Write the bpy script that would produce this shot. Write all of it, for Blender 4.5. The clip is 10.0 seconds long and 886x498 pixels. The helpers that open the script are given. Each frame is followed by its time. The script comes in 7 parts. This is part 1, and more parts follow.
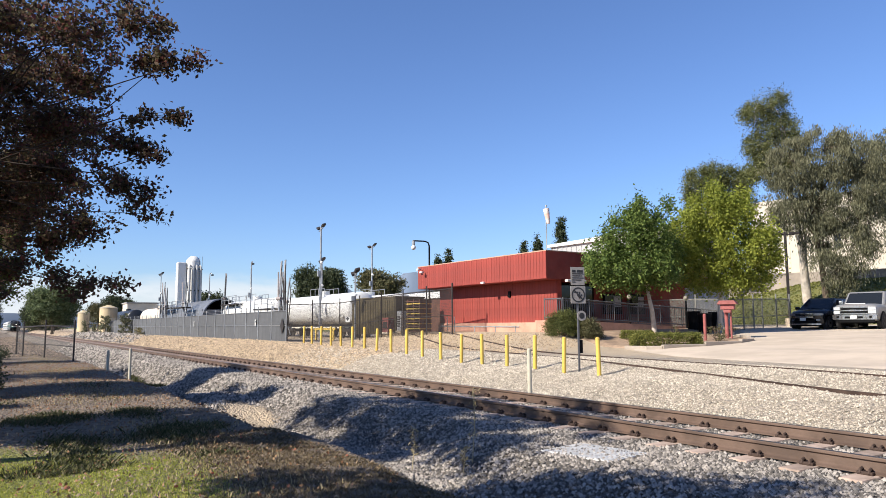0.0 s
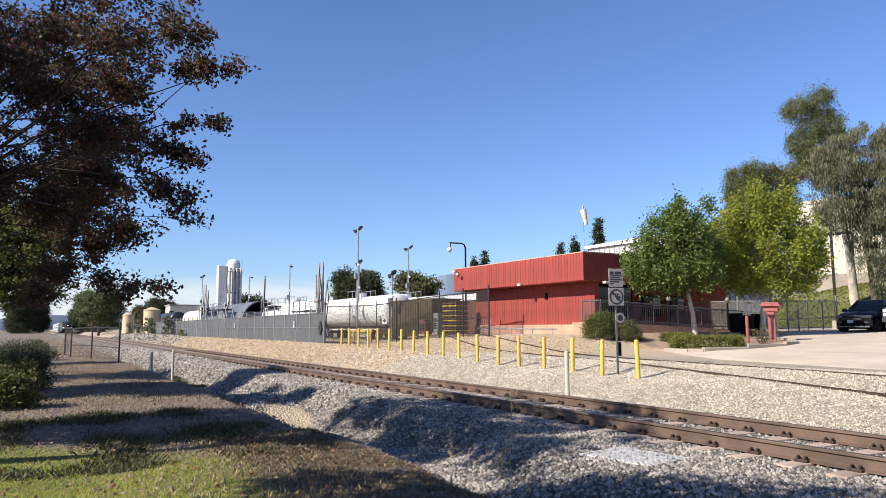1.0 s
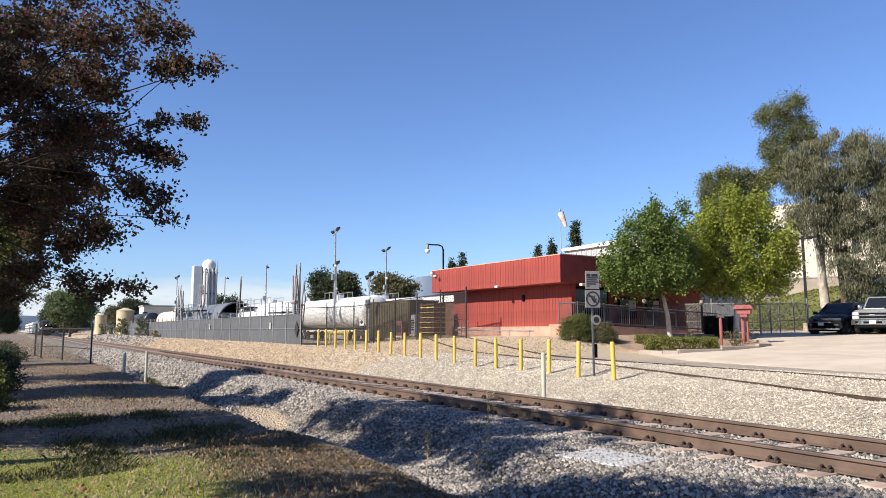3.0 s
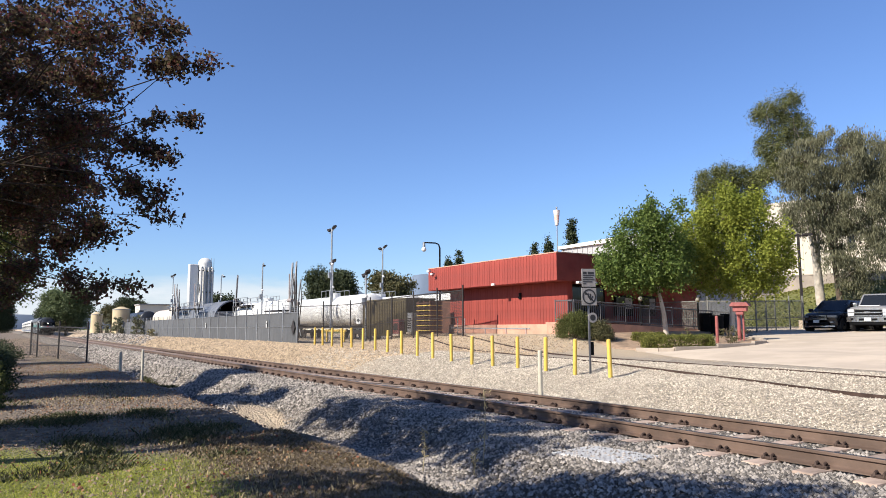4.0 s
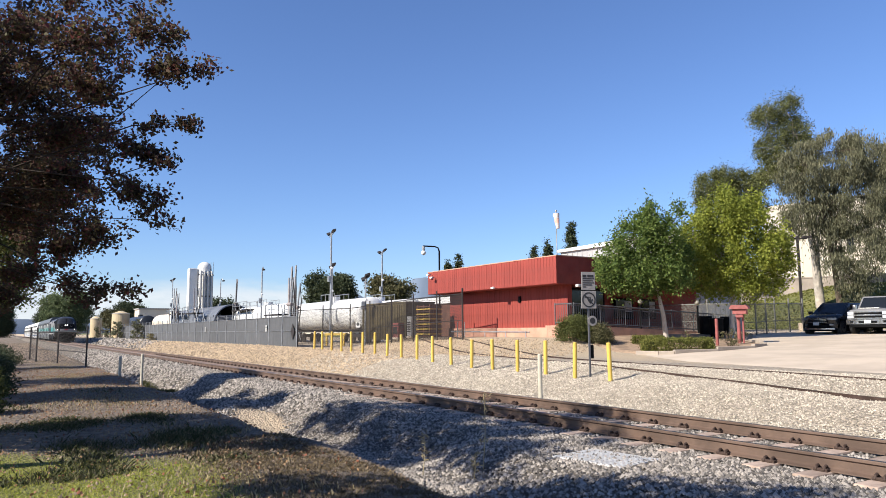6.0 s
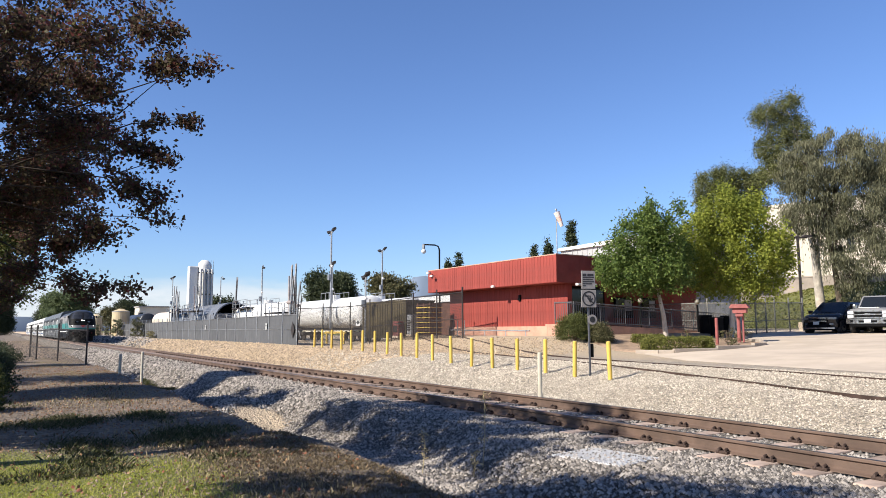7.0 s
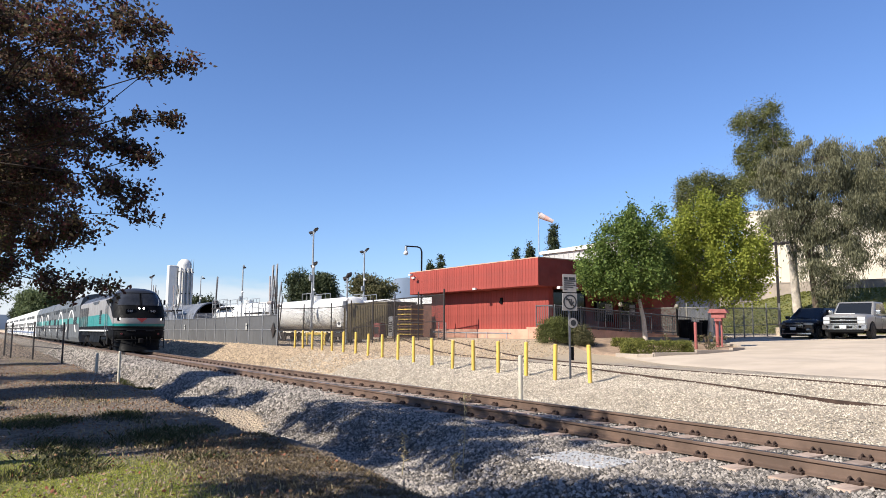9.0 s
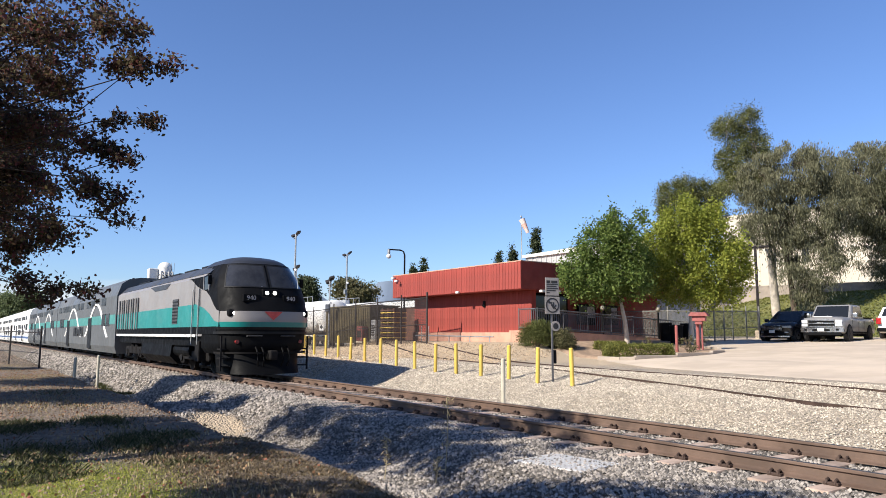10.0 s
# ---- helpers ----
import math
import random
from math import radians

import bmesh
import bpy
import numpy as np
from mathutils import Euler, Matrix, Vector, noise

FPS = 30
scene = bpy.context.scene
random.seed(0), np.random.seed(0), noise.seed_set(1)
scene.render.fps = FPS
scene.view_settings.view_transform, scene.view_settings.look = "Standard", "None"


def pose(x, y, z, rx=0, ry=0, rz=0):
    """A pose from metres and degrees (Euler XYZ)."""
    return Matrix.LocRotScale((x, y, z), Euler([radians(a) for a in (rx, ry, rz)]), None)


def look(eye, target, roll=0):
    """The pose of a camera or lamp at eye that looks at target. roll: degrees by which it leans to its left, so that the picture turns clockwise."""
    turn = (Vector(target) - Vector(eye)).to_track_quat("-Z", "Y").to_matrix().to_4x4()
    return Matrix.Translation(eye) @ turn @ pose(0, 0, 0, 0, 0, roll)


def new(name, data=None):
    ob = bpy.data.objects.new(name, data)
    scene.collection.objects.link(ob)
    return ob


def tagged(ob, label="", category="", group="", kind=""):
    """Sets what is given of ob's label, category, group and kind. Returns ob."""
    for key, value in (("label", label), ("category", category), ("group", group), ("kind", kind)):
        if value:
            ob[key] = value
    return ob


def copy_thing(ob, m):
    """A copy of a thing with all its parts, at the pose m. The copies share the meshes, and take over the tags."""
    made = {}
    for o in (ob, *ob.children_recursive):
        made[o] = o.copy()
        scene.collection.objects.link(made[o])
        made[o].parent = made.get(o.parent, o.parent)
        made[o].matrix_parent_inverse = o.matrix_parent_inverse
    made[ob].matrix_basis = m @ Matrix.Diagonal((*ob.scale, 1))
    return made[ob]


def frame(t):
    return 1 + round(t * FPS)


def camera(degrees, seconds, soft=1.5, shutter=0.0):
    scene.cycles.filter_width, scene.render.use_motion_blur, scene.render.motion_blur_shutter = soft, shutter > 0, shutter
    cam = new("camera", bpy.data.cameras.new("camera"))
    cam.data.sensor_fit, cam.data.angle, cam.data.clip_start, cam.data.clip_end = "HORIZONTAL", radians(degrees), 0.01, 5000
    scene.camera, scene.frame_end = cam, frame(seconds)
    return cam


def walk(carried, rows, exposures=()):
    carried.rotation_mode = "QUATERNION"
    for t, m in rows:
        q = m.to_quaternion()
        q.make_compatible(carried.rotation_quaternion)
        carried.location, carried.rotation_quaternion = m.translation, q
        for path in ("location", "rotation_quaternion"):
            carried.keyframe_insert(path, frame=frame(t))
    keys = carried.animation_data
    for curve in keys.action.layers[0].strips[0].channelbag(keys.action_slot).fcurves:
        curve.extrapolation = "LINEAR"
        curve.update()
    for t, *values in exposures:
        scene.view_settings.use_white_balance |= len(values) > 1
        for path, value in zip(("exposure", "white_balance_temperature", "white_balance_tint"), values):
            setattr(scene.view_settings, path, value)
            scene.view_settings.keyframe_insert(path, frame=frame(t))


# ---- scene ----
cam = camera(64.6, 10.0, soft=0.7)
EYE = Vector((0.0, 0.0, 1.532))
# seconds, heading (degrees to the left of +y), pitch up, roll; the camera is held in one spot and only turns
ROWS = [
    (0.0, 57.210, 6.206, -0.345),
    (0.5, 59.137, 6.264, -0.451),
    (1.0, 60.182, 6.388, -0.290),
    (1.5, 60.337, 6.543, -0.255),
    (2.0, 59.720, 6.661, -0.159),
    (2.5, 58.823, 6.689, -0.086),
    (4.0, 58.071, 6.352, -0.286),
    (4.5, 58.051, 6.434, -0.404),
    (5.0, 57.995, 6.587, -0.435),
    (5.5, 58.003, 6.667, -0.458),
    (7.0, 58.042, 6.516, -0.312),
    (7.5, 57.615, 6.593, -0.090),
    (8.0, 57.289, 6.623, 0.073),
    (8.5, 57.012, 6.627, 0.196),
    (9.0, 56.588, 6.676, 0.223),
    (9.5, 56.022, 6.802, 0.168),
    (10.0, 55.187, 6.954, 0.133),
]


def aim(heading, pitch, roll):
    a, b = radians(heading), radians(pitch)
    way = Vector((-math.sin(a) * math.cos(b), math.cos(a) * math.cos(b), math.sin(b)))
    return look(EYE, EYE + way, roll)


walk(cam, [(t, aim(h, p, r)) for t, h, p, r in ROWS])

# ---- light ----
SUN_FROM = Vector((0.015, -1.0, 0.0)).normalized()
SUN_UP = radians(35)
world = bpy.data.worlds.new("sky")
scene.world = world
world.use_nodes = True
wn = world.node_tree.nodes
sky = wn.new("ShaderNodeTexSky")
sky.sky_type, sky.sun_disc = "NISHITA", False
sky.sun_elevation, sky.sun_rotation = SUN_UP, math.atan2(SUN_FROM.x, SUN_FROM.y)
sky.air_density, sky.dust_density, sky.ozone_density = 1.0, 0.4, 3.0
wn["Background"].inputs["Strength"].default_value = 0.073
air = wn.new("ShaderNodeMix")
air.data_type, air.blend_type = "RGBA", "MULTIPLY"
air.inputs[0].default_value, air.inputs[7].default_value = 1.0, (0.84, 0.97, 1.27, 1)
world.node_tree.links.new(sky.outputs[0], air.inputs[6])
world.node_tree.links.new(air.outputs[2], wn["Background"].inputs[0])
sun_data = bpy.data.lights.new("sun", "SUN")
sun_data.energy, sun_data.angle, sun_data.color = 5.0, radians(0.53), (1.0, 0.93, 0.82)
sun = new("sun", sun_data)
sun_at = Vector((SUN_FROM.x * math.cos(SUN_UP), SUN_FROM.y * math.cos(SUN_UP), math.sin(SUN_UP))) * 100
sun.matrix_basis = look(sun_at, (0, 0, 0))
scene.view_settings.exposure = 0.9


# ---- materials ----
DIMMING = 0.8  # dims paint, leaf and ground colours, to put deeper shade against the sun


def dimmed(c):
    return tuple(v * DIMMING for v in c)


class Nodes:
    """A small wrapper round a material's node tree."""

    def __init__(self, name, rough=0.8, metal=0.0):
        self.m = bpy.data.materials.new(name)
        self.m.use_nodes = True
        self.t = self.m.node_tree
        self.b = self.t.nodes["Principled BSDF"]
        self.b.inputs["Roughness"].default_value = rough
        self.b.inputs["Metallic"].default_value = metal

    def add(self, kind, **inputs):
        n = self.t.nodes.new("ShaderNode" + kind)
        for k, v in inputs.items():
            self.put(v, n.inputs[k.replace("_", " ")])
        return n

    def put(self, v, socket):
        if isinstance(v, bpy.types.NodeSocket):
            self.t.links.new(v, socket)
        else:
            socket.default_value = (*v, 1) if isinstance(v, tuple) and len(v) == 3 and socket.type == "RGBA" else v

    def where(self, kind="Object"):
        return self.t.nodes.new("ShaderNodeTexCoord").outputs[kind]

    def noise(self, scale, detail=4.0, rough=0.6, at=None):
        return self.add("TexNoise", Vector=at or self.where(), Scale=scale, Detail=detail, Roughness=rough).outputs["Fac"]

    def ramp(self, fac, a, b, lo=0.0, hi=1.0):
        n = self.add("MapRange", Value=fac)
        n.interpolation_type = "SMOOTHSTEP"
        for k, v in zip(("From Min", "From Max", "To Min", "To Max"), (a, b, lo, hi)):
            self.put(v, n.inputs[k])
        return n.outputs[0]

    def mix(self, fac, a, b, how="MIX"):
        n = self.t.nodes.new("ShaderNodeMix")
        n.data_type, n.blend_type = "RGBA", how
        self.put(fac, n.inputs[0]), self.put(a, n.inputs[6]), self.put(b, n.inputs[7])
        return n.outputs[2]

    def math(self, how, a, b=0.0):
        n = self.t.nodes.new("ShaderNodeMath")
        n.operation = how
        self.put(a, n.inputs[0]), self.put(b, n.inputs[1])
        return n.outputs[0]

    def bump(self, height, strength=0.3, distance=0.02):
        n = self.add("Bump", Height=height, Strength=strength, Distance=distance)
        self.put(n.outputs[0], self.b.inputs["Normal"])

    def color(self, c):
        self.put(c, self.b.inputs["Base Color"])


def worn(name, base, rough=0.7, metal=0.0, vary=0.18, scale=3.0, fine=60.0, dirt=None, dirt_amount=0.35, bump=0.15, island=0.0, objects=0.0, spec=0.5):
    """A surface with broad stains and fine grain round one base colour."""
    n = Nodes(name, rough, metal)
    n.put(spec, n.b.inputs["Specular IOR Level"])
    base, dirt = dimmed(base), dirt and dimmed(dirt)
    dark = tuple(v * (1 - vary) for v in base)
    light = tuple(min(1.0, v * (1 + vary)) for v in base)
    c = n.mix(n.ramp(n.noise(scale), 0.35, 0.65), dark, light)
    c = n.mix(n.ramp(n.noise(fine, 2.0), 0.35, 0.7, 0.0, vary), c, dark)
    if dirt:
        c = n.mix(n.ramp(n.noise(scale * 0.37, 6.0, 0.7), 0.5, 0.72, 0.0, dirt_amount), c, dirt)
    if island or objects:
        src = n.add("NewGeometry").outputs["Random Per Island"] if island else n.add("ObjectInfo").outputs["Random"]
        amount = island or objects
        c = n.mix(1.0, c, n.add("CombineColor", Red=n.ramp(src, 0, 1, 1 - amount, 1 + amount), Green=n.ramp(src, 0, 1, 1 - amount, 1 + amount), Blue=n.ramp(src, 0, 1, 1 - amount, 1 + amount)).outputs[0], "MULTIPLY")
    n.color(c)
    n.put(n.ramp(n.noise(scale * 1.7), 0.3, 0.7, max(0.02, rough - 0.1), min(1.0, rough + 0.1)), n.b.inputs["Roughness"])
    if bump:
        n.bump(n.noise(fine, 3.0), bump, 0.01)
    return n.m


def leafy(name, tones, through_light=0.35, rough=0.65):
    """Leaves: tones picked leaf by leaf, with light coming through them."""
    n, tones = Nodes(name, rough), [dimmed(c) for c in tones]
    n.put(0.25, n.b.inputs["Specular IOR Level"])
    r = n.add("NewGeometry").outputs["Random Per Island"]
    ramp = n.add("ValToRGB", Fac=r)
    el = ramp.color_ramp.elements
    while len(el) < len(tones):
        el.new(0.5)
    for i, c in enumerate(tones):
        el[i].position, el[i].color = i / max(1, len(tones) - 1), (*c, 1)
    c = n.mix(n.ramp(n.noise(0.9, 2.0), 0.3, 0.7, 0.0, 0.45), ramp.outputs[0], tones[0])
    n.color(c)
    tr = n.add("BsdfTranslucent", Color=c)
    mixer = n.t.nodes.new("ShaderNodeMixShader")
    n.put(through_light, mixer.inputs[0])
    n.t.links.new(n.b.outputs[0], mixer.inputs[1])
    n.t.links.new(tr.outputs[0], mixer.inputs[2])
    n.t.links.new(mixer.outputs[0], n.t.nodes["Material Output"].inputs["Surface"])
    return n.m


def glow(name, colour, strength):
    n = Nodes(name, 0.4)
    n.color(colour)
    n.put(colour, n.b.inputs["Emission Color"])
    n.put(strength, n.b.inputs["Emission Strength"])
    return n.m


def ground_material():
    """Soil, grass, ballast and dust, each in its own strip along the railway."""
    n = Nodes("ground_soil_and_gravel", 0.95)
    at = n.where()
    xyz = n.add("SeparateXYZ", Vector=at)
    wob = n.math("MULTIPLY", n.math("SUBTRACT", n.noise(0.45, 5.0, 0.6, at), 0.5), 2.6)
    y = n.math("ADD", xyz.outputs[1], wob)
    x = n.math("ADD", xyz.outputs[0], n.math("MULTIPLY", wob, 1.5))
    fine, mid, wide = n.noise(55, 4, 0.7, at), n.noise(7, 5, 0.65, at), n.noise(0.35, 4, 0.6, at)
    stones = n.t.nodes.new("ShaderNodeTexVoronoi")
    n.put(at, stones.inputs["Vector"]), n.put(19.0, stones.inputs["Scale"])
    tone = n.add("SeparateColor", Color=stones.outputs["Color"]).outputs[0]
    gravel = n.mix(tone, (0.13, 0.108, 0.088), (0.37, 0.312, 0.252))
    # gaps between stones go darker: crevice shade put into the gravel colour
    gravel = n.mix(n.ramp(stones.outputs["Distance"], 0.25, 0.6, 0.0, 0.55), gravel, (0.06, 0.052, 0.045))
    gravel = n.mix(n.math("MULTIPLY", n.ramp(y, 9.6, 10.8), 0.85), gravel, n.mix(tone, (0.36, 0.305, 0.235), (0.64, 0.55, 0.43)))
    tan = n.mix(n.ramp(mid, 0.3, 0.7), (0.40, 0.27, 0.16), (0.56, 0.42, 0.28))
    tan = n.mix(n.ramp(fine, 0.4, 0.75, 0, 0.5), tan, (0.62, 0.53, 0.42))
    dirt = n.mix(n.ramp(mid, 0.3, 0.7), (0.12, 0.09, 0.066), (0.29, 0.225, 0.165))
    dirt = n.mix(n.ramp(fine, 0.5, 0.72, 0, 0.6), dirt, (0.42, 0.34, 0.26))
    grass = n.mix(n.ramp(mid, 0.3, 0.7), (0.13, 0.15, 0.035), (0.26, 0.27, 0.07))
    sand = n.mix(n.ramp(fine, 0.3, 0.7), (0.50, 0.38, 0.25), (0.62, 0.50, 0.36))
    c = n.mix(n.ramp(y, 3.6, 4.5), dirt, gravel)
    green = n.math("MULTIPLY", n.math("MULTIPLY", n.ramp(y, 1.7, 2.4, 1.0, 0.0), n.ramp(xyz.outputs[0], -6.6, -6.0, 1.0, 0.0)), n.ramp(n.math("SUBTRACT", x, n.math("MULTIPLY", xyz.outputs[1], 0.68)), -11.0, -9.8))
    c = n.mix(n.math("MULTIPLY", green, 0.8), c, grass)
    far = n.math("MULTIPLY", n.ramp(y, 10.6, 12.0), n.ramp(x, -33.0, -22.0, 0.8, 0.12))
    c = n.mix(far, c, tan)
    back = n.ramp(y, 18.3, 20.5)
    c = n.mix(back, c, sand)
    c = n.mix(n.math("MULTIPLY", n.ramp(y, 49.0, 52.0), n.ramp(mid, 0.2, 0.5, 0.6, 1.0)), c, n.mix(n.ramp(wide, 0.35, 0.65), (0.13, 0.15, 0.035), (0.24, 0.23, 0.07)))
    hollow = n.math("MULTIPLY", n.ramp(xyz.outputs[1], 4.5, 4.8), n.math("MULTIPLY", n.ramp(xyz.outputs[1], 5.4, 5.75, 1.0, 0.0), n.math("MULTIPLY", n.ramp(xyz.outputs[0], -17.6, -17.0), n.ramp(xyz.outputs[0], -15.7, -15.2, 1.0, 0.0))))
    c = n.mix(hollow, c, sand)
    n.color(n.mix(1.0, c, dimmed((1, 1, 1)), "MULTIPLY"))
    n.bump(n.math("ADD", n.math("ADD", n.math("MULTIPLY", stones.outputs["Distance"], -1.0), n.math("MULTIPLY", fine, 0.5)), n.math("MULTIPLY", mid, 1.2)), 1.0, 0.06)
    return n.m


M = {
    "ground": ground_material(),
    "rail": worn("rusty_rail_steel", (0.145, 0.095, 0.07), 0.65, 0.25, 0.25, 2.0, 90, (0.23, 0.13, 0.08)),
    "rail_top": worn("worn_rail_head", (0.20, 0.17, 0.15), 0.4, 0.9, 0.15, 3.0),
    "tie": worn("concrete_tie", (0.40, 0.30, 0.24), 0.9, 0, 0.2, 5.0, 80, (0.22, 0.15, 0.10), objects=0.18),
    "clip": worn("rusty_clip", (0.07, 0.045, 0.035), 0.7, 0.5),
    "yellow": worn("yellow_paint", (0.68, 0.46, 0.085), 0.55, 0, 0.1, 4.0, 70, (0.45, 0.30, 0.08), 0.3, objects=0.06),
    "white_post": worn("chalky_white_plastic", (0.52, 0.48, 0.38), 0.65, 0, 0.1, 5.0, 60, (0.4, 0.35, 0.28)),
    "red": worn("red_painted_boards", (0.28, 0.043, 0.030), 0.75, 0, 0.14, 0.9, 40, (0.30, 0.05, 0.035), 0.5, objects=0.07),
    "pink": worn("faded_plinth_paint", (0.55, 0.30, 0.21), 0.85, 0, 0.15, 1.5, 60, (0.42, 0.28, 0.19)),
    "roof": worn("grey_roofing", (0.35, 0.33, 0.31), 0.9),
    "white": worn("white_paint", (0.80, 0.79, 0.76), 0.45, 0, 0.05, 1.0, 40, (0.55, 0.5, 0.42), 0.3),
    "cream": worn("cream_stucco", (0.76, 0.68, 0.55), 0.85, 0, 0.06, 0.3, 30, (0.55, 0.48, 0.38), 0.3),
    "slat": worn("grey_fence_slats", (0.088, 0.09, 0.094), 0.7, 0, 0.12, 0.8, 50, (0.2, 0.19, 0.18), 0.3, objects=0.1),
    "steel": worn("galvanised_steel", (0.36, 0.37, 0.38), 0.5, 0.6, 0.15, 5),
    "dark_steel": worn("dark_brown_steel", (0.035, 0.029, 0.027), 0.6, 0.0, 0.2, 5, spec=0.3),
    "black": worn("black_paint", (0.005, 0.0052, 0.006), 0.6, 0.0, 0.2, 2, spec=0.08),
    "concrete": worn("pale_concrete", (0.56, 0.46, 0.355), 0.9, 0, 0.10, 0.6, 25, (0.42, 0.34, 0.27), 0.5),
    "bark": worn("brown_bark", (0.12, 0.085, 0.06), 0.95, 0, 0.3, 6, 40, bump=0.8),
    "pale_bark": worn("pale_smooth_bark", (0.55, 0.48, 0.40), 0.85, 0, 0.2, 2, 30, (0.35, 0.25, 0.18), 0.6, 0.4),
    "gum_leaf": leafy("purple_and_green_leaves", [(0.066, 0.056, 0.038), (0.12, 0.058, 0.056), (0.108, 0.112, 0.042), (0.195, 0.052, 0.06), (0.18, 0.158, 0.062)], 0.46),
    "street_leaf": leafy("bright_green_leaves", [(0.08, 0.13, 0.03), (0.16, 0.23, 0.052), (0.30, 0.375, 0.10)], 0.44),
    "lime_leaf": leafy("yellow_green_leaves", [(0.17, 0.21, 0.034), (0.33, 0.37, 0.056), (0.48, 0.50, 0.095)], 0.47),
    "euc_leaf": leafy("grey_green_leaves", [(0.09, 0.095, 0.054), (0.19, 0.187, 0.108), (0.31, 0.295, 0.185)], 0.3),
    "dark_leaf": leafy("dark_green_leaves", [(0.032, 0.046, 0.022), (0.066, 0.084, 0.038), (0.105, 0.122, 0.06)], 0.3),
    "olive_leaf": leafy("olive_brown_leaves", [(0.07, 0.075, 0.03), (0.13, 0.12, 0.055), (0.19, 0.16, 0.08)], 0.25),
    "hedge_leaf": leafy("hedge_leaves", [(0.05, 0.065, 0.018), (0.12, 0.135, 0.034), (0.20, 0.20, 0.06)], 0.3),
    "grass": leafy("grass_blades", [(0.22, 0.26, 0.04), (0.44, 0.48, 0.075), (0.62, 0.61, 0.13), (0.68, 0.58, 0.24)], 0.5),
    "tyre": worn("tyre_rubber", (0.018, 0.018, 0.019), 0.85, 0, 0.2),
    "rim": worn("wheel_alloy", (0.35, 0.35, 0.36), 0.35, 0.9, 0.1),
    "plate": worn("number_plate", (0.7, 0.7, 0.68), 0.5),
    # the hills' blue is distance haze put into their colour
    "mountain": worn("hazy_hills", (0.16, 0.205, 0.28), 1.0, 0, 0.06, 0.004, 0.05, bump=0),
    "charcoal": worn("charcoal_paint", (0.012, 0.0125, 0.014), 0.55, 0.0, 0.2, 1.0, spec=0.18),
}


def glassy(name, tint, rough=0.06):
    n = Nodes(name, rough)
    n.color(tint)
    n.put(0.4, n.b.inputs["Specular IOR Level"])
    n.put(n.ramp(n.noise(2.0), 0.3, 0.7, rough, rough + 0.08), n.b.inputs["Roughness"])
    return n.m


M["glass"] = glassy("dark_window_glass", (0.012, 0.014, 0.017))


# ---- building blocks ----
def part(name, bm, material, parent=None, label="", smooth=False):
    me = bpy.data.meshes.new(name)
    bm.to_mesh(me)
    bm.free()
    return hold(name, me, material, parent, label, smooth)


def hold(name, me, material, parent=None, label="", smooth=False):
    for m in material if isinstance(material, (list, tuple)) else [material]:
        me.materials.append(M[m] if isinstance(m, str) else m)
    if smooth:
        me.polygons.foreach_set("use_smooth", [True] * len(me.polygons))
    ob = new(name, me)
    ob.parent = parent
    if label:
        ob["label"] = label
    return ob


def empty(name, at, turn=0.0, label="", category="", group="", kind=""):
    ob = new(name)
    ob.matrix_basis = pose(*at, 0, 0, turn)
    return tagged(ob, label, category, group, kind)


def box(size, at=(0, 0, 0), bevel=0.0, bm=None, turn=None):
    """A box by its size and the middle of its base."""
    bm = bm or bmesh.new()
    m = Matrix.Translation(Vector(at) + Vector((0, 0, size[2] / 2))) @ (turn or Matrix()) @ Matrix.Diagonal((*size, 1))
    made = bmesh.ops.create_cube(bm, size=1, matrix=m)
    if bevel:
        edges = {e for v in made["verts"] for e in v.link_edges}
        bmesh.ops.bevel(bm, geom=list(edges), offset=bevel, segments=2, affect="EDGES", profile=0.6)
    return bm


def rod(a, b, r, r2=None, n=10, bm=None):
    """A round bar from a to b."""
    bm = bm or bmesh.new()
    a, b = Vector(a), Vector(b)
    way = b - a
    m = Matrix.Translation((a + b) / 2) @ way.to_track_quat("Z", "Y").to_matrix().to_4x4()
    bmesh.ops.create_cone(bm, cap_ends=True, segments=n, radius1=r, radius2=r if r2 is None else r2, depth=way.length, matrix=m)
    return bm


def tube(points, radii, n=8, bm=None):
    """A tapering tube through points."""
    bm = bm or bmesh.new()
    rings = []
    pts = [Vector(p) for p in points]
    for i, p in enumerate(pts):
        way = (pts[min(i + 1, len(pts) - 1)] - pts[max(i - 1, 0)]).normalized()
        q = way.to_track_quat("Z", "Y")
        rings.append([bm.verts.new(p + q @ Vector((radii[i] * math.cos(k * math.tau / n), radii[i] * math.sin(k * math.tau / n), 0))) for k in range(n)])
    for a, b in zip(rings, rings[1:]):
        for k in range(n):
            bm.faces.new((a[k], a[(k + 1) % n], b[(k + 1) % n], b[k]))
    bm.faces.new(rings[0][::-1]), bm.faces.new(rings[-1])
    return bm


def extrude(outline, depth, axis="x", at=0.0, bm=None):
    """A prism: an outline in the plane across the axis, from at to at + depth."""
    bm = bm or bmesh.new()
    put = {"x": lambda u, v, w: (w, u, v), "y": lambda u, v, w: (u, w, v), "z": lambda u, v, w: (u, v, w)}[axis]
    a = [bm.verts.new(put(u, v, at)) for u, v in outline]
    b = [bm.verts.new(put(u, v, at + depth)) for u, v in outline]
    k = len(outline)
    for i in range(k):
        bm.faces.new((a[i], a[(i + 1) % k], b[(i + 1) % k], b[i]))
    bm.faces.new(a[::-1]), bm.faces.new(b)
    bmesh.ops.recalc_face_normals(bm, faces=bm.faces)
    return bm


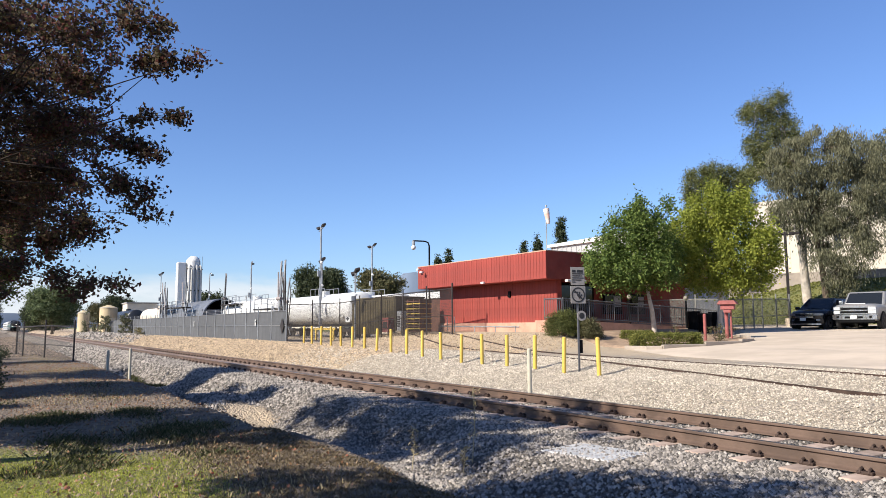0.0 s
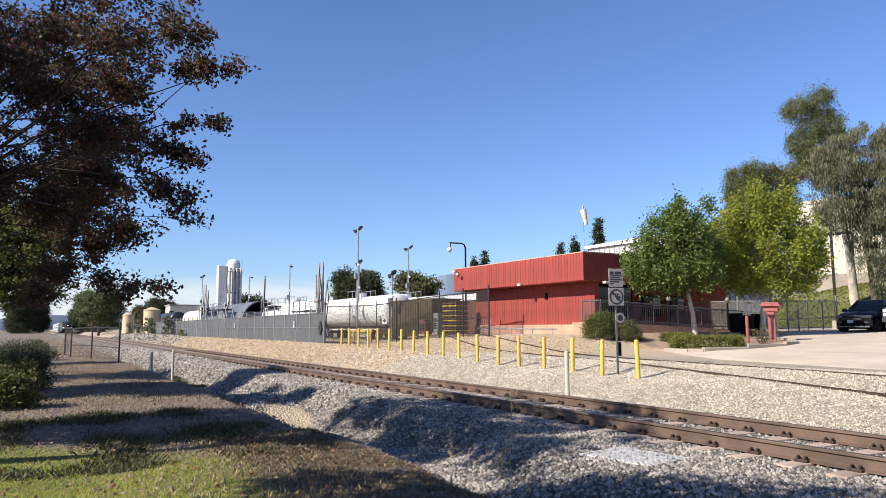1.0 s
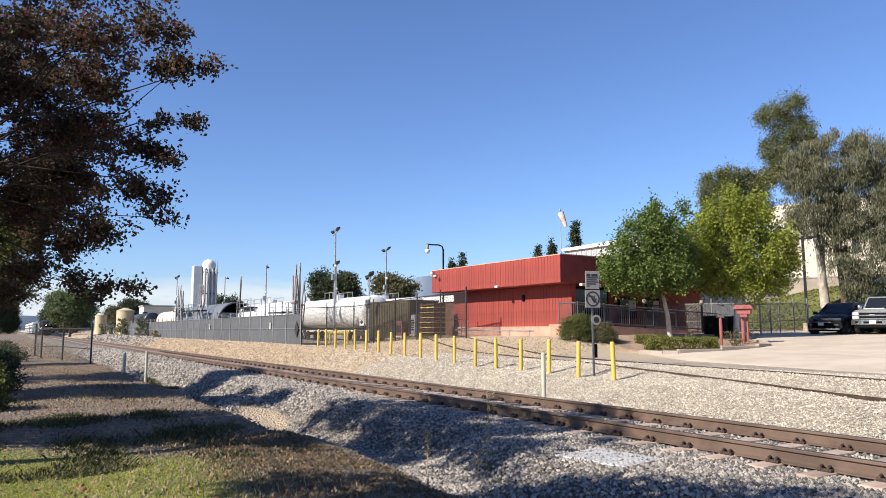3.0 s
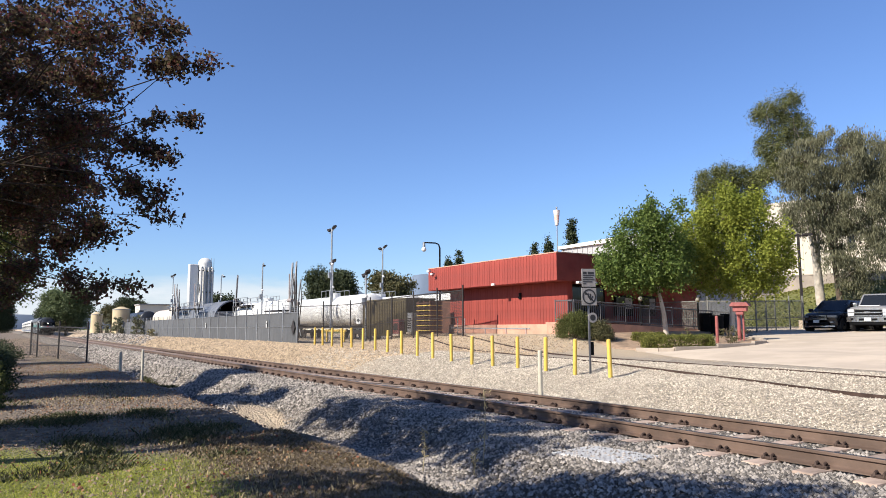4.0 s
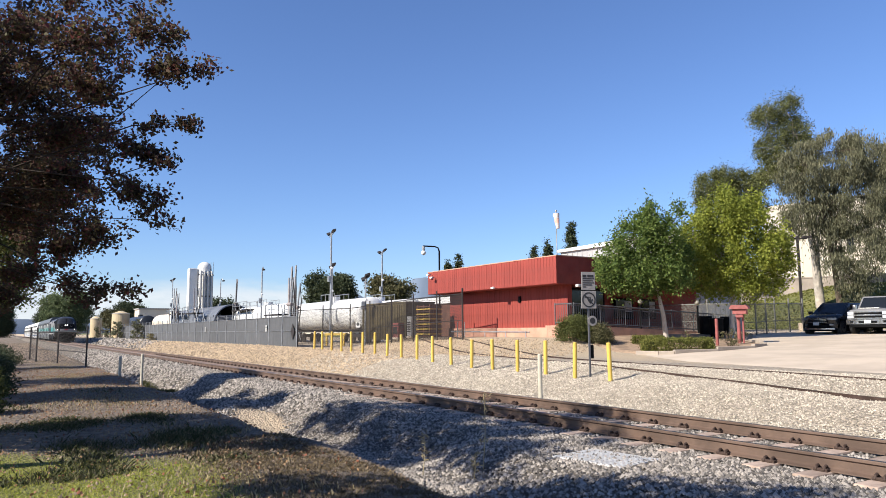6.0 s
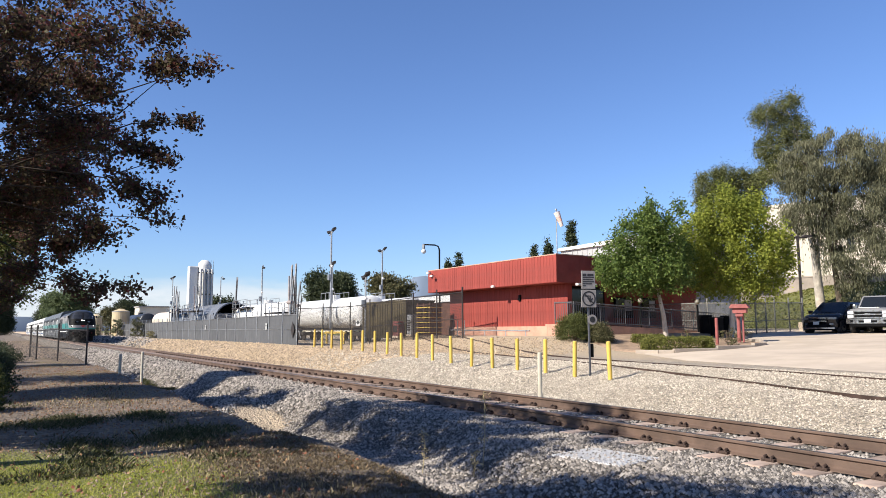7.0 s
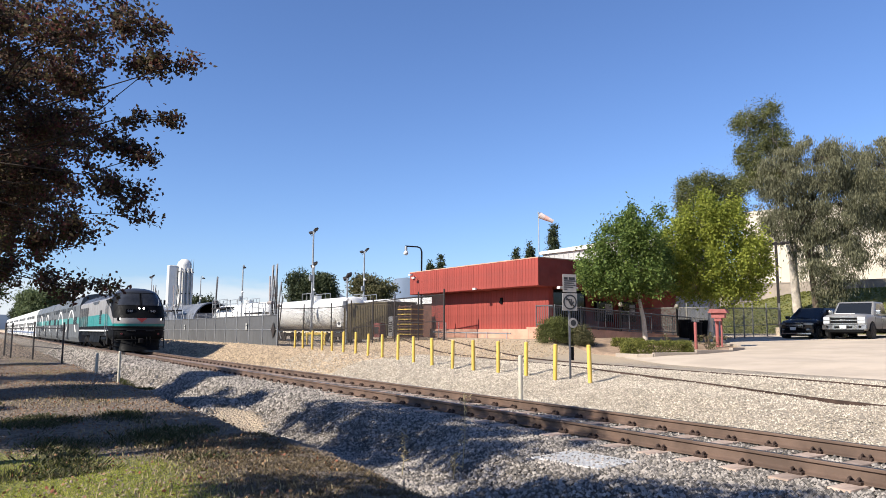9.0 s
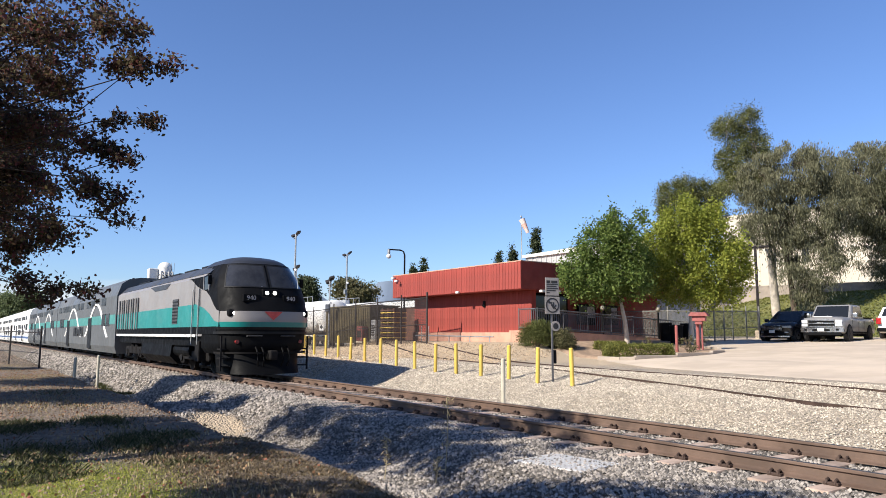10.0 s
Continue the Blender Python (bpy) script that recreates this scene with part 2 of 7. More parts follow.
def raw(name, verts, faces, material, parent=None, smooth=False, label=""):
    me = bpy.data.meshes.new(name)
    verts, faces = np.asarray(verts, np.float32), np.asarray(faces, np.int32)
    k = faces.shape[1]
    me.vertices.add(len(verts)), me.loops.add(faces.size), me.polygons.add(len(faces))
    me.vertices.foreach_set("co", verts.ravel())
    me.loops.foreach_set("vertex_index", faces.ravel())
    me.polygons.foreach_set("loop_start", np.arange(0, faces.size, k, dtype=np.int32))
    me.update(calc_edges=True)
    return hold(name, me, material, parent, label, smooth)


RNG = np.random.default_rng(7)


# ---- ground ----
def step(a, b, v):
    t = np.clip((v - a) / (b - a), 0, 1)
    return t * t * (3 - 2 * t)


def ripple(x, y):
    return (0.05 * np.sin(x * 0.9 + 1.3 * np.sin(y * 0.7)) + 0.04 * np.sin(y * 1.7 + x * 0.37) + 0.025 * np.sin(x * 2.3 - y * 1.9) + 0.02 * np.sin(x * 4.1 + y * 3.3))


def height(x, y):
    """The lie of the land: bank, ditch, ballast bed, gravel apron, yard and the slope behind the car park."""
    x, y = np.asarray(x, float), np.asarray(y, float)
    edge = 3.6 + (0.2 * np.sin(x * 0.55) + 0.12 * np.sin(x * 1.3 + 1)) * (0.15 + 0.85 * step(-12.5, -9.5, x))
    bank = 0.0 + 0.35 * ripple(x, y)
    bottom = -0.55 + 0.22 * np.sin(x * 0.62 + 0.5) + 0.15 * step(-9.6, -7.4, x) - 0.25 * step(-22, -30, x) - 0.3 * np.exp(-((x + 31) / 3.0) ** 2) + ripple(x, y)
    ballast = -0.025 + 0.0 * x
    z = bank + (bottom - bank) * step(edge - 0.08, edge + 0.65, y)
    flat = step(-9.6, -7.4, x)
    toe = 5.3 + 0.35 * np.sin(x * 0.62 + 0.5) - 1.0 * flat
    z = z + (ballast - z) * step(toe, 6.55 - 0.75 * flat, y)
    apron = 0.12 + 0.38 * step(-14, -42, x) + 0.5 * ripple(x, y)
    z = z + (-0.33 + 0.6 * ripple(x, y) - z) * step(10.0, 11.6, y)
    z = z + (apron - z) * step(11.7, 14.3, y)
    spur = 0.40 + 0.08 * step(-14, -42, x)
    z = z + (spur - z) * step(14.3, 16.5, y)
    lot = 0.42 + 0.2 * step(17, 23, y) + 0.33 * step(22, 31, y) + 0.2 * step(30, 44, y)
    yard = 1.15 - 0.65 * step(-38, -46, x)
    yard = yard + (lot - yard) * step(-24.6, -21.0, x)
    z = z + (yard - z) * step(18.2, 22.3, y)
    z = z + 0.2 * step(22, 45, y) * step(-46, -38, x)
    z = z + (2.9 + 1.5 * step(58, 72, y)) * step(49, 70, y) * step(-70, -50, x)
    return z


def ground():
    xs = np.concatenate([[-3000, -1500, -800, -500], np.arange(-350, -120, 6), np.arange(-120, -45, 1.5), np.arange(-45, -22, 0.5), np.arange(-22, 4, 0.16), np.arange(4, 40, 2), [60, 120, 300, 1000, 3000]])
    ys = np.concatenate([[-3000, -900, -300, -100, -40, -20, -10, -5], np.arange(-3, 2, 0.4), np.arange(2, 16.5, 0.16), np.arange(16.5, 24, 0.4), np.arange(24, 80, 2), [100, 160, 300, 700, 1500, 3000]])
    gx, gy = np.meshgrid(xs, ys, indexing="ij")
    z = height(gx, gy)
    near = step(-26, -20, gx) * step(2, 4, gy) * step(16, 12, gy)
    z = z + near * RNG.normal(0, 0.012, z.shape)
    v = np.stack([gx, gy, z], -1).reshape(-1, 3)
    i = np.arange(len(xs) * len(ys)).reshape(len(xs), len(ys))
    f = np.stack([i[:-1, :-1], i[1:, :-1], i[1:, 1:], i[:-1, 1:]], -1).reshape(-1, 4)
    ob = raw("ground", v, f, "ground", smooth=True)
    return tagged(ob, "dirt bank, grey ballast ditch and sandy gravel apron", "ground", kind="structure")


ground()

# ---- railway ----
NEAR_RAIL, GAUGE = 7.65, 1.51
TRACK = NEAR_RAIL + GAUGE / 2
TIE_STEP = 0.61
TIE_AT = -6.27
RAIL_FOOT = 0.0
RAIL_TOP = 0.172


def rail_outline(y):
    half = [(0.075, 0.0), (0.075, 0.012), (0.03, 0.03), (0.009, 0.045), (0.009, 0.125), (0.036, 0.14), (0.036, 0.165), (0.03, 0.172)]
    return [(y + u, v) for u, v in half] + [(y - u, v) for u, v in half[::-1]]


def railway():
    root = tagged(new("railway_track"), "rusty steel rails on concrete ties in ballast", "railway", kind="structure")
    for y in (NEAR_RAIL, NEAR_RAIL + GAUGE):
        part("rail", extrude(rail_outline(y), 460, "x", -430), "rail", root)
        part("rail_head", box((460, 0.05, 0.002), (-200, y, 0.1725)), "rail_top", root, "worn shiny running surface")
    tie_bm = box((0.24, 2.42, 0.2), (0, 0, -0.2), 0.02)
    first = None
    far = bmesh.new()
    for k in range(-250, 45):
        x = TIE_AT + k * TIE_STEP
        if first is None:
            first = part("tie", tie_bm, "tie", root)
            first.matrix_basis = pose(x, TRACK, 0.0)
        else:
            ob = new("tie", first.data)
            ob.parent = root
            ob.matrix_basis = pose(x + random.uniform(-0.012, 0.012), TRACK + random.uniform(-0.03, 0.03), 0.0, 0, 0, random.uniform(-0.5, 0.5))
    for k in range(-680, -250):
        box((0.24, 2.42, 0.2), (TIE_AT + k * TIE_STEP, TRACK, -0.2), bm=far)
    tagged(part("far_ties", far, "tie", root), kind="stuff")
    bm = bmesh.new()
    for dx in (-0.045, 0.045):
        tube([(dx, -0.13, 0.015), (dx, -0.12, 0.05), (dx, -0.085, 0.062), (dx, -0.055, 0.03)], [0.016] * 4, 6, bm)
    box((0.16, 0.06, 0.035), (0, -0.105, 0.0), 0.008, bm)
    clip = None
    for k in range(-75, 12):
        for y in (NEAR_RAIL, NEAR_RAIL + GAUGE):
            for flip in (0, 180):
                if flip and k < -40:
                    continue
                m = pose(TIE_AT + k * TIE_STEP, y, 0.0, 0, 0, flip)
                if clip is None:
                    clip = part("rail_clip", bm, "clip", root)
                    ob = clip
                else:
                    ob = new("rail_clip", clip.data)
                    ob.parent = root
                ob.matrix_basis = m
    return root


railway()


def siding(x):
    """The middle of the siding over x."""
    return np.where(x > -14, 14.3 - 0.165 * (x + 1), 16.45 - 0.165 * (x + 14) + 0.0035 * (x + 14) ** 2)


def spur():
    """The siding that crosses the apron and turns into the tank yard."""
    root = tagged(new("siding_track"), "half-buried rusty siding rails in gravel", "railway", kind="structure")
    xs = np.linspace(8, -62, 90)

    for side in (-0.755, 0.755):
        pts, bm = [], bmesh.new()
        rings = []
        for x in xs:
            y = float(siding(x)) + side
            z = float(np.mean([height(x + 0.5 * d, siding(x + 0.5 * d) + side) for d in range(-4, 5)])) - 0.105
            rings.append([bm.verts.new((x, yy, zz)) for yy, zz in ((y - 0.035, z), (y + 0.035, z), (y + 0.035, z + 0.145), (y - 0.035, z + 0.145))])
        for a, b in zip(rings, rings[1:]):
            for k in range(4):
                bm.faces.new((a[k], a[(k + 1) % 4], b[(k + 1) % 4], b[k]))
        bmesh.ops.recalc_face_normals(bm, faces=bm.faces)
        part("rail", bm, "spur_rail", root)


M["spur_rail"] = worn("dull_rust_rail", (0.065, 0.042, 0.033), 0.85, 0.0, 0.3, 2, spec=0.2)
spur()


# ---- bollards and posts ----
def bollards():
    first = None
    for k in range(18):
        t = k / 17
        x, y = -14.18 - 25.0 * t - 0.04 * math.sin(k * 2.1), 14.25 + 1.25 * t
        z = float(height(x, y))
        m = pose(x, y, z, random.uniform(-1, 1), random.uniform(-1.5, 1.5))
        if first is None:
            first = empty("bollard", (0, 0, 0), 0, "yellow painted steel pipe bollard in the gravel", "bollard", "yellow bollards along the siding")
            bm = rod((0, 0, -0.1), (0, 0, 1.03), 0.062, n=20)
            part("post", bm, "yellow", first, smooth=False)
            bm = bmesh.new()
            bmesh.ops.create_uvsphere(bm, u_segments=20, v_segments=8, radius=0.062, matrix=Matrix.Translation((0, 0, 1.03)) @ Matrix.Diagonal((1, 1, 0.5, 1)))
            part("cap", bm, "yellow", first, smooth=True)
            first.matrix_basis = m
        else:
            copy_thing(first, m)


bollards()


# ---- red building ----
BX, BY, BTURN = -26.0, 22.75, 1.6
BZ = 1.15


def red_building():
    root = empty("red_building", (BX, BY, BZ), BTURN, "low red board-clad yard office with a deep fascia", "building")
    L, W = 11.7, 14.0
    part("plinth", box((L - 1.2, W - 1.2, 0.55), (-0.6 - (L - 1.2) / 2 + 0.3, 0.3 + W / 2, -0.05)), "pink", root, "faded pink masonry plinth")
    part("wall", box((L - 3.2, W - 1.3, 2.5), (-2.25 - (L - 3.2) / 2, 0.35 + W / 2, 0.5)), "red", root)
    part("wing_wall", box((1.95, 0.3, 2.5), (-0.35 - 0.95, 1.15, 0.5)), "red", root)
    part("fascia", box((L, W, 1.36), (-L / 2, W / 2, 2.62)), "red", root)
    part("roof_cap", box((L + 0.06, W + 0.06, 0.05), (-L / 2, W / 2, 3.98)), "pink", root, "thin pale roof edge")
    n = 52
    for k in range(n):
        x = -(k + 0.5) * L / n
        ob = part("board", box((L / n - 0.014, 0.02, 1.33), (x, -0.01, 2.64)), "red", root) if k == 0 else new("board", first.data)
        if k == 0:
            first = ob
        ob.parent = root
        if k:
            ob.matrix_basis = pose(-k * L / n, 0, 0)
    n = 46
    for k in range(n):
        if k == 0:
            low = part("board", box(((L - 1.3) / n - 0.014, 0.02, 2.1), (-0.35 - 0.5 * (L - 1.3) / n, 0.99, 0.5)), "red", root)
            continue
        ob = new("board", low.data)
        ob.parent = root
        ob.matrix_basis = pose(-k * (L - 1.3) / n, 0, 0)
    return root


red_building()


# ---- tank yard fence ----
def yard_fence():
    root = empty("slatted_yard_fence", (-46, 17, 0), 0, "grey slatted chain-link fence round the tank yard", "fence")
    first = None
    for k in range(30):
        x = -46 - 3.0 * k
        z = float(height(x - 1.5, 17)) - 0.02
        if first is None:
            first = part("panel", box((2.92, 0.05, 2.1), (-1.5, 0, 0.05)), "slat", root)
            post = part("post", rod((0, -0.05, 0), (0, -0.05, 2.55), 0.04, n=8), "steel", root)
            first.location = post.location = (0, 0, z)
            continue
        for o in (first, post):
            ob = new(o.name.split(".")[0], o.data)
            ob.parent = root
            ob.location = (-3.0 * k, 0, z)
    wires = bmesh.new()
    for k in range(29):
        x = -3.0 * k
        za, zb = float(height(-47.5 - 3.0 * k, 17)) - 0.02, float(height(-50.5 - 3.0 * k, 17)) - 0.02
        for dz in (2.25, 2.38, 2.5):
            rod((x, -0.05, za + dz), (x - 3.0, -0.05, zb + dz), 0.008, n=4, bm=wires)
        for dz in (1.12, 2.12):
            rod((x, -0.05, za + dz), (x - 3.0, -0.05, zb + dz), 0.02, n=5, bm=wires)
    part("rails_and_wire", wires, "steel", root)


yard_fence()


# ---- car park ----
def sheet(name, label, xs, lower, upper, lift, material, rows, category, kind="structure"):
    """A paved sheet that follows the ground between two edges given over x."""
    v, f = [], []
    for i, x in enumerate(xs):
        a, b = lower(x), upper(x)
        for j in range(rows + 1):
            y = a + (b - a) * j / rows
            v.append((x, y, float(height(x, y)) + (lift if j else -0.06)))
    k = rows + 1
    for i in range(len(xs) - 1):
        for j in range(rows):
            f.append((i * k + j, (i + 1) * k + j, (i + 1) * k + j + 1, i * k + j + 1))
    return tagged(raw(name, v, f, material, smooth=True), label, category, kind=kind)


def car_park():
    def front(x):
        return float(np.interp(x, [-29, -24, -20.8, -20.4, -19.0, -16, -8, 14], [40, 35, 30, 22.4, 20.6, 19.3, 17.9, 15.5]))
    sheet("car_park_pavement", "pale worn concrete car park", np.concatenate([np.arange(-29, -22, 0.5), np.arange(-22, -15, 0.2), np.arange(-15, 14.5, 1.0)]), front, lambda x: 50.0, 0.022, "concrete", 60, "pavement")
    def low(x):
        return float(np.interp(x, [-24.4, -19.4, -18.1, -17.6, -17.4], [22.2, 21.2, 21.4, 23.3, 25.4]))
    def high(x):
        return float(np.interp(x, [-24.4, -21.6, -20.0, -18.05, -17.4], [33.0, 31.0, 28.4, 26.9, 25.8]))
    sheet("planting_bed", "bare sandy planting bed inside the kerb", np.concatenate([np.arange(-24.4, -18.2, 0.25), np.arange(-18.2, -17.39, 0.05)]), low, high, 0.07, "bed", 30, "soil")


M["bed"] = worn("dry_bed_soil", (0.34, 0.235, 0.155), 0.95, 0, 0.25, 3, 40, (0.2, 0.14, 0.09), 0.5, 0.6)
car_park()


# ---- trees ----
LEAF = {
    "kite": np.array([(0, -0.52, 0), (0.33, 0.08, 0.07), (0, 0.58, -0.04), (-0.33, 0.08, 0.07)]),
    "broad": np.array([(0, -0.5, 0), (0.38, -0.1, 0.06), (0.22, 0.35, 0.0), (0, 0.55, -0.06), (-0.22, 0.35, 0.0), (-0.38, -0.1, 0.06)]),
    "long": np.array([(0, -0.6, 0), (0.14, 0.0, 0.03), (0, 0.7, -0.05), (-0.14, 0.0, 0.03)]),
}


def leaves(centres, spread, count, size, shape="broad", droop=0.0, squash=0.7):
    """Vertices and faces of many leaves in clumps."""
    n = len(centres) * count
    base = np.repeat(np.asarray(centres), count, 0)
    sp = np.repeat(np.asarray(spread), count)[:, None]
    off = RNG.normal(0, 0.5, (n, 3)) * sp
    off[:, 2] *= squash
    if droop:
        off[:, 2] = -np.abs(off[:, 2]) * droop
    u = RNG.normal(0, 1, (n, 3))
    u[:, 2] -= droop * 1.5
    u /= np.linalg.norm(u, axis=1)[:, None]
    w = np.cross(u, RNG.normal(0, 1, (n, 3)))
    w /= np.linalg.norm(w, axis=1)[:, None]
    nn = np.cross(u, w)
    s = (size * RNG.uniform(0.65, 1.3, n))[:, None, None]
    lf = LEAF[shape]
    v = (base + off)[:, None, :] + s * (lf[None, :, 0:1] * w[:, None] + lf[None, :, 1:2] * u[:, None] + lf[None, :, 2:3] * nn[:, None])
    k = len(lf)
    f = np.arange(n)[:, None] * k
    faces = f + [0, 1, 2, 3] if k == 4 else np.concatenate([f + [0, 1, 2, 3], f + [0, 3, 4, 5]])
    return v.reshape(-1, 3), faces


def tree(name, label, at, trunk, girth, lobes, clumps, count, spread, size, leaf, bark="bark", shape="broad", droop=0.0, lean=(0, 0), squash=0.7, group="", shell=0.55, limb=0.3):
    """A tree: a tapered trunk, limbs to each lobe of the crown, twigs to each clump, and a crown of single leaves."""
    root = empty(name, at, 0, label, "tree", group)
    bm = bmesh.new()
    top = Vector((lean[0], lean[1], trunk))
    tube([(0, 0, -0.45), (lean[0] * 0.1, lean[1] * 0.1, 0.25), (lean[0] * 0.4, lean[1] * 0.35, trunk * 0.5), top], [girth * 1.35, girth, girth * 0.8, girth * 0.6], 10, bm)
    cs, sp = [], []
    for cx, cy, cz, rx, ry, rz in lobes:
        c = Vector((cx, cy, cz))
        far = (c - top).length
        mid = top.lerp(c, 0.45) + Vector((RNG.uniform(-0.1, 0.1) * far, RNG.uniform(-0.1, 0.1) * far, 0.1 * far))
        mid2 = top.lerp(c, 0.75) + Vector((RNG.uniform(-0.08, 0.08) * far, RNG.uniform(-0.08, 0.08) * far, RNG.uniform(-0.03, 0.1) * far))
        start = top * min(1.0, max(0.45, cz / trunk * 0.8)) if cz < trunk * 1.2 else top
        tube([start, mid, mid2, c], [girth * limb, girth * limb * 0.6, girth * limb * 0.4, girth * limb * 0.2], 6, bm)
        vol = max(3, int(clumps * (rx * ry * rz) ** 0.667))
        d = RNG.normal(0, 1, (vol, 3))
        d /= np.linalg.norm(d, axis=1)[:, None]
        rad = RNG.uniform(shell, 1.0, (vol, 1)) * RNG.uniform(0.85, 1.1, (vol, 1))
        p = np.array([cx, cy, cz]) + d * rad * [rx, ry, rz]
        cs.append(p)
        sp.append(np.full(vol, spread) * RNG.uniform(0.7, 1.3, vol))
        for q in p[:: max(1, vol // 14)]:
            qv = Vector(q)
            m2 = c.lerp(qv, 0.5) + Vector((0, 0, 0.06))
            tube([c, m2, qv], [girth * limb * 0.25, girth * limb * 0.16, girth * limb * 0.07], 5, bm)
    part("trunk", bm, bark, root, smooth=True)
    v, f = leaves(np.concatenate(cs), np.concatenate(sp), count, size, shape, droop, squash)
    raw("crown", v, f, leaf, root)
    return root


def blob(cx, cy, cz, r, k, flat=0.8, seed=1):
    """Lobes scattered over a crown of radius r."""
    g = np.random.default_rng(seed)
    out = []
    for i in range(k):
        a, b = g.uniform(0, math.tau), g.uniform(-0.6, 1.0)
        q = r * g.uniform(0.35, 0.75)
        out.append((cx + q * math.cos(a), cy + q * math.sin(a), cz + b * r * flat * 0.75, r * g.uniform(0.35, 0.55), r * g.uniform(0.35, 0.55), r * flat * g.uniform(0.35, 0.5)))
    return out


def street_trees():
    lobes = [(-0.31, -2.88, 3.58, 1.0, 1.0, 0.9), (0.33, -2.19, 4.64, 1.1, 1.1, 1.0), (0.86, -1.59, 5.43, 0.8, 0.8, 0.9),
             (0.91, -1.69, 6.17, 0.35, 0.35, 0.5), (0.1, -2.19, 3.05, 1.2, 1.2, 0.9), (0.81, -1.22, 3.32, 1.2, 1.2, 1.0),
             (-0.25, -2.55, 2.75, 0.8, 0.8, 0.5), (0.45, -1.46, 2.65, 0.9, 0.9, 0.5), (1.17, -0.99, 4.64, 0.9, 0.9, 0.9),
             (1.59, -0.64, 5.83, 0.3, 0.3, 0.5), (-0.66, -3.28, 3.05, 0.5, 0.5, 0.6), (1.2, -0.5, 2.8, 0.8, 0.8, 0.5),
             (0.66, 0.19, 3.95, 0.8, 0.8, 0.8)]
    tree("street_tree", "upright leafy green street tree beside the ramp", (-23.0, 26.9, 1.0), 2.2, 0.13, lobes, 60, 56, 0.28, 0.12, "street_leaf", "pale_bark", "kite", lean=(0.4, -0.9), squash=1.7, group="street trees by the car park")
    lobes = [(-0.45, -1.66, 4.95, 1.0, 1.0, 1.0), (0.36, -0.68, 5.8, 1.2, 1.2, 1.1), (0.97, 0.27, 5.52, 1.2, 1.2, 1.0),
             (0.53, -0.63, 6.78, 0.5, 0.5, 0.5), (1.54, 1.26, 4.68, 1.1, 1.1, 0.9), (-0.67, -1.68, 3.55, 1.0, 1.0, 0.9),
             (0.08, -0.65, 3.83, 1.4, 1.4, 1.1), (0.89, 0.51, 3.84, 1.4, 1.4, 1.1), (1.57, 1.58, 3.42, 0.9, 0.9, 0.7),
             (-0.28, -0.91, 2.57, 1.0, 1.0, 0.6), (0.59, 0.37, 2.44, 1.1, 1.1, 0.6), (1.25, 1.29, 2.58, 0.8, 0.8, 0.5),
             (-0.1, -1.39, 6.07, 0.4, 0.4, 0.5), (1.31, 0.55, 6.5, 0.4, 0.4, 0.4)]
    tree("street_tree", "broad yellow-green street tree beside the car park", (-21.9, 30.3, 1.15), 2.2, 0.14, lobes, 58, 54, 0.29, 0.125, "lime_leaf", "pale_bark", "kite", lean=(0.3, -0.1), squash=1.7, group="street trees by the car park")


street_trees()


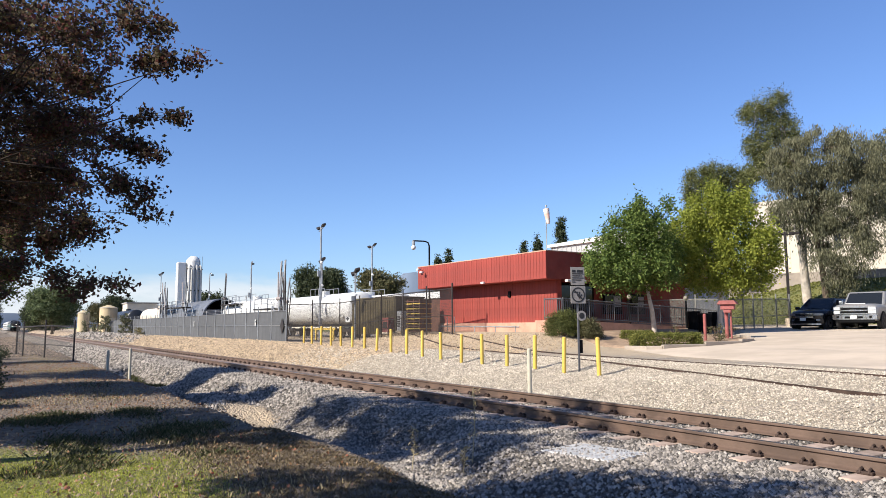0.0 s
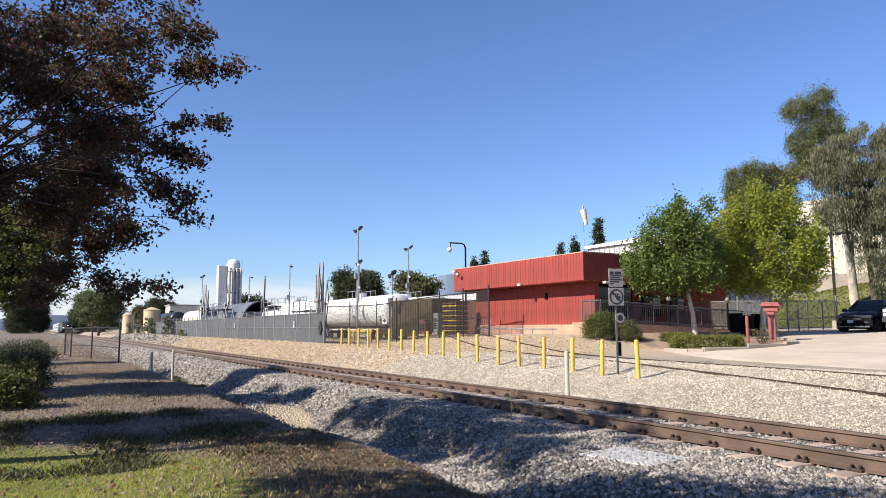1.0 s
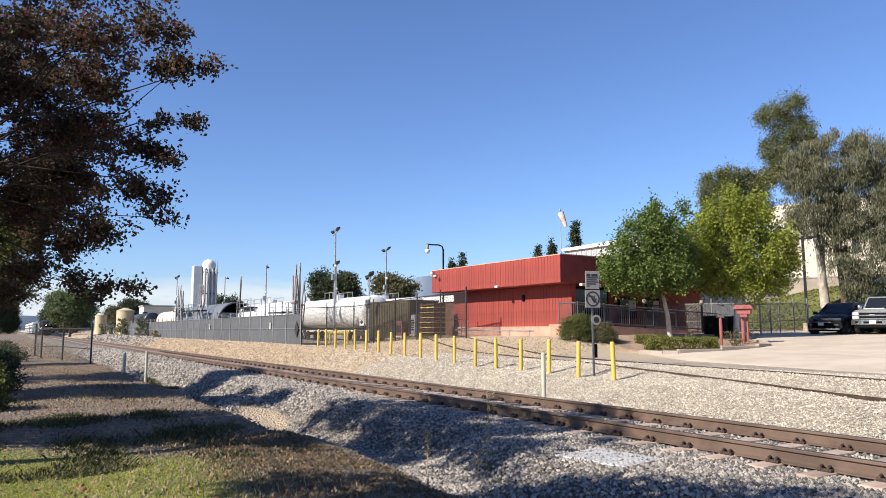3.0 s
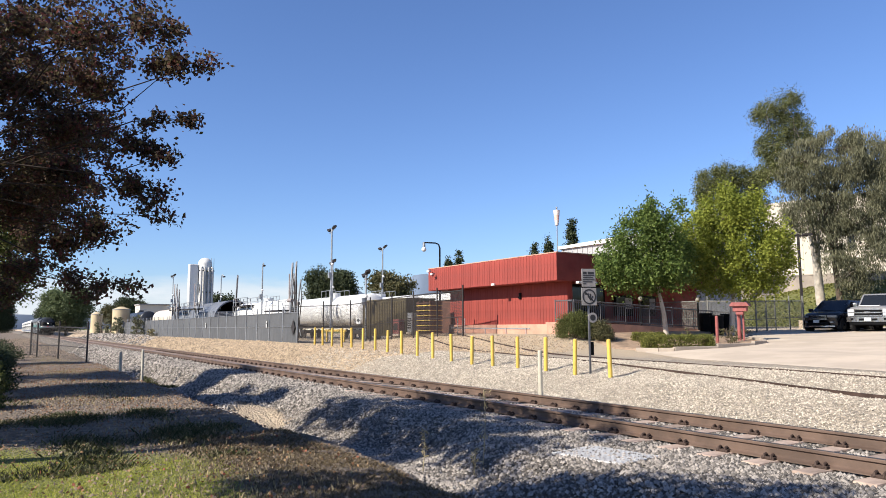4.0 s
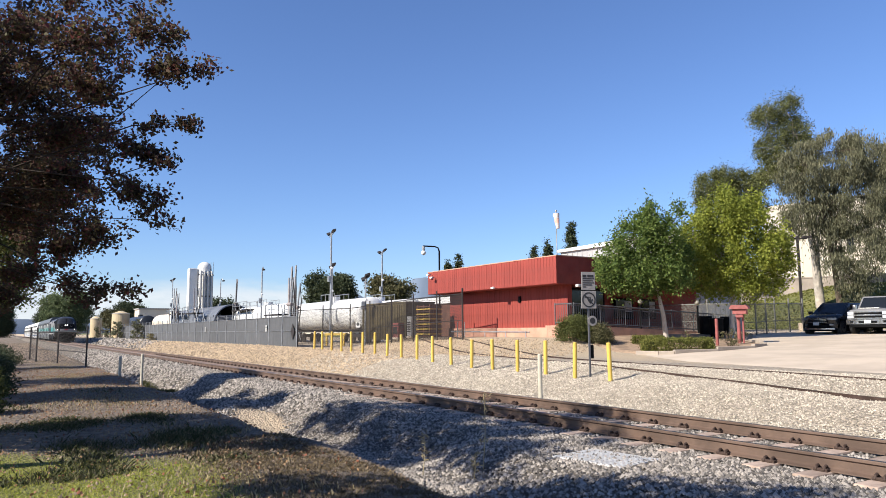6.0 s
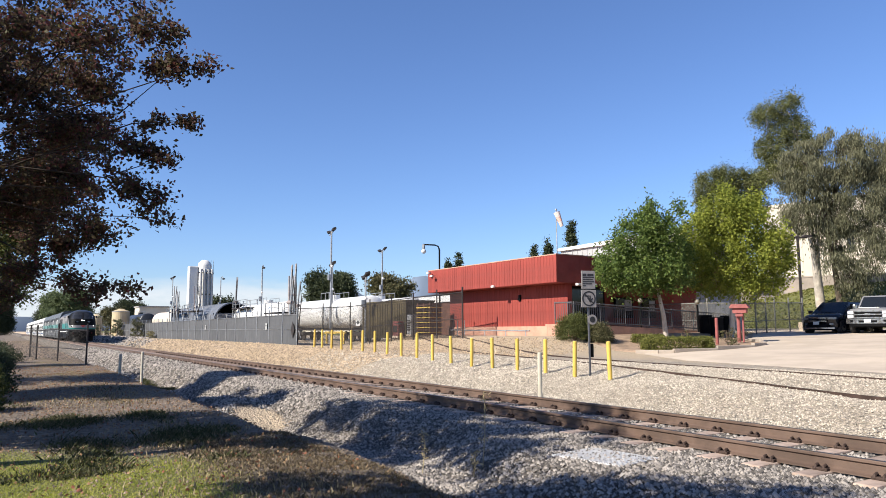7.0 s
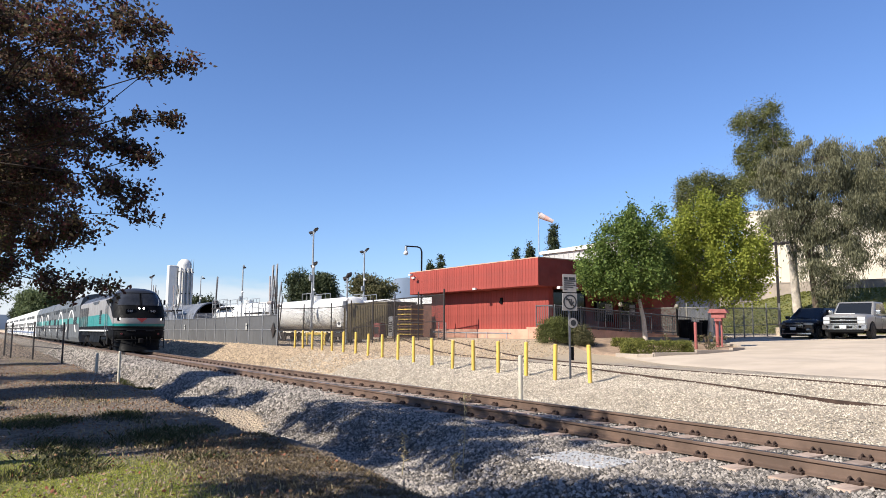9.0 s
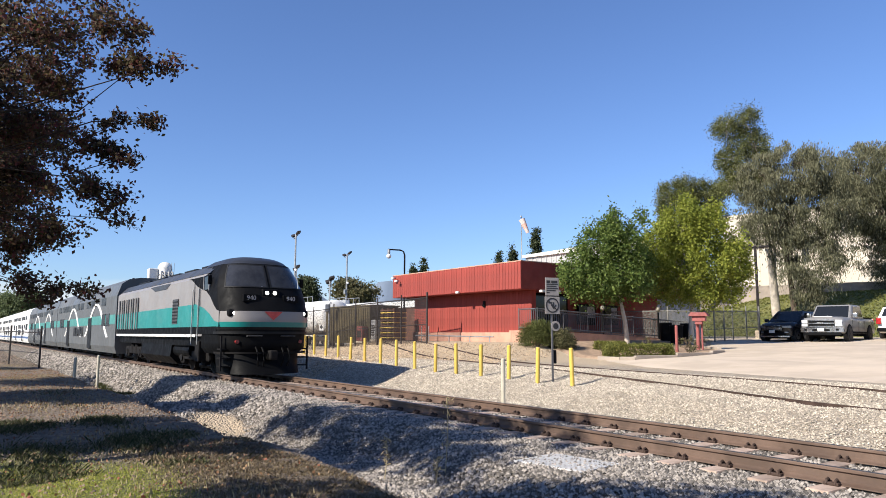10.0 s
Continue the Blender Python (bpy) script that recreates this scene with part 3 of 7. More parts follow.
def gum_trees():
    # the tree whose branches hang into the view
    lobes = [(1.57, 3.09, 4.53, 0.5, 0.5, 0.24), (1.89, 3.39, 4.53, 0.24, 0.24, 0.12), (1.45, 2.82, 4.93, 0.5, 0.5, 0.2),
             (1.61, 3.06, 4.96, 0.15, 0.15, 0.08), (1.44, 3.01, 3.92, 0.38, 0.38, 0.11), (1.61, 3.27, 3.92, 0.13, 0.13, 0.06),
             (1.06, 2.84, 3.62, 0.5, 0.5, 0.26), (1.37, 3.16, 3.55, 0.2, 0.2, 0.14), (0.85, 2.8, 3.19, 0.5, 0.5, 0.28),
             (1.08, 3.03, 2.85, 0.22, 0.22, 0.1), (0.48, 2.5, 2.71, 0.5, 0.5, 0.22), (0.19, 2.56, 2.03, 0.42, 0.42, 0.17),
             (0.53, 2.9, 2.05, 0.14, 0.14, 0.07), (-0.25, 2.21, 2.17, 0.3, 0.3, 0.15), (0.43, 2.42, 4.56, 0.7, 0.7, 0.34),
             (0.11, 2.17, 5.2, 0.9, 0.9, 0.45), (-0.12, 2.14, 3.51, 0.75, 0.75, 0.5), (-0.83, 1.55, 4.71, 1.0, 1.0, 0.8),
             (-0.93, 1.69, 3.23, 0.8, 0.8, 0.5), (-2.5, 1.83, 2.46, 0.5, 0.5, 0.35), (-3.32, 1.56, 2.07, 0.5, 0.5, 0.3),
             (-1.05, 0.72, 5.29, 1.2, 1.2, 1.0), (-1.74, 0.71, 3.65, 1.2, 1.2, 0.9), (0.45, 2.17, 5.94, 1.0, 1.0, 0.5), (-2.6, 2.2, 4.6, 1.2, 1.0, 0.7), (-3.8, 1.9, 4.3, 1.1, 1.0, 0.8),
             (-2.4, 1.5, 5.6, 1.3, 1.2, 0.7), (-4.6, 2.0, 3.6, 1.0, 0.9, 0.7), (-1.8, 2.1, 3.5, 1.0, 0.9, 0.6),
             (-1.2, 2.3, 4.4, 1.0, 0.8, 0.6), (-0.6, 2.2, 2.7, 0.7, 0.6, 0.35),
             # from here mostly out of view: lobes added to shade the ditch and rails
             (0.5, 0.0, 5.2, 1.1, 1.0, 0.7), (1.8, 0.1, 4.9, 1.0, 1.0, 0.7), (-1.0, 0.0, 5.5, 1.1, 1.0, 0.7),
             (0.8, -0.8, 5.9, 1.1, 1.0, 0.7), (-2.2, -0.2, 5.4, 1.1, 1.0, 0.7), (2.5, -0.3, 5.0, 0.9, 0.9, 0.6), (-3.4, 0.3, 5.0, 1.1, 1.0, 0.7),
             (-3.6, -0.2, 3.9, 1.0, 1.0, 0.55), (-2.2, -0.3, 3.6, 1.0, 1.0, 0.55), (-0.6, -0.2, 3.9, 1.0, 1.0, 0.55),
             (0.4, -0.3, 3.7, 0.85, 0.85, 0.5), (-1.4, -0.4, 4.6, 1.0, 1.0, 0.55), (0.3, -0.5, 4.5, 1.0, 1.0, 0.55),
             (2.3, -2.3, 7.0, 0.6, 0.6, 0.3), (2.7, -1.2, 6.9, 0.4, 0.4, 0.25), (0.7, -2.0, 6.9, 0.7, 0.7, 0.35),
             (-2.5, -0.8, 7.0, 0.5, 0.5, 0.25), (-0.9, -0.75, 7.0, 0.5, 0.5, 0.25), (0.8, -0.8, 7.0, 0.45, 0.45, 0.22), (2.2, -0.75, 7.0, 0.4, 0.4, 0.2), (1.3, 1.6, 4.75, 0.4, 0.4, 0.3), (1.3, 2.2, 4.75, 0.4, 0.4, 0.25)]
    tree("sweetgum_tree", "sweetgum tree with purple and green autumn leaves", (-9.8, -1.6, 0), 2.6, 0.17, lobes, 95, 66, 0.15, 0.052, "gum_leaf", "gum_bark", "kite", group="sweetgum trees along the bank", shell=0.15, limb=0.1)
    green = [(0.48, 0.84, 3.93, 0.9, 0.9, 0.68), (0.76, 1.33, 3.86, 0.7, 0.7, 0.52), (0.38, 0.82, 3.24, 0.9, 0.9, 0.68), (0.65, 1.31, 3.12, 0.7, 0.7, 0.52), (0.27, 0.81, 2.5, 0.8, 0.8, 0.6), (0.54, 1.3, 2.37, 0.55, 0.55, 0.41), (0.1, 0.26, 3.62, 1.0, 1.0, 0.75), (0.0, 0.32, 2.63, 1.0, 1.0, 0.75), (0.76, 1.61, 2.62, 0.35, 0.35, 0.26), (0.82, 1.51, 3.49, 0.4, 0.4, 0.3)]
    tree("sweetgum_tree", "leafy green sweetgum tree over the bank shrubs", (-18.5, -1.3, 0), 1.9, 0.15, green, 90, 60, 0.2, 0.07, "green_gum", "gum_bark", "kite", group="sweetgum trees along the bank", shell=0.3, limb=0.2)
    # unseen trees along the bank, placed for the shadows they cast
    for x, y, h, s, sd, many in ((-12.2, -3.2, 3.3, 1.9, 16, 30), (-20.2, -3.2, 3.5, 2.0, 11, 30), (-25.6, -3.4, 4.9, 2.3, 12, 30), (-36.0, -3.4, 3.6, 1.8, 15, 24), (-4.5, -3.3, 4.4, 1.75, 13, 44), (3.5, -6.0, 4.6, 2.2, 14, 24)):
        lobes = blob(0, 0, h, s, 18, 0.9, sd)
        # high unseen lobes, added only to stretch this tree's shadow
        if many > 40:
            lobes += [(-0.1, -0.9, 6.5, 0.9, 0.9, 0.4), (0.6, -0.3, 6.5, 0.85, 0.85, 0.4), (-0.8, -1.4, 6.4, 0.8, 0.8, 0.4), (-2.2, -0.5, 4.5, 0.55, 0.55, 0.3)]
        tree("sweetgum_tree", "leafy sweetgum tree out of view, placed to shade the bank", (x, y, 0), 2.4, 0.17, lobes, 60, many, 0.32, 0.13, "gum_leaf", "gum_bark", "kite", group="sweetgum trees along the bank")


M["green_gum"] = leafy("shaded_green_gum_leaves", [(0.075, 0.095, 0.032), (0.14, 0.175, 0.05), (0.19, 0.165, 0.06), (0.27, 0.29, 0.08)], 0.48)
M["gum_bark"] = worn("dark_ridged_bark", (0.05, 0.037, 0.03), 0.95, 0, 0.3, 6, 40, bump=0.8, spec=0.2)
gum_trees()


def eucalyptus():
    e1 = [(0.7, -5.66, 16.77, 1.5, 1.5, 2.0), (1.78, -4.29, 17.61, 1.6, 1.6, 1.9), (0.92, -4.78, 14.14, 2.0, 2.0, 2.2),
             (2.04, -3.43, 15.38, 1.9, 1.9, 2.0), (1.27, -3.8, 11.91, 2.2, 2.2, 2.0), (0.41, -5.03, 11.9, 1.4, 1.4, 1.6),
             (1.94, -3.05, 12.9, 1.8, 1.8, 1.8)]
    e2 = [(2.14, -6.46, 11.95, 2.2, 2.2, 2.2), (3.25, -5.11, 13.1, 2.2, 2.2, 2.2), (4.18, -3.64, 12.53, 2.2, 2.2, 2.2),
             (2.21, -5.8, 9.36, 2.4, 2.4, 2.6), (3.57, -3.91, 9.65, 2.4, 2.4, 2.6), (4.68, -2.56, 10.81, 1.6, 1.6, 1.8),
             (5.07, -2.49, 13.11, 1.4, 1.4, 1.4)]
    e3 = [(-0.04, -3.97, 11.95, 2.2, 2.2, 2.4), (1.44, -2.05, 12.92, 2.4, 2.4, 2.2), (2.66, -0.25, 12.68, 2.2, 2.2, 2.2),
             (-0.6, -4.16, 9.07, 1.6, 1.6, 2.4), (0.65, -2.37, 9.07, 2.2, 2.2, 2.8), (1.89, -0.58, 9.08, 2.4, 2.4, 3.0),
             (3.11, 0.92, 10.28, 1.8, 1.8, 2.4), (0.73, -1.53, 5.71, 1.6, 1.6, 2.8), (1.79, 0.09, 5.24, 2.0, 2.0, 3.2),
             (3.04, 1.57, 6.68, 1.4, 1.4, 2.4), (1.23, -0.1, 2.35, 1.2, 1.2, 2.0), (-1.06, -4.42, 7.15, 1.0, 1.0, 1.4)]
    e4 = [(-7.29, 1.53, 12.93, 1.8, 1.8, 2.4), (-6.33, 2.81, 13.46, 2.2, 2.2, 2.4), (-5.21, 4.3, 13.99, 2.6, 2.6, 2.6),
             (-4.05, 6.08, 13.47, 2.8, 2.8, 3.0), (-6.19, 3.69, 10.29, 2.4, 2.4, 3.0), (-5.02, 5.47, 9.77, 2.8, 2.8, 3.4),
             (-3.96, 7.34, 8.19, 2.8, 2.8, 3.4), (-5.85, 5.08, 6.07, 1.8, 1.8, 3.0), (-4.94, 6.73, 4.49, 2.0, 2.0, 3.0),
             (-7.15, 2.42, 9.76, 1.6, 1.6, 2.0)]
    look_at = "eucalyptus trees behind the car park"
    tree("eucalyptus_tree", "tall upright grey-green eucalyptus with a pale trunk", (-35.2, 61.6, 3.2), 9.5, 0.4, [(a - 0.7, b - 1.1, c - 0.5, 0.72 * p, 0.72 * q, 0.72 * r) for a, b, c, p, q, r in e1], 20, 130, 0.55, 0.2, "dark_euc", "pale_bark", "long", 0.0, (1.0, -3.5), squash=1.1, group=look_at, shell=0.6)
    tree("eucalyptus_tree", "olive-green eucalyptus behind the street trees", (-47.0, 66.0, 3.6), 7.0, 0.35, [(a, b, c - 0.4, 0.74 * p, 0.74 * q, 0.74 * r) for a, b, c, p, q, r in e2], 20, 115, 0.6, 0.21, "dark_euc", "pale_bark", "long", 0.0, (3.0, -4.0), squash=1.1, group=look_at, shell=0.6)
    tree("eucalyptus_tree", "weeping grey-green eucalyptus with a brown trunk", (-32.6, 60.0, 3.2), 8.0, 0.26, e3, 12, 135, 0.6, 0.2, "euc_leaf", "bark", "long", 2.4, (0.2, -2.4), group=look_at, shell=0.75)
    tree("eucalyptus_tree", "broad weeping grey-green eucalyptus above the wall", (-24.5, 66.0, 3.6), 7.5, 0.42, e4, 11, 130, 0.65, 0.21, "euc_leaf", "bark", "long", 2.2, (-4.5, 4.5), group=look_at, shell=0.72)


M["dark_euc"] = leafy("deep_grey_green_leaves", [(0.085, 0.098, 0.034), (0.175, 0.19, 0.066), (0.29, 0.285, 0.12)], 0.38)
eucalyptus()


# ---- train ----
def lerp_table(table, z):
    zs, vs = zip(*table)
    return float(np.interp(z, zs, vs))


NOSE_TIP = [(0.1, -0.02), (0.4, -0.2), (0.72, -0.28), (0.74, -0.1), (1.45, -0.1), (1.6, -0.03), (1.78, 0.02), (2.08, 0.0), (2.12, -0.06), (2.5, -0.22), (2.86, -0.42), (3.3, -0.7), (3.64, -0.95), (3.8, -1.12), (3.92, -1.45), (4.0, -2.0), (4.03, -2.5)]
NOSE_WIDE = [(0.1, 1.25), (0.72, 1.32), (0.74, 1.46), (1.45, 1.48), (1.6, 1.5), (2.5, 1.5), (2.86, 1.46), (3.3, 1.34), (3.64, 1.18), (3.8, 1.02), (3.92, 0.82), (4.0, 0.55), (4.03, 0.4)]


def nose_band(z0, z1, u0=-1.0, u1=1.0, out=0.0, back=-2.7, rows=4, cols=22, close=True):
    """A strip of the cab's blunt front between two heights, with rounded corners and straight flanks back to the body."""
    bm = bmesh.new()
    grid = []
    for i in range(rows + 1):
        z = z0 + (z1 - z0) * i / rows
        w, f = lerp_table(NOSE_WIDE, z) + out, lerp_table(NOSE_TIP, z) + out
        line = []
        if close and u0 == -1.0:
            line.append(bm.verts.new((back, -w, z)))
        for k in range(cols + 1):
            u = math.sin((u0 + (u1 - u0) * k / cols) * math.pi / 2)
            line.append(bm.verts.new((f - 0.16 * u * u - 0.62 * abs(u) ** 5, w * u, z)))
        if close and u1 == 1.0:
            line.append(bm.verts.new((back, w, z)))
        grid.append(line)
    for a, b in zip(grid, grid[1:]):
        for k in range(len(a) - 1):
            bm.faces.new((a[k], a[k + 1], b[k + 1], b[k]))
    return bm


def wheelset(parent, x, bm_wheel):
    for y in (-0.755, 0.755):
        ob = new("wheel", bm_wheel)
        ob.parent = parent
        ob.location = (x, y, 0.5)


M["grime"] = worn("oily_black_steel", (0.011, 0.010, 0.010), 0.8, 0, 0.25, 3, spec=0.15)


def wheel_mesh(r=0.5):
    bm = rod((0, -0.07, 0), (0, 0.07, 0), r, n=24)
    rod((0, -0.1, 0), (0, 0.1, 0), r * 0.3, n=12, bm=bm)
    me = bpy.data.meshes.new("wheel")
    bm.to_mesh(me)
    bm.free()
    me.materials.append(M["grime"])
    return me


WHEEL = wheel_mesh()


def bogie(parent, x, axle=1.35):
    bm = bmesh.new()
    for y in (-1.12, 1.12):
        box((axle * 2 + 1.2, 0.16, 0.34), (0, y, 0.42), 0.06, bm)
        for dx in (-axle, axle):
            box((0.46, 0.2, 0.5), (dx, y, 0.28), 0.05, bm)
            rod((dx, y - 0.14, 0.5), (dx, y + 0.14, 0.5), 0.15, n=10, bm=bm)
        for dx in (-0.45, 0.45):
            rod((dx, y, 0.5), (dx, y, 0.95), 0.13, n=10, bm=bm)
    box((1.0, 2.1, 0.3), (0, 0, 0.5), 0.04, bm)
    ob = part("bogie", bm, "grime", parent, "dark grimy bogie frame")
    ob.location = (x, 0, 0)
    for dx in (-axle, axle):
        wheelset(ob, dx, WHEEL)
    return ob


def flank(name, outline, parent, material, y=1.5, thick=0.012, label=""):
    """The same flat panel on both sides of a vehicle, each a part of its own."""
    for s in (-1, 1):
        bm = extrude(outline, thick * s, "y", y * s)
        part(name, bm, material, parent, label)


def lettering(text, size, parent, m, material, depth=0.004):
    cu = bpy.data.curves.new("number", "FONT")
    cu.body, cu.size, cu.extrude, cu.align_x, cu.align_y = text, size, depth, "CENTER", "CENTER"
    tmp = new("number", cu)
    me = bpy.data.meshes.new_from_object(tmp.evaluated_get(bpy.context.evaluated_depsgraph_get()))
    bpy.data.objects.remove(tmp)
    me.materials.clear()
    ob = hold("number", me, material, parent)
    ob.matrix_basis = m
    return ob


M["teal"] = worn("teal_paint", (0.010, 0.21, 0.20), 0.4, 0.0, 0.08, 1.0)
M["marker_red"] = worn("dull_red_lens", (0.22, 0.02, 0.02), 0.3)
M["trim_grey"] = worn("dull_grey_trim", (0.05, 0.05, 0.053), 0.6)
M["pane"] = worn("dark_coach_window", (0.010, 0.011, 0.013), 0.3, 0, 0.2, 1.0, bump=0, spec=0.2)
M["lamp"] = glow("lit_headlamp", (1.0, 0.96, 0.9), 4.0)
M["cab_glass"] = worn("cab_window_glass", (0.03, 0.031, 0.034), 0.08, 0, 0.3, 1.6, bump=0, spec=0.5)
M["loco_red"] = worn("red_chevron_paint", (0.55, 0.06, 0.05), 0.5)
M["loco_grey"] = worn("silver_grey_paint", (0.27, 0.255, 0.25), 0.45, 0.1, 0.06, 0.7, 30, (0.24, 0.22, 0.2), 0.35)
M["coach_grey"] = worn("brushed_coach_silver", (0.105, 0.11, 0.112), 0.5, 0.1, 0.07, 0.7, 30, (0.24, 0.23, 0.22), 0.3)
M["pale_teal"] = worn("pale_teal_band", (0.055, 0.24, 0.22), 0.45, 0.0, 0.08, 1.0)
M["blue"] = worn("blue_band", (0.05, 0.12, 0.30), 0.4, 0, 0.1, 1.0)
M["cab_top"] = worn("slate_cab_roof_paint", (0.028, 0.03, 0.036), 0.42, 0.1, 0.15, 0.8)
M["grille_grey"] = worn("dusty_grille", (0.19, 0.185, 0.18), 0.6, 0.1, 0.15, 1.2)
M["number_white"] = worn("number_paint", (0.42, 0.42, 0.42), 0.6)
M["loco_roof"] = worn("slate_roof_paint", (0.045, 0.05, 0.062), 0.5, 0.1, 0.15, 0.8, 30, (0.05, 0.05, 0.05), 0.4)


def ribbon(pts, half, thick):
    """A flat painted line in an upright plane along x."""
    bm = bmesh.new()
    rows = []
    for i, p in enumerate(pts):
        a, b = pts[max(i - 1, 0)], pts[min(i + 1, len(pts) - 1)]
        dx, dz = b[0] - a[0], b[2] - a[2]
        n = math.hypot(dx, dz)
        ox, oz = -dz / n * half, dx / n * half
        rows.append([bm.verts.new((p[0] + sx * ox, p[1] + sy * thick, p[2] + sx * oz)) for sx, sy in ((-1, 0), (1, 0), (1, 1), (-1, 1))])
    for a, b in zip(rows, rows[1:]):
        for k in range(4):
            bm.faces.new((a[k], a[(k + 1) % 4], b[(k + 1) % 4], b[k]))
    bmesh.ops.recalc_face_normals(bm, faces=bm.faces)
    return bm


def locomotive():
    loco = empty("locomotive", (0, 0, 0), 0, "silver, teal and charcoal diesel passenger locomotive with lit headlamps", "locomotive")
    back = -17.6
    shell = [(-1.49, 1.28), (1.49, 1.28), (1.49, 3.28), (1.25, 3.5), (-1.25, 3.5), (-1.49, 3.28)]
    part("body", extrude(shell, -2.6 - back, "x", back), "loco_grey", loco)
    part("roof", extrude([(-1.36, 3.42), (1.36, 3.42), (1.05, 3.72), (0.55, 3.84), (-0.55, 3.84), (-1.05, 3.72)], -2.4 - back, "x", back), "loco_roof", loco, "dark slate roof with hatches")
    for x, w in ((-4.6, 1.9), (-7.2, 1.6), (-9.6, 1.6), (-12.4, 2.2), (-15.4, 2.4)):
        part("roof_hatch", box((w, 1.5, 0.09), (x, 0, 3.80), 0.03), "charcoal", loco)
    for x in (-12.4, -15.4):
        for dy in (-0.45, 0.0, 0.45):
            part("roof_fan", rod((x, dy, 3.88), (x, dy, 3.93), 0.2, n=16), "black", loco)
    # front, from the pilot up to the roof
    part("pilot", nose_band(0.1, 0.72, back=-1.6), "black", loco, "black snow-plough pilot", smooth=True)
    part("buffer_beam", nose_band(0.72, 1.5, back=-2.7), "black", loco, smooth=True)
    part("chin_stripe", nose_band(1.5, 1.58, out=0.004), "charcoal", loco, smooth=True)
    part("teal_stripe", nose_band(1.58, 1.74, rows=2), "teal", loco, "teal band wrapped round the nose", smooth=True)
    part("chin", nose_band(1.74, 2.08), "loco_grey", loco, "silver lower nose", smooth=True)
    part("mask", nose_band(2.08, 2.86), "black", loco, "black nose mask with number boards", smooth=True)
    part("window_surround", nose_band(2.86, 3.68, rows=6), "black", loco, smooth=True)
    for u0, u1 in ((-0.7, -0.025), (0.025, 0.7)):
        part("windscreen", nose_band(2.88, 3.62, u0, u1, 0.012, close=False, cols=10), "cab_glass", loco, "dark raked windscreen pane", smooth=True)
        for z in (2.855, 3.62):
            part("window_trim", nose_band(z, z + 0.03, u0 - 0.015, u1 + 0.015, 0.018, close=False, rows=1), "charcoal", loco, smooth=True)
        for u in (u0, u1):
            part("window_post", nose_band(2.88, 3.62, u - 0.012, u + 0.012, 0.018, close=False, rows=5, cols=1), "charcoal", loco, smooth=True)
    for y in (-0.25, 1.0):
        part("wiper", tube([(-0.42, y, 2.86), (-0.62, y + 0.06, 3.1), (-0.78, y + 0.1, 3.28)], [0.016] * 3, 5), "steel", loco)
    part("cab_roof", nose_band(3.68, 4.03, rows=8, back=-3.6), "cab_top", loco, "dark slate cab roof", smooth=True)
    part("anticlimber", nose_band(1.36, 1.44, out=0.05, back=-1.2, rows=1), "charcoal", loco, "grimy black ledge", smooth=True)
    part("lower_ledge", nose_band(0.74, 0.8, out=0.03, back=-1.2, rows=1), "grime", loco, smooth=True)
    for y in (-1.05, 1.05):
        part("marker_light", rod((-0.42, y, 1.12), (-0.22, y, 1.12), 0.06, n=12), "marker_red", loco, "dull red marker lens")
        part("grab_iron", tube([(-0.42, y * 0.75, 1.28), (-0.06, y * 0.75, 1.3), (-0.06, y * 0.3, 1.3), (-0.2, y * 0.3, 1.28)], [0.018] * 4, 6), "trim_grey", loco)
        for z in (0.32, 0.58, 0.86):
            part("step", box((0.34, 0.3, 0.04), (-0.75, y * 1.26, z)), "grime", loco)
        part("step_stringer", box((0.05, 0.05, 1.1), (-0.58, y * 1.38, 0.2)), "grime", loco)
    part("chevron", extrude([(-0.3, 2.07), (0.3, 2.07), (0.0, 1.8)], 0.02, "x", 0.02), "loco_red", loco, "red chevron badge")
    for y in (-0.13, 0.13):
        part("headlamp", rod((-0.4, y, 2.68), (-0.245, y, 2.68), 0.06, n=16), "lamp", loco, "bright lit headlamp")
    part("headlamp_housing", box((0.16, 0.56, 0.26), (-0.34, 0, 2.55), 0.05), "black", loco)
    for y in (-1.16, 1.16):
        part("ditch_light", rod((-0.5, y, 2.02), (-0.27, y, 2.02), 0.055, n=16), "lamp", loco, "lit corner lamp")
        part("lamp_pod", box((0.3, 0.36, 0.24), (-0.44, y, 1.9), 0.08), "black", loco)
    for y in (-0.66, 0.66):
        tilt = pose(-0.215, y, 2.5, 0, 0, 0) @ Matrix(((0, 0, 1, 0), (1, 0, 0, 0), (0, 1, 0, 0), (0, 0, 0, 1))) @ pose(0, 0, 0, 0)
        part("number_board", box((0.12, 0.52, 0.24), (-0.26, y, 2.38), 0.015), "black", loco)
        lettering("940", 0.2, loco, tilt @ pose(0, 0, 0.024), "number_white")
    # flanks
    flank("teal_panel", [(back + 0.15, 1.6), (-0.74, 1.6), (-0.74, 1.72), (-1.2, 1.78), (-1.75, 2.02), (-2.4, 2.22), (-3.4, 2.38), (back + 0.15, 2.32)], loco, "teal", 1.502)
    flank("silver_sweep", [(-2.68, 2.28), (-2.4, 2.21), (-1.75, 2.01), (-1.2, 1.77), (-0.74, 1.71), (-0.74, 2.09), (-1.0, 2.12), (-1.35, 2.3), (-1.75, 2.58), (-2.2, 2.78), (-2.68, 2.86)], loco, "loco_grey", 1.5, 0.01, "silver sweep onto the nose")
    flank("cab_panel", [(-2.6, 2.84), (-3.3, 3.0), (-4.0, 3.26), (-4.4, 3.3), (-2.6, 3.3)], loco, "black", 1.492, 0.012, "black cab side")
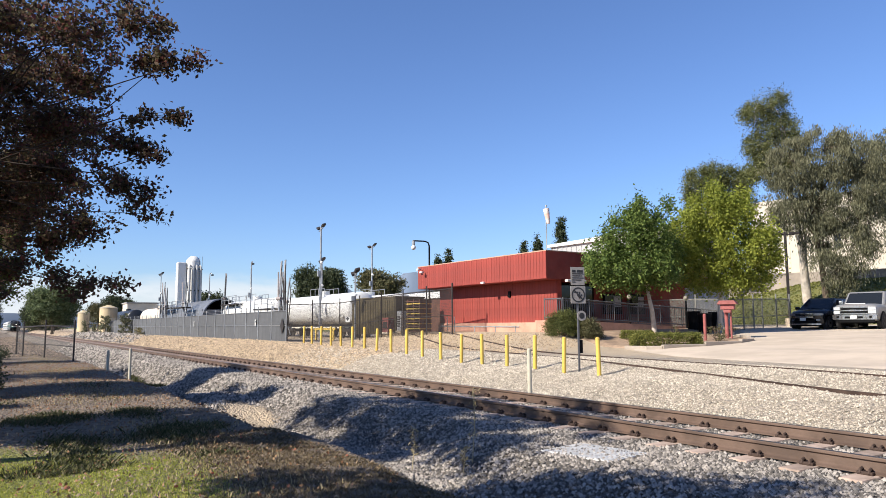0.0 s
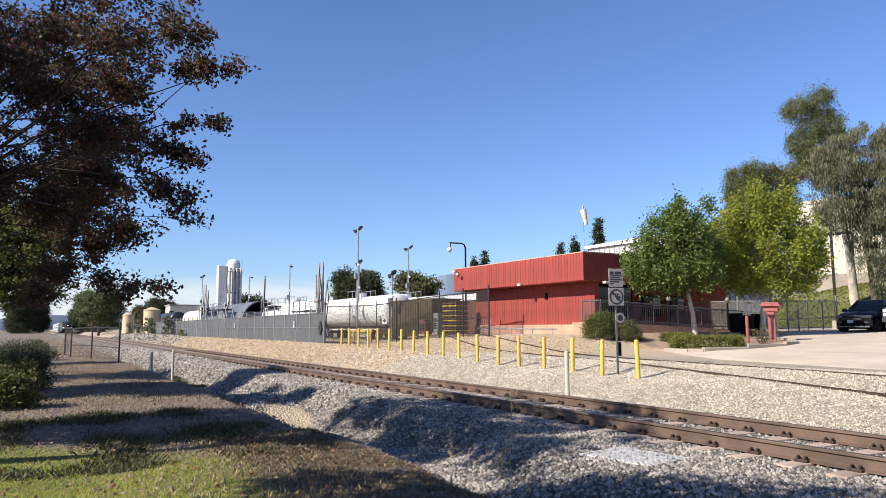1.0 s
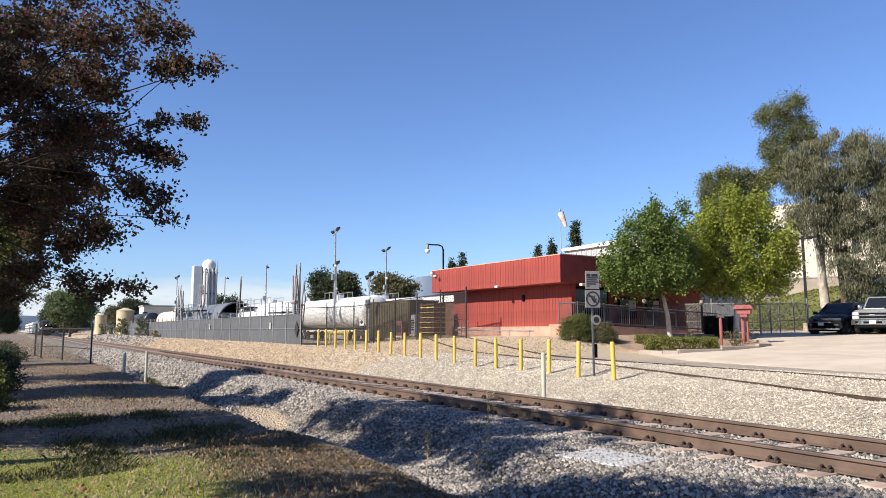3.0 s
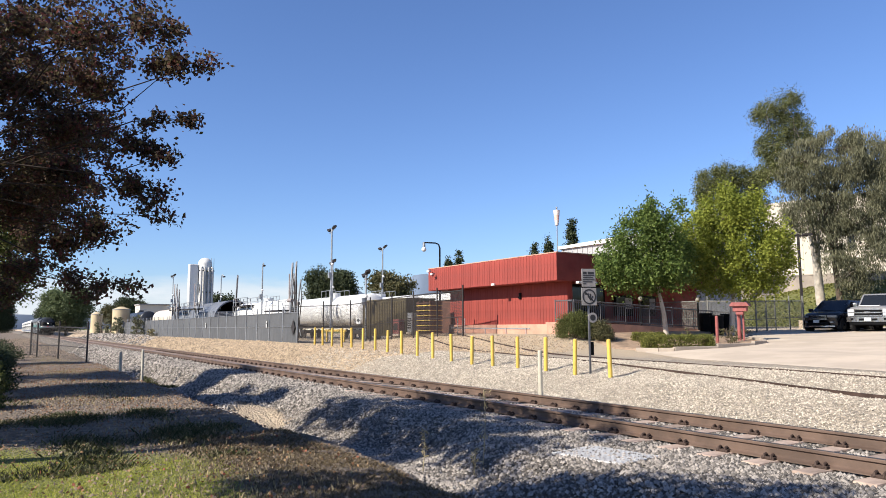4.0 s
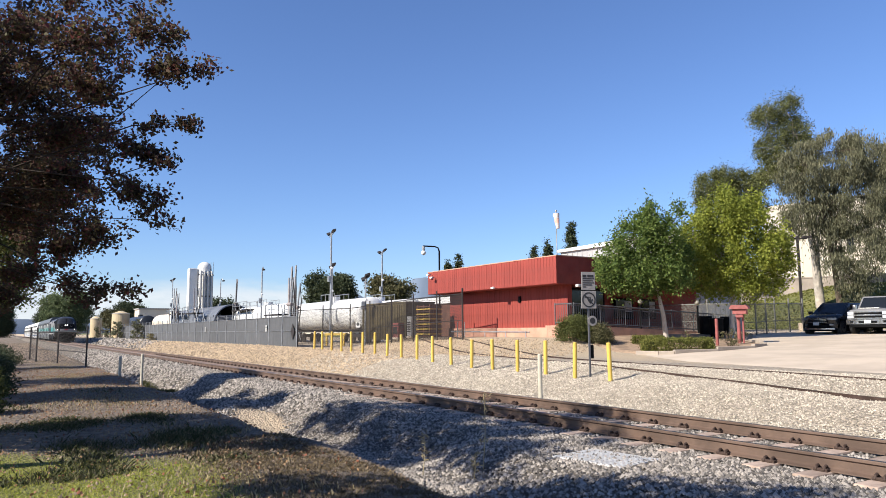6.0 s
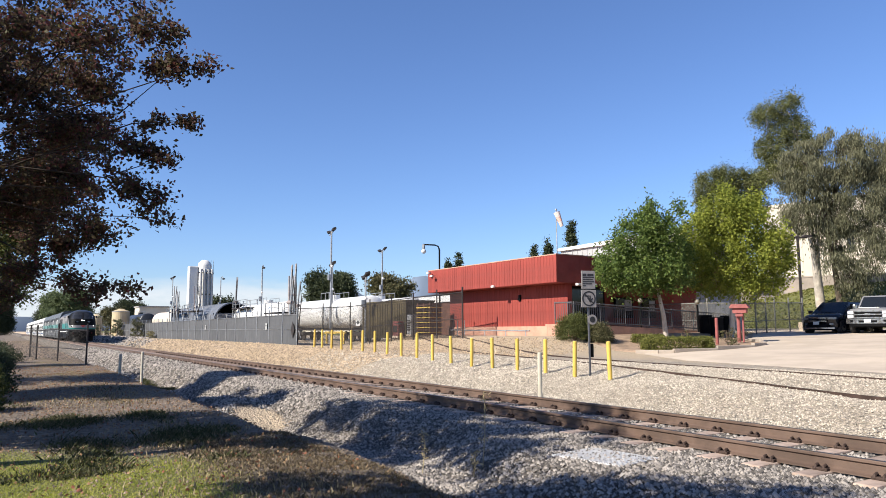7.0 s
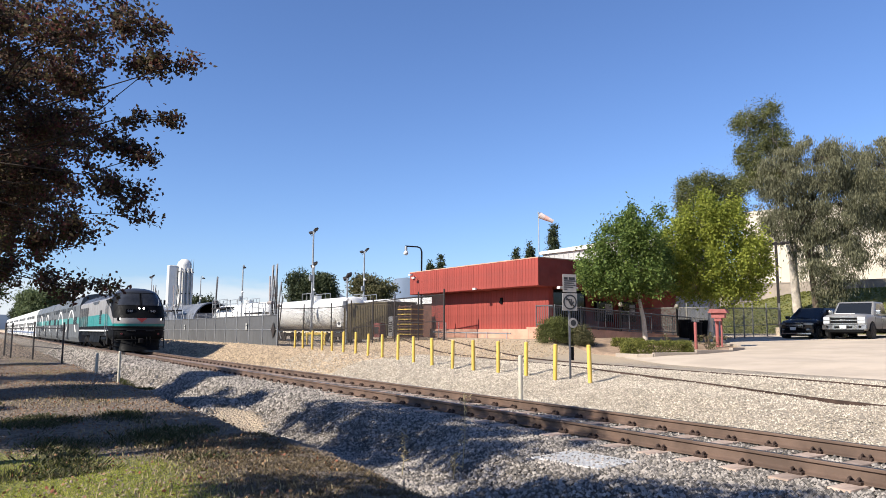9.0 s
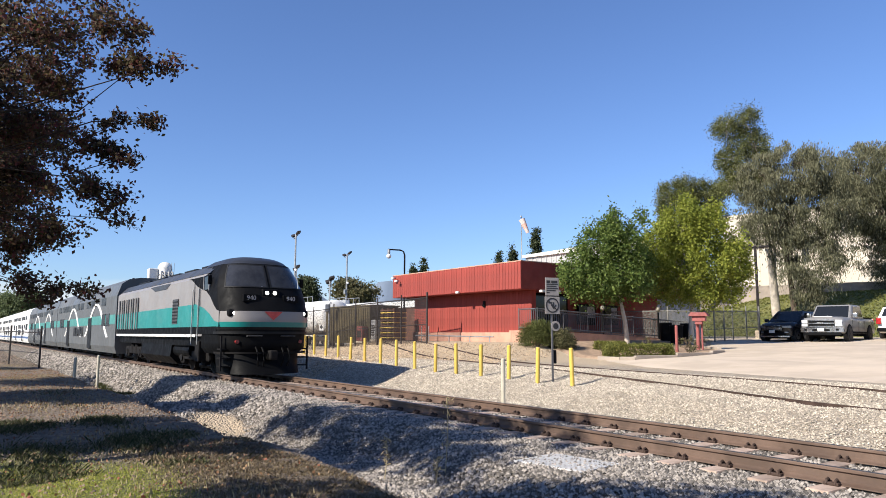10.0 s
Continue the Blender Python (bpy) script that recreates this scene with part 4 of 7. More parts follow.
    flank("sill_band", [(back + 0.1, 1.36), (-1.0, 1.36), (-1.0, 1.6), (back + 0.1, 1.6)], loco, "black", 1.493, 0.012)
    flank("sill_stripe", [(back + 0.2, 1.25), (-3.3, 1.25), (-3.3, 1.35), (back + 0.2, 1.35)], loco, "white", 1.5, 0.02, "white sill stripe")
    flank("cab_window", [(-1.95, 2.84), (-2.5, 2.84), (-2.5, 3.26), (-2.05, 3.3)], loco, "glass", 1.44, 0.05)
    for x in (-1.93, -2.54):
        flank("window_frame", [(x, 2.8), (x - 0.05, 2.8), (x - 0.05, 3.32), (x, 3.32)], loco, "loco_grey", 1.46, 0.045, "silver cab window frame")
    for x in (-2.93, -3.58):
        flank("door_seam", [(x, 1.6), (x - 0.03, 1.6), (x - 0.03, 3.2), (x, 3.2)], loco, "trim_grey", 1.503, 0.014)
    flank("engine_room_vent", [(-5.7, 1.72), (-6.5, 1.72), (-6.5, 2.66), (-5.7, 2.66)], loco, "trim_grey", 1.508, 0.012, "dark louvred vent")
    for k in range(7):
        flank("vent_louvre", [(-5.74, 1.78 + 0.125 * k), (-6.46, 1.78 + 0.125 * k), (-6.46, 1.83 + 0.125 * k), (-5.74, 1.83 + 0.125 * k)], loco, "charcoal", 1.521, 0.012)
    flank("roof_shoulder", [(-7.6, 3.12), (-9.6, 3.12), (-10.4, 3.32), (-7.0, 3.32)], loco, "loco_roof", 1.492, 0.01)
    for k in range(9):
        x = -12.6 - 0.53 * k
        flank("grille_slat", [(x, 1.56), (x - 0.2, 1.56), (x - 0.2, 3.0), (x, 3.0)], loco, "grille_grey" if k % 2 else "trim_grey", 1.515, 0.02)
    for s in (-1, 1):
        for x in (-2.88, -3.62):
            part("handrail", rod((x, 1.56 * s, 1.0), (x, 1.56 * s, 2.9), 0.02, n=6), "steel", loco)
        part("mirror", box((0.08, 0.12, 0.3), (-1.55, 1.6 * s, 2.98), 0.02), "black", loco)
        part("steps", box((0.5, 0.25, 0.7), (-3.25, 1.33 * s, 0.42), 0.03), "grime", loco)
        part("air_tank", rod((-4.8, 1.05 * s, 0.75), (-7.0, 1.05 * s, 0.75), 0.26, n=16), "black", loco)
    part("underframe", box((15.0, 2.7, 0.36), (-10.0, 0, 0.92), 0.03), "black", loco)
    part("fuel_tank", extrude([(-1.35, 0.95), (-1.4, 0.5), (-1.1, 0.2), (1.1, 0.2), (1.4, 0.5), (1.35, 0.95)], 5.2, "x", -12.2), "black", loco, "grimy fuel tank")
    part("coupler", box((0.6, 0.26, 0.3), (-0.1, 0, 0.55), 0.06), "grime", loco)
    for y in (-0.5, -0.3, 0.35, 0.55):
        part("hose", tube([(-0.12, y, 0.95), (0.06, y, 0.8), (0.1, y, 0.55), (0.0, y * 0.9, 0.35)], [0.03] * 4, 6), "black", loco)
    bogie(loco, -4.6)
    bogie(loco, -14.6)
    for x in (-16.9, -3.2):
        part("horn", rod((x, 0.2, 3.9), (x + 0.35, 0.2, 3.95), 0.03, 0.07, n=8), "steel", loco)
    return loco


def coach(white):
    c = empty("bilevel_coach", (0, 0, 0), 0, "white bilevel passenger coach with dark windows" if white else "silver bilevel passenger coach with a teal band and white arcs", "railway coach", "coaches of the train")
    L = 24.9
    shell = [(-1.4, 0.34), (1.4, 0.34), (1.5, 0.7), (1.5, 3.35), (1.3, 3.95), (0.95, 4.2), (0.4, 4.3), (-0.4, 4.3), (-0.95, 4.2), (-1.3, 3.95), (-1.5, 3.35), (-1.5, 0.7)]
    part("body", extrude(shell, L, "x", -L), "white" if white else "coach_grey", c)
    if white:
        flank("sill_band", [(-0.2, 0.8), (-L + 0.2, 0.8), (-L + 0.2, 1.02), (-0.2, 1.02)], c, "blue", 1.5, 0.008)
    else:
        flank("teal_band", [(-0.2, 1.86), (-L + 0.2, 1.86), (-L + 0.2, 2.36), (-0.2, 2.36)], c, "pale_teal", 1.5, 0.008)
        for x0 in (-6.0, -15.6):
            for off in (0.0, 0.34):
                for s in (-1, 1):
                    pts = []
                    for k in range(25):
                        u = k / 24
                        pts.append((x0 - 3.9 + 7.8 * u - off, 1.505 * s, 1.1 + 1.95 * math.sin(math.pi * (0.03 + 0.94 * u)) ** 1.5))
                    part("arc_stripe", ribbon(pts, 0.055, 0.012 * s), "white", c, "white painted arc")
    upper = [-3.2, -5.4, -7.0, -8.6, -11.2, -13.0, -14.8, -17.2, -18.8, -20.4, -22.4]
    for x in upper:
        flank("upper_window", [(x, 2.92), (x - 1.35, 2.92), (x - 1.35, 3.34), (x, 3.34)], c, "pane", 1.502, 0.012)
    for x in (-10.9, -12.0, -13.1, -14.2) + ((-16.8, -6.4) if white else ()):
        flank("lower_window", [(x, 1.2), (x - 0.95, 1.2), (x - 0.95, 1.78), (x, 1.78)], c, "pane", 1.51, 0.012)
    for x in (-1.8, -3.1, -20.6, -21.9):
        flank("end_window", [(x, 1.78), (x - 1.05, 1.78), (x - 1.05, 2.44), (x, 2.44)], c, "pane", 1.512, 0.012)
    if white:
        for x in (-5.2, -8.6, -10.6, -12.6, -14.6, -18.0):
            flank("middle_window", [(x, 1.95), (x - 1.2, 1.95), (x - 1.2, 2.4), (x, 2.4)], c, "pane", 1.512, 0.012)
    for x in (-7.7, -17.4):
        flank("door", [(x, 0.5), (x - 1.25, 0.5), (x - 1.25, 2.3), (x, 2.3)], c, "charcoal" if not white else "pane", 1.51, 0.014, "dark sliding door")
    part("end_diaphragm", box((0.3, 1.2, 2.6), (0.1, 0, 1.0), 0.05), "black", c)
    part("roof_vent", box((3.0, 1.2, 0.12), (-12.4, 0, 4.27), 0.04), "coach_grey", c)
    bogie(c, -3.2, 1.2)
    bogie(c, -L + 3.2, 1.2)
    return c


LOCO = locomotive()
COACHES = [coach(False)]
COACHES.append(copy_thing(COACHES[0], pose(0, 0, 0)))
COACHES.append(coach(True))
for _ in range(4):
    COACHES.append(copy_thing(COACHES[2], pose(0, 0, 0)))


# ---- tank yard ----
M["tank_grey"] = worn("grey_tank_paint", (0.17, 0.18, 0.20), 0.45, 0.2, 0.12, 0.6, 30, (0.10, 0.10, 0.10), 0.4)
M["tank_cream"] = worn("cream_tank_paint", (0.72, 0.62, 0.50), 0.5, 0, 0.08, 0.6, 30, (0.5, 0.4, 0.3), 0.4)
M["tank_black"] = worn("black_tank_paint", (0.03, 0.032, 0.037), 0.4, 0.1, 0.2, 0.6)
M["rust"] = worn("rust_brown_steel", (0.13, 0.055, 0.035), 0.8, 0.2, 0.25, 2)
M["blue_box"] = worn("blue_painted_steel", (0.06, 0.10, 0.24), 0.5, 0, 0.15, 2)
M["sign_white"] = worn("sign_white", (0.46, 0.455, 0.44), 0.5, 0, 0.05, 6, 60, (0.4, 0.36, 0.3), 0.4)
M["ink"] = worn("sign_ink", (0.02, 0.02, 0.022), 0.6)


M["pipe_grey"] = worn("pale_grey_pipe", (0.50, 0.49, 0.47), 0.5, 0.2, 0.12, 1.5)
M["arm_pink"] = worn("faded_pink_steel", (0.33, 0.28, 0.265), 0.6, 0.1, 0.2, 3)


def capsule(length, r, n=28, dome=0.45):
    """A tank lying along x with dished ends."""
    prof = [(0, 0.0)] + [(dome * (1 - math.cos(a)), r * math.sin(a)) for a in np.linspace(0.35, math.pi / 2, 6)]
    prof += [(length - u, v) for u, v in prof[1:][::-1]] + [(length, 0.0)]
    bm = bmesh.new()
    rings = []
    for u, v in prof[1:-1]:
        rings.append([bm.verts.new((-u, v * math.cos(k * math.tau / n), v * math.sin(k * math.tau / n))) for k in range(n)])
    for a, b in zip(rings, rings[1:]):
        for k in range(n):
            bm.faces.new((a[k], a[(k + 1) % n], b[(k + 1) % n], b[k]))
    bm.faces.new(rings[0]), bm.faces.new(rings[-1])
    bmesh.ops.recalc_face_normals(bm, faces=bm.faces)
    return bm


def tank_car(at, length, r, paint, label):
    z = float(height(at[0], at[1])) if at[0] > -200 else 0.5
    root = empty("tank_car", (at[0], at[1], z), at[2] if len(at) > 2 else 0, label, "tank car", "tank cars in the yard")
    mid = 1.15 + r
    tank = part("tank", capsule(length, r), paint, root, smooth=True)
    tank.location = (0, 0, mid)
    part("manway", rod((-length / 2, 0, mid + r - 0.1), (-length / 2, 0, mid + r + 0.35), 0.5, n=18), paint, root)
    for x in (-length * 0.35, -length * 0.65):
        part("band", rod((x - 0.05, 0, mid), (x + 0.05, 0, mid), r + 0.012, n=28), paint, root)
    part("sill", box((length + 1.2, 0.5, 0.35), (-length / 2, 0, 0.95), 0.03), "dark_steel", root)
    bm = bmesh.new()
    for y in (-0.7, 0.7):
        rod((-length / 2 - 1.6, y, mid + r + 0.55), (-length / 2 + 1.6, y, mid + r + 0.55), 0.03, n=6, bm=bm)
        for x in (-1.6, -0.5, 0.5, 1.6):
            rod((-length / 2 + x, y, mid + r * 0.8), (-length / 2 + x, y, mid + r + 0.55), 0.025, n=6, bm=bm)
    part("walkway_rail", bm, "steel", root)
    for x in (-1.6, -length + 1.6):
        for dx in (-0.9, 0.9):
            for y in (-0.75, 0.75):
                part("wheel", rod((x + dx, y - 0.06, 0.46), (x + dx, y + 0.06, 0.46), 0.44, n=16), "dark_steel", root)
        part("bolster", box((2.4, 1.9, 0.3), (x, 0, 0.5), 0.05), "dark_steel", root)
    for y in (-0.5, 0.5):
        part("ladder_rail", rod((0.12, y, 0.8), (0.12, y, mid + 0.5), 0.025, n=6), "dark_steel", root)
    part("placard", box((0.6, 0.02, 0.4), (-1.6, -r * 0.93, mid - 0.75)), "sign_white", root)
    return root


def tank_yard():
    tank_car((-52.5, 26.0), 16.5, 1.36, "white", "white railway tank car behind the mesh fence")
    tank_car((-51.5, 29.3), 13.0, 1.3, "white", "white railway tank car beyond the red building")
    tank_car((-68.0, 25.0), 18.2, 1.42, "white", "white railway tank car with grab rails")
    tank_car((-119.5, 25.0), 21.0, 1.6, "tank_cream", "cream railway tank car beside the loading racks")
    tank_car((-144.5, 23.5), 19.0, 1.6, "tank_black", "black railway tank car at the end of the fence")
    root = empty("white_flat_shed", (-51.5, 33.5, 0.7), 0, "low white flat-roofed shed behind the tank cars", "shed")
    part("wall", box((14.0, 3.6, 3.1), (0, 0, 0)), "rust", root, "rust-brown metal wall")
    part("roof", box((14.3, 3.9, 0.55), (0, 0, 3.1), 0.04), "white", root)
    # open-ended arched shed
    z = float(height(-86, 24.5))
    root = empty("arched_shed", (-90.8, 25.0, z), 0, "grey half-round shed with an open end", "shed")
    out, n = [], 20
    for k in range(n + 1):
        a = math.pi * k / n
        out.append((2.6 * math.cos(a), 2.0 + 2.6 * math.sin(a)))
    out += [(2.45 * math.cos(math.pi * k / n), 2.0 + 2.45 * math.sin(math.pi * k / n)) for k in range(n, -1, -1)]
    part("arch", extrude(out, 27, "x", -27), "tank_grey", root)
    part("end_wall", box((0.1, 4.9, 2.0), (-0.8, 0, 1.2)), "tank_grey", root)
    part("back_wall", box((0.1, 4.9, 4.4), (-26.8, 0, 0.1)), "tank_black", root)
    for y in (-2.5, 2.5):
        part("side_wall", box((27, 0.15, 2.05), (-13.5, y, 0)), "tank_grey", root)
    # cold gas silo
    root = empty("storage_silo", (-112.5, 26.2, 0.5), 0, "tall white insulated storage silo with vertical pipes", "silo")
    bm = rod((0, 0, 0), (0, 0, 11.0), 1.05, n=28)
    part("vessel", bm, "white", root, smooth=False)
    bm = bmesh.new()
    bmesh.ops.create_uvsphere(bm, u_segments=28, v_segments=12, radius=1.05, matrix=Matrix.Translation((0, 0, 11.0)) @ Matrix.Diagonal((1, 1, 0.95, 1)))
    part("dome", bm, "white", root, smooth=True)
    part("cold_box", box((1.3, 1.3, 10.9), (-0.2, -1.75, 0), 0.12), "white", root, "tall white insulated box")
    for k in range(4):
        part("vertical_pipe", rod((1.25, -0.82 + 0.56 * k, 1.0), (1.25, -0.82 + 0.56 * k, 10.0), 0.19, n=12), "pipe_grey", root)
        part("pipe_bend", tube([(1.25, -0.82 + 0.56 * k, 10.0), (1.15, -0.82 + 0.56 * k, 10.35), (0.7, -0.6 + 0.42 * k, 10.5)], [0.12] * 3, 8), "pipe_grey", root)
    for z in (3.2, 6.5, 9.8):
        part("pipe_clamp", box((0.12, 2.3, 0.16), (1.1, 0.02, z)), "dark_steel", root)
    for y in (0.75, 1.15):
        part("ladder_rail", rod((0.75, y, 2.0), (0.75, y, 11.9), 0.03, n=6), "steel", root)
    # loading arms and racks
    for x, y, h, sp in ((-57.6, 20.6, 6.6, 1.0), (-56.6, 20.2, 5.6, 0.7), (-60.4, 22.2, 5.4, 0.9), (-59.4, 21.6, 6.9, 0.8), (-84.4, 23.4, 7.4, 1.1), (-97.2, 21.6, 7.0, 1.2), (-99.0, 19.6, 6.3, 0.9), (-109.0, 21.2, 7.6, 1.2)):
        root = empty("loading_mast", (x, y, 0.45), random.uniform(-25, 25), "steel loading arm mast with raised hoses", "loading mast", "loading masts in the yard")
        part("mast", rod((0, 0, 0), (0, 0, h * 0.62), 0.11, 0.09, n=8), "steel", root)
        for k, dx in enumerate((-sp * 0.5, sp * 0.45)):
            part("arm", tube([(0, 0, h * 0.4), (dx * 0.4, 0, h * 0.62), (dx, 0.1, h)], [0.09, 0.08, 0.06], 8), "steel" if k else "arm_pink", root)
        part("hinge", rod((-0.3, 0, h * 0.6), (0.3, 0, h * 0.6), 0.16, n=10), "arm_pink", root)
        part("hose", tube([(sp * 0.4, 0.1, h * 0.95), (sp * 0.7, 0.1, h * 0.7), (0.3, 0.1, h * 0.35), (0.2, 0.1, 0.5)], [0.06] * 4, 6), "dark_steel", root)
    for x, y, L, top in ((-62.5, 21.2, 4.0, 3.6), (-82, 23.8, 6.0, 4.6), (-98, 21.5, 6.0, 4.6), (-110, 22, 7.0, 4.8)):
        root = empty("loading_platform", (x, y, 0.4), 0, "steel loading platform with handrails and stairs", "platform", "loading platforms in the yard")
        part("deck", box((L, 1.4, 0.12), (0, 0, top - 1.0)), "dark_steel", root)
        for dx in (-L / 2 + 0.2, 0, L / 2 - 0.2):
            for dy in (-0.6, 0.6):
                part("leg", rod((dx, dy, 0), (dx, dy, top), 0.05, n=6), "steel", root)
        for dz in (-0.45, 0.0):
            for dy in (-0.6, 0.6):
                part("handrail", rod((-L / 2, dy, top + dz), (L / 2, dy, top + dz), 0.03, n=6), "steel", root)
        for k in range(9):
            part("stair_tread", box((0.3, 0.8, 0.05), (L / 2 + 0.25 + 0.28 * k, 0, top - 1.15 - 0.33 * k)), "steel", root)
        for dy in (-0.42, 0.42):
            part("stringer", rod((L / 2, dy, top - 0.1), (L / 2 + 2.8, dy, top - 3.2), 0.04, n=6), "steel", root)


tank_yard()


def light_pole(x, y, base, top, heads, label, big=1.0):
    root = empty("yard_light_pole", (x, y, base), random.uniform(-15, 15), label, "light pole", "yard light poles")
    part("pole", rod((0, 0, 0), (0, 0, top - base), 0.11 * big, 0.07 * big, n=10), "steel", root)
    if heads:
        part("crossarm", rod((-0.5, 0.0, top - base - 0.35), (0.5, 0.0, top - base - 0.1), 0.04, n=6), "steel", root)
        for s in (-1, 1):
            bm = box((0.42, 0.34, 0.16), (0, 0, 0), 0.03, turn=pose(0, 0, 0, 20, -25 * s).to_3x3().to_4x4())
            ob = part("floodlight", bm, "dark_steel", root)
            ob.location = (0.55 * s, 0, top - base - 0.15 + (0.15 if s > 0 else 0))
    else:
        bm = tube([(0, 0, top - base - 0.2), (0.05, 0, top - base + 0.3), (0.45, 0, top - base + 0.45), (0.75, 0, top - base + 0.25)], [0.05] * 4, 6)
        part("bracket", bm, "steel", root)
        part("lamp_head", box((0.5, 0.25, 0.16), (0.85, 0, top - base + 0.05), 0.05), "dark_steel", root)
    part("junction_box", box((0.28, 0.24, 0.5), (0, -0.16, (top - base) * 0.55), 0.03), "steel", root)
    part("pole_camera", rod((0.05, 0, (top - base) * 0.68), (0.35, 0, (top - base) * 0.67), 0.09, n=8), "white", root)


light_pole(-57.2, 24.1, 0.5, 10.2, True, "tall steel yard light with twin floodlights")
light_pole(-58.8, 24.9, 0.5, 7.4, True, "shorter steel yard light with floodlights", 0.8)
light_pole(-66.6, 33.9, 0.5, 10.0, True, "steel yard light with twin floodlights behind the tank cars")
light_pole(-73.2, 23.0, 0.5, 7.9, False, "steel yard lamp with a hooked bracket")
light_pole(-95.5, 24.4, 0.5, 8.2, False, "steel yard lamp far behind the fence", 0.9)
light_pole(-109.2, 20.9, 0.5, 9.3, True, "thin steel yard light far behind the fence", 0.8)
light_pole(-42.5, 20.4, 0.45, 5.1, True, "short steel camera pole beside the gate", 0.7)


# ---- mesh fences ----
def mesh_wires(a, b, low, high, gap, r):
    """Crossed diagonal wires between two posts; from a to b, in x and y."""
    a, b = np.array(a, float), np.array(b, float)
    L, H = np.linalg.norm(b - a), high - low
    v, f = [], []
    way = (b - a) / L
    side = np.array([-way[1], way[0]])

    def bar(s0, z0, s1, z1):
        d = np.array([s1 - s0, z1 - z0])
        n = np.array([-d[1], d[0]]) / np.linalg.norm(d) * r
        k = len(v)
        for s, z in ((s0, z0), (s1, z1)):
            for (ds, dz, o) in ((n[0], n[1], 0), (-n[0], -n[1], 0), (0, 0, r)):
                p = a + way * (s + ds) + side * o
                v.append((p[0], p[1], low + z + dz))
        f.extend([(k, k + 1, k + 4, k + 3), (k + 1, k + 2, k + 5, k + 4), (k + 2, k, k + 3, k + 5)])
    s = -H
    while s < L:
        x0, x1 = max(0.0, s), min(L, s + H)
        if x1 > x0:
            bar(x0, x0 - s, x1, x1 - s)
            bar(x0, H - (x0 - s), x1, H - (x1 - s))
        s += gap
    return v, f


def mesh_fence(name, label, pts, tall, gap, r, post="steel", wire="dark_steel", bury=0.05, slack=0.0):
    """Chain-link fence through points in plan, with posts, rails and wire mesh."""
    root = empty(name, (0, 0, 0), 0, label, "fence")
    allv, allf = [], []
    for i, (p, q) in enumerate(zip(pts, pts[1:])):
        zp, zq = float(height(*p)), float(height(*q))
        z = min(zp, zq)
        part("post", rod((*p, zp - 0.1), (*p, zp + tall + 0.3), 0.04, n=8), post, root)
        part("top_rail", rod((*p, zp + tall), (*q, zq + tall), 0.025, n=6), post, root)
        part("bottom_rail", rod((*p, zp + tall * 0.42), (*q, zq + tall * 0.42), 0.02, n=6), post, root)
        v, f = mesh_wires(p, q, 0.0, tall, gap, r)
        L = math.dist(p, q)
        k = len(allv)
        for x, y, zz in v:
            t = math.dist((x, y), p) / L
            allv.append((x, y, zp + (zq - zp) * t + zz + bury))
        allf.extend([tuple(a + k for a in g) for g in f])
    part("post", rod((*q, zq - 0.1), (*q, zq + tall + 0.3), 0.05, n=8), post, root)
    me = bpy.data.meshes.new("wire_mesh")
    me.from_pydata(allv, [], allf)
    tagged(hold("wire_mesh", me, wire, root), kind="stuff")
    return root


M["fence_grey"] = worn("weathered_fence_zinc", (0.22, 0.215, 0.195), 0.7, 0.2, 0.15, 3)
mesh_fence("yard_gate_fence", "dark chain-link yard gate and fence", [(-46.0, 17.0), (-44.0, 18.0), (-42.3, 19.2), (-40.4, 19.7), (-38.4, 20.2), (-36.4, 20.6), (-34.2, 20.9), (-32.0, 21.2)], 2.5, 0.085, 0.008, "dark_steel")
mesh_fence("car_park_fence", "chain-link fence behind the planting and car park", [(-29.5, 30.6), (-27.2, 31.5), (-24.9, 32.5), (-22.7, 33.5), (-23.1, 35.0), (-23.35, 36.2), (-23.45, 37.7), (-23.55, 39.2)], 1.62, 0.075, 0.005, "fence_grey", "fence_grey")
mesh_fence("track_fence", "chain-link fence across the dirt path", [(-36.9, 3.35), (-40.8, 2.4), (-44.8, 1.6), (-48.4, 1.4)], 1.6, 0.17, 0.003, "dark_steel")


M["faded_red"] = worn("faded_red_paint", (0.30, 0.085, 0.075), 0.75, 0, 0.15, 4, 50, (0.45, 0.25, 0.21), 0.5)
M["olive"] = worn("dark_olive_paint", (0.095, 0.075, 0.036), 0.7, 0, 0.25, 1.5, spec=0.3)


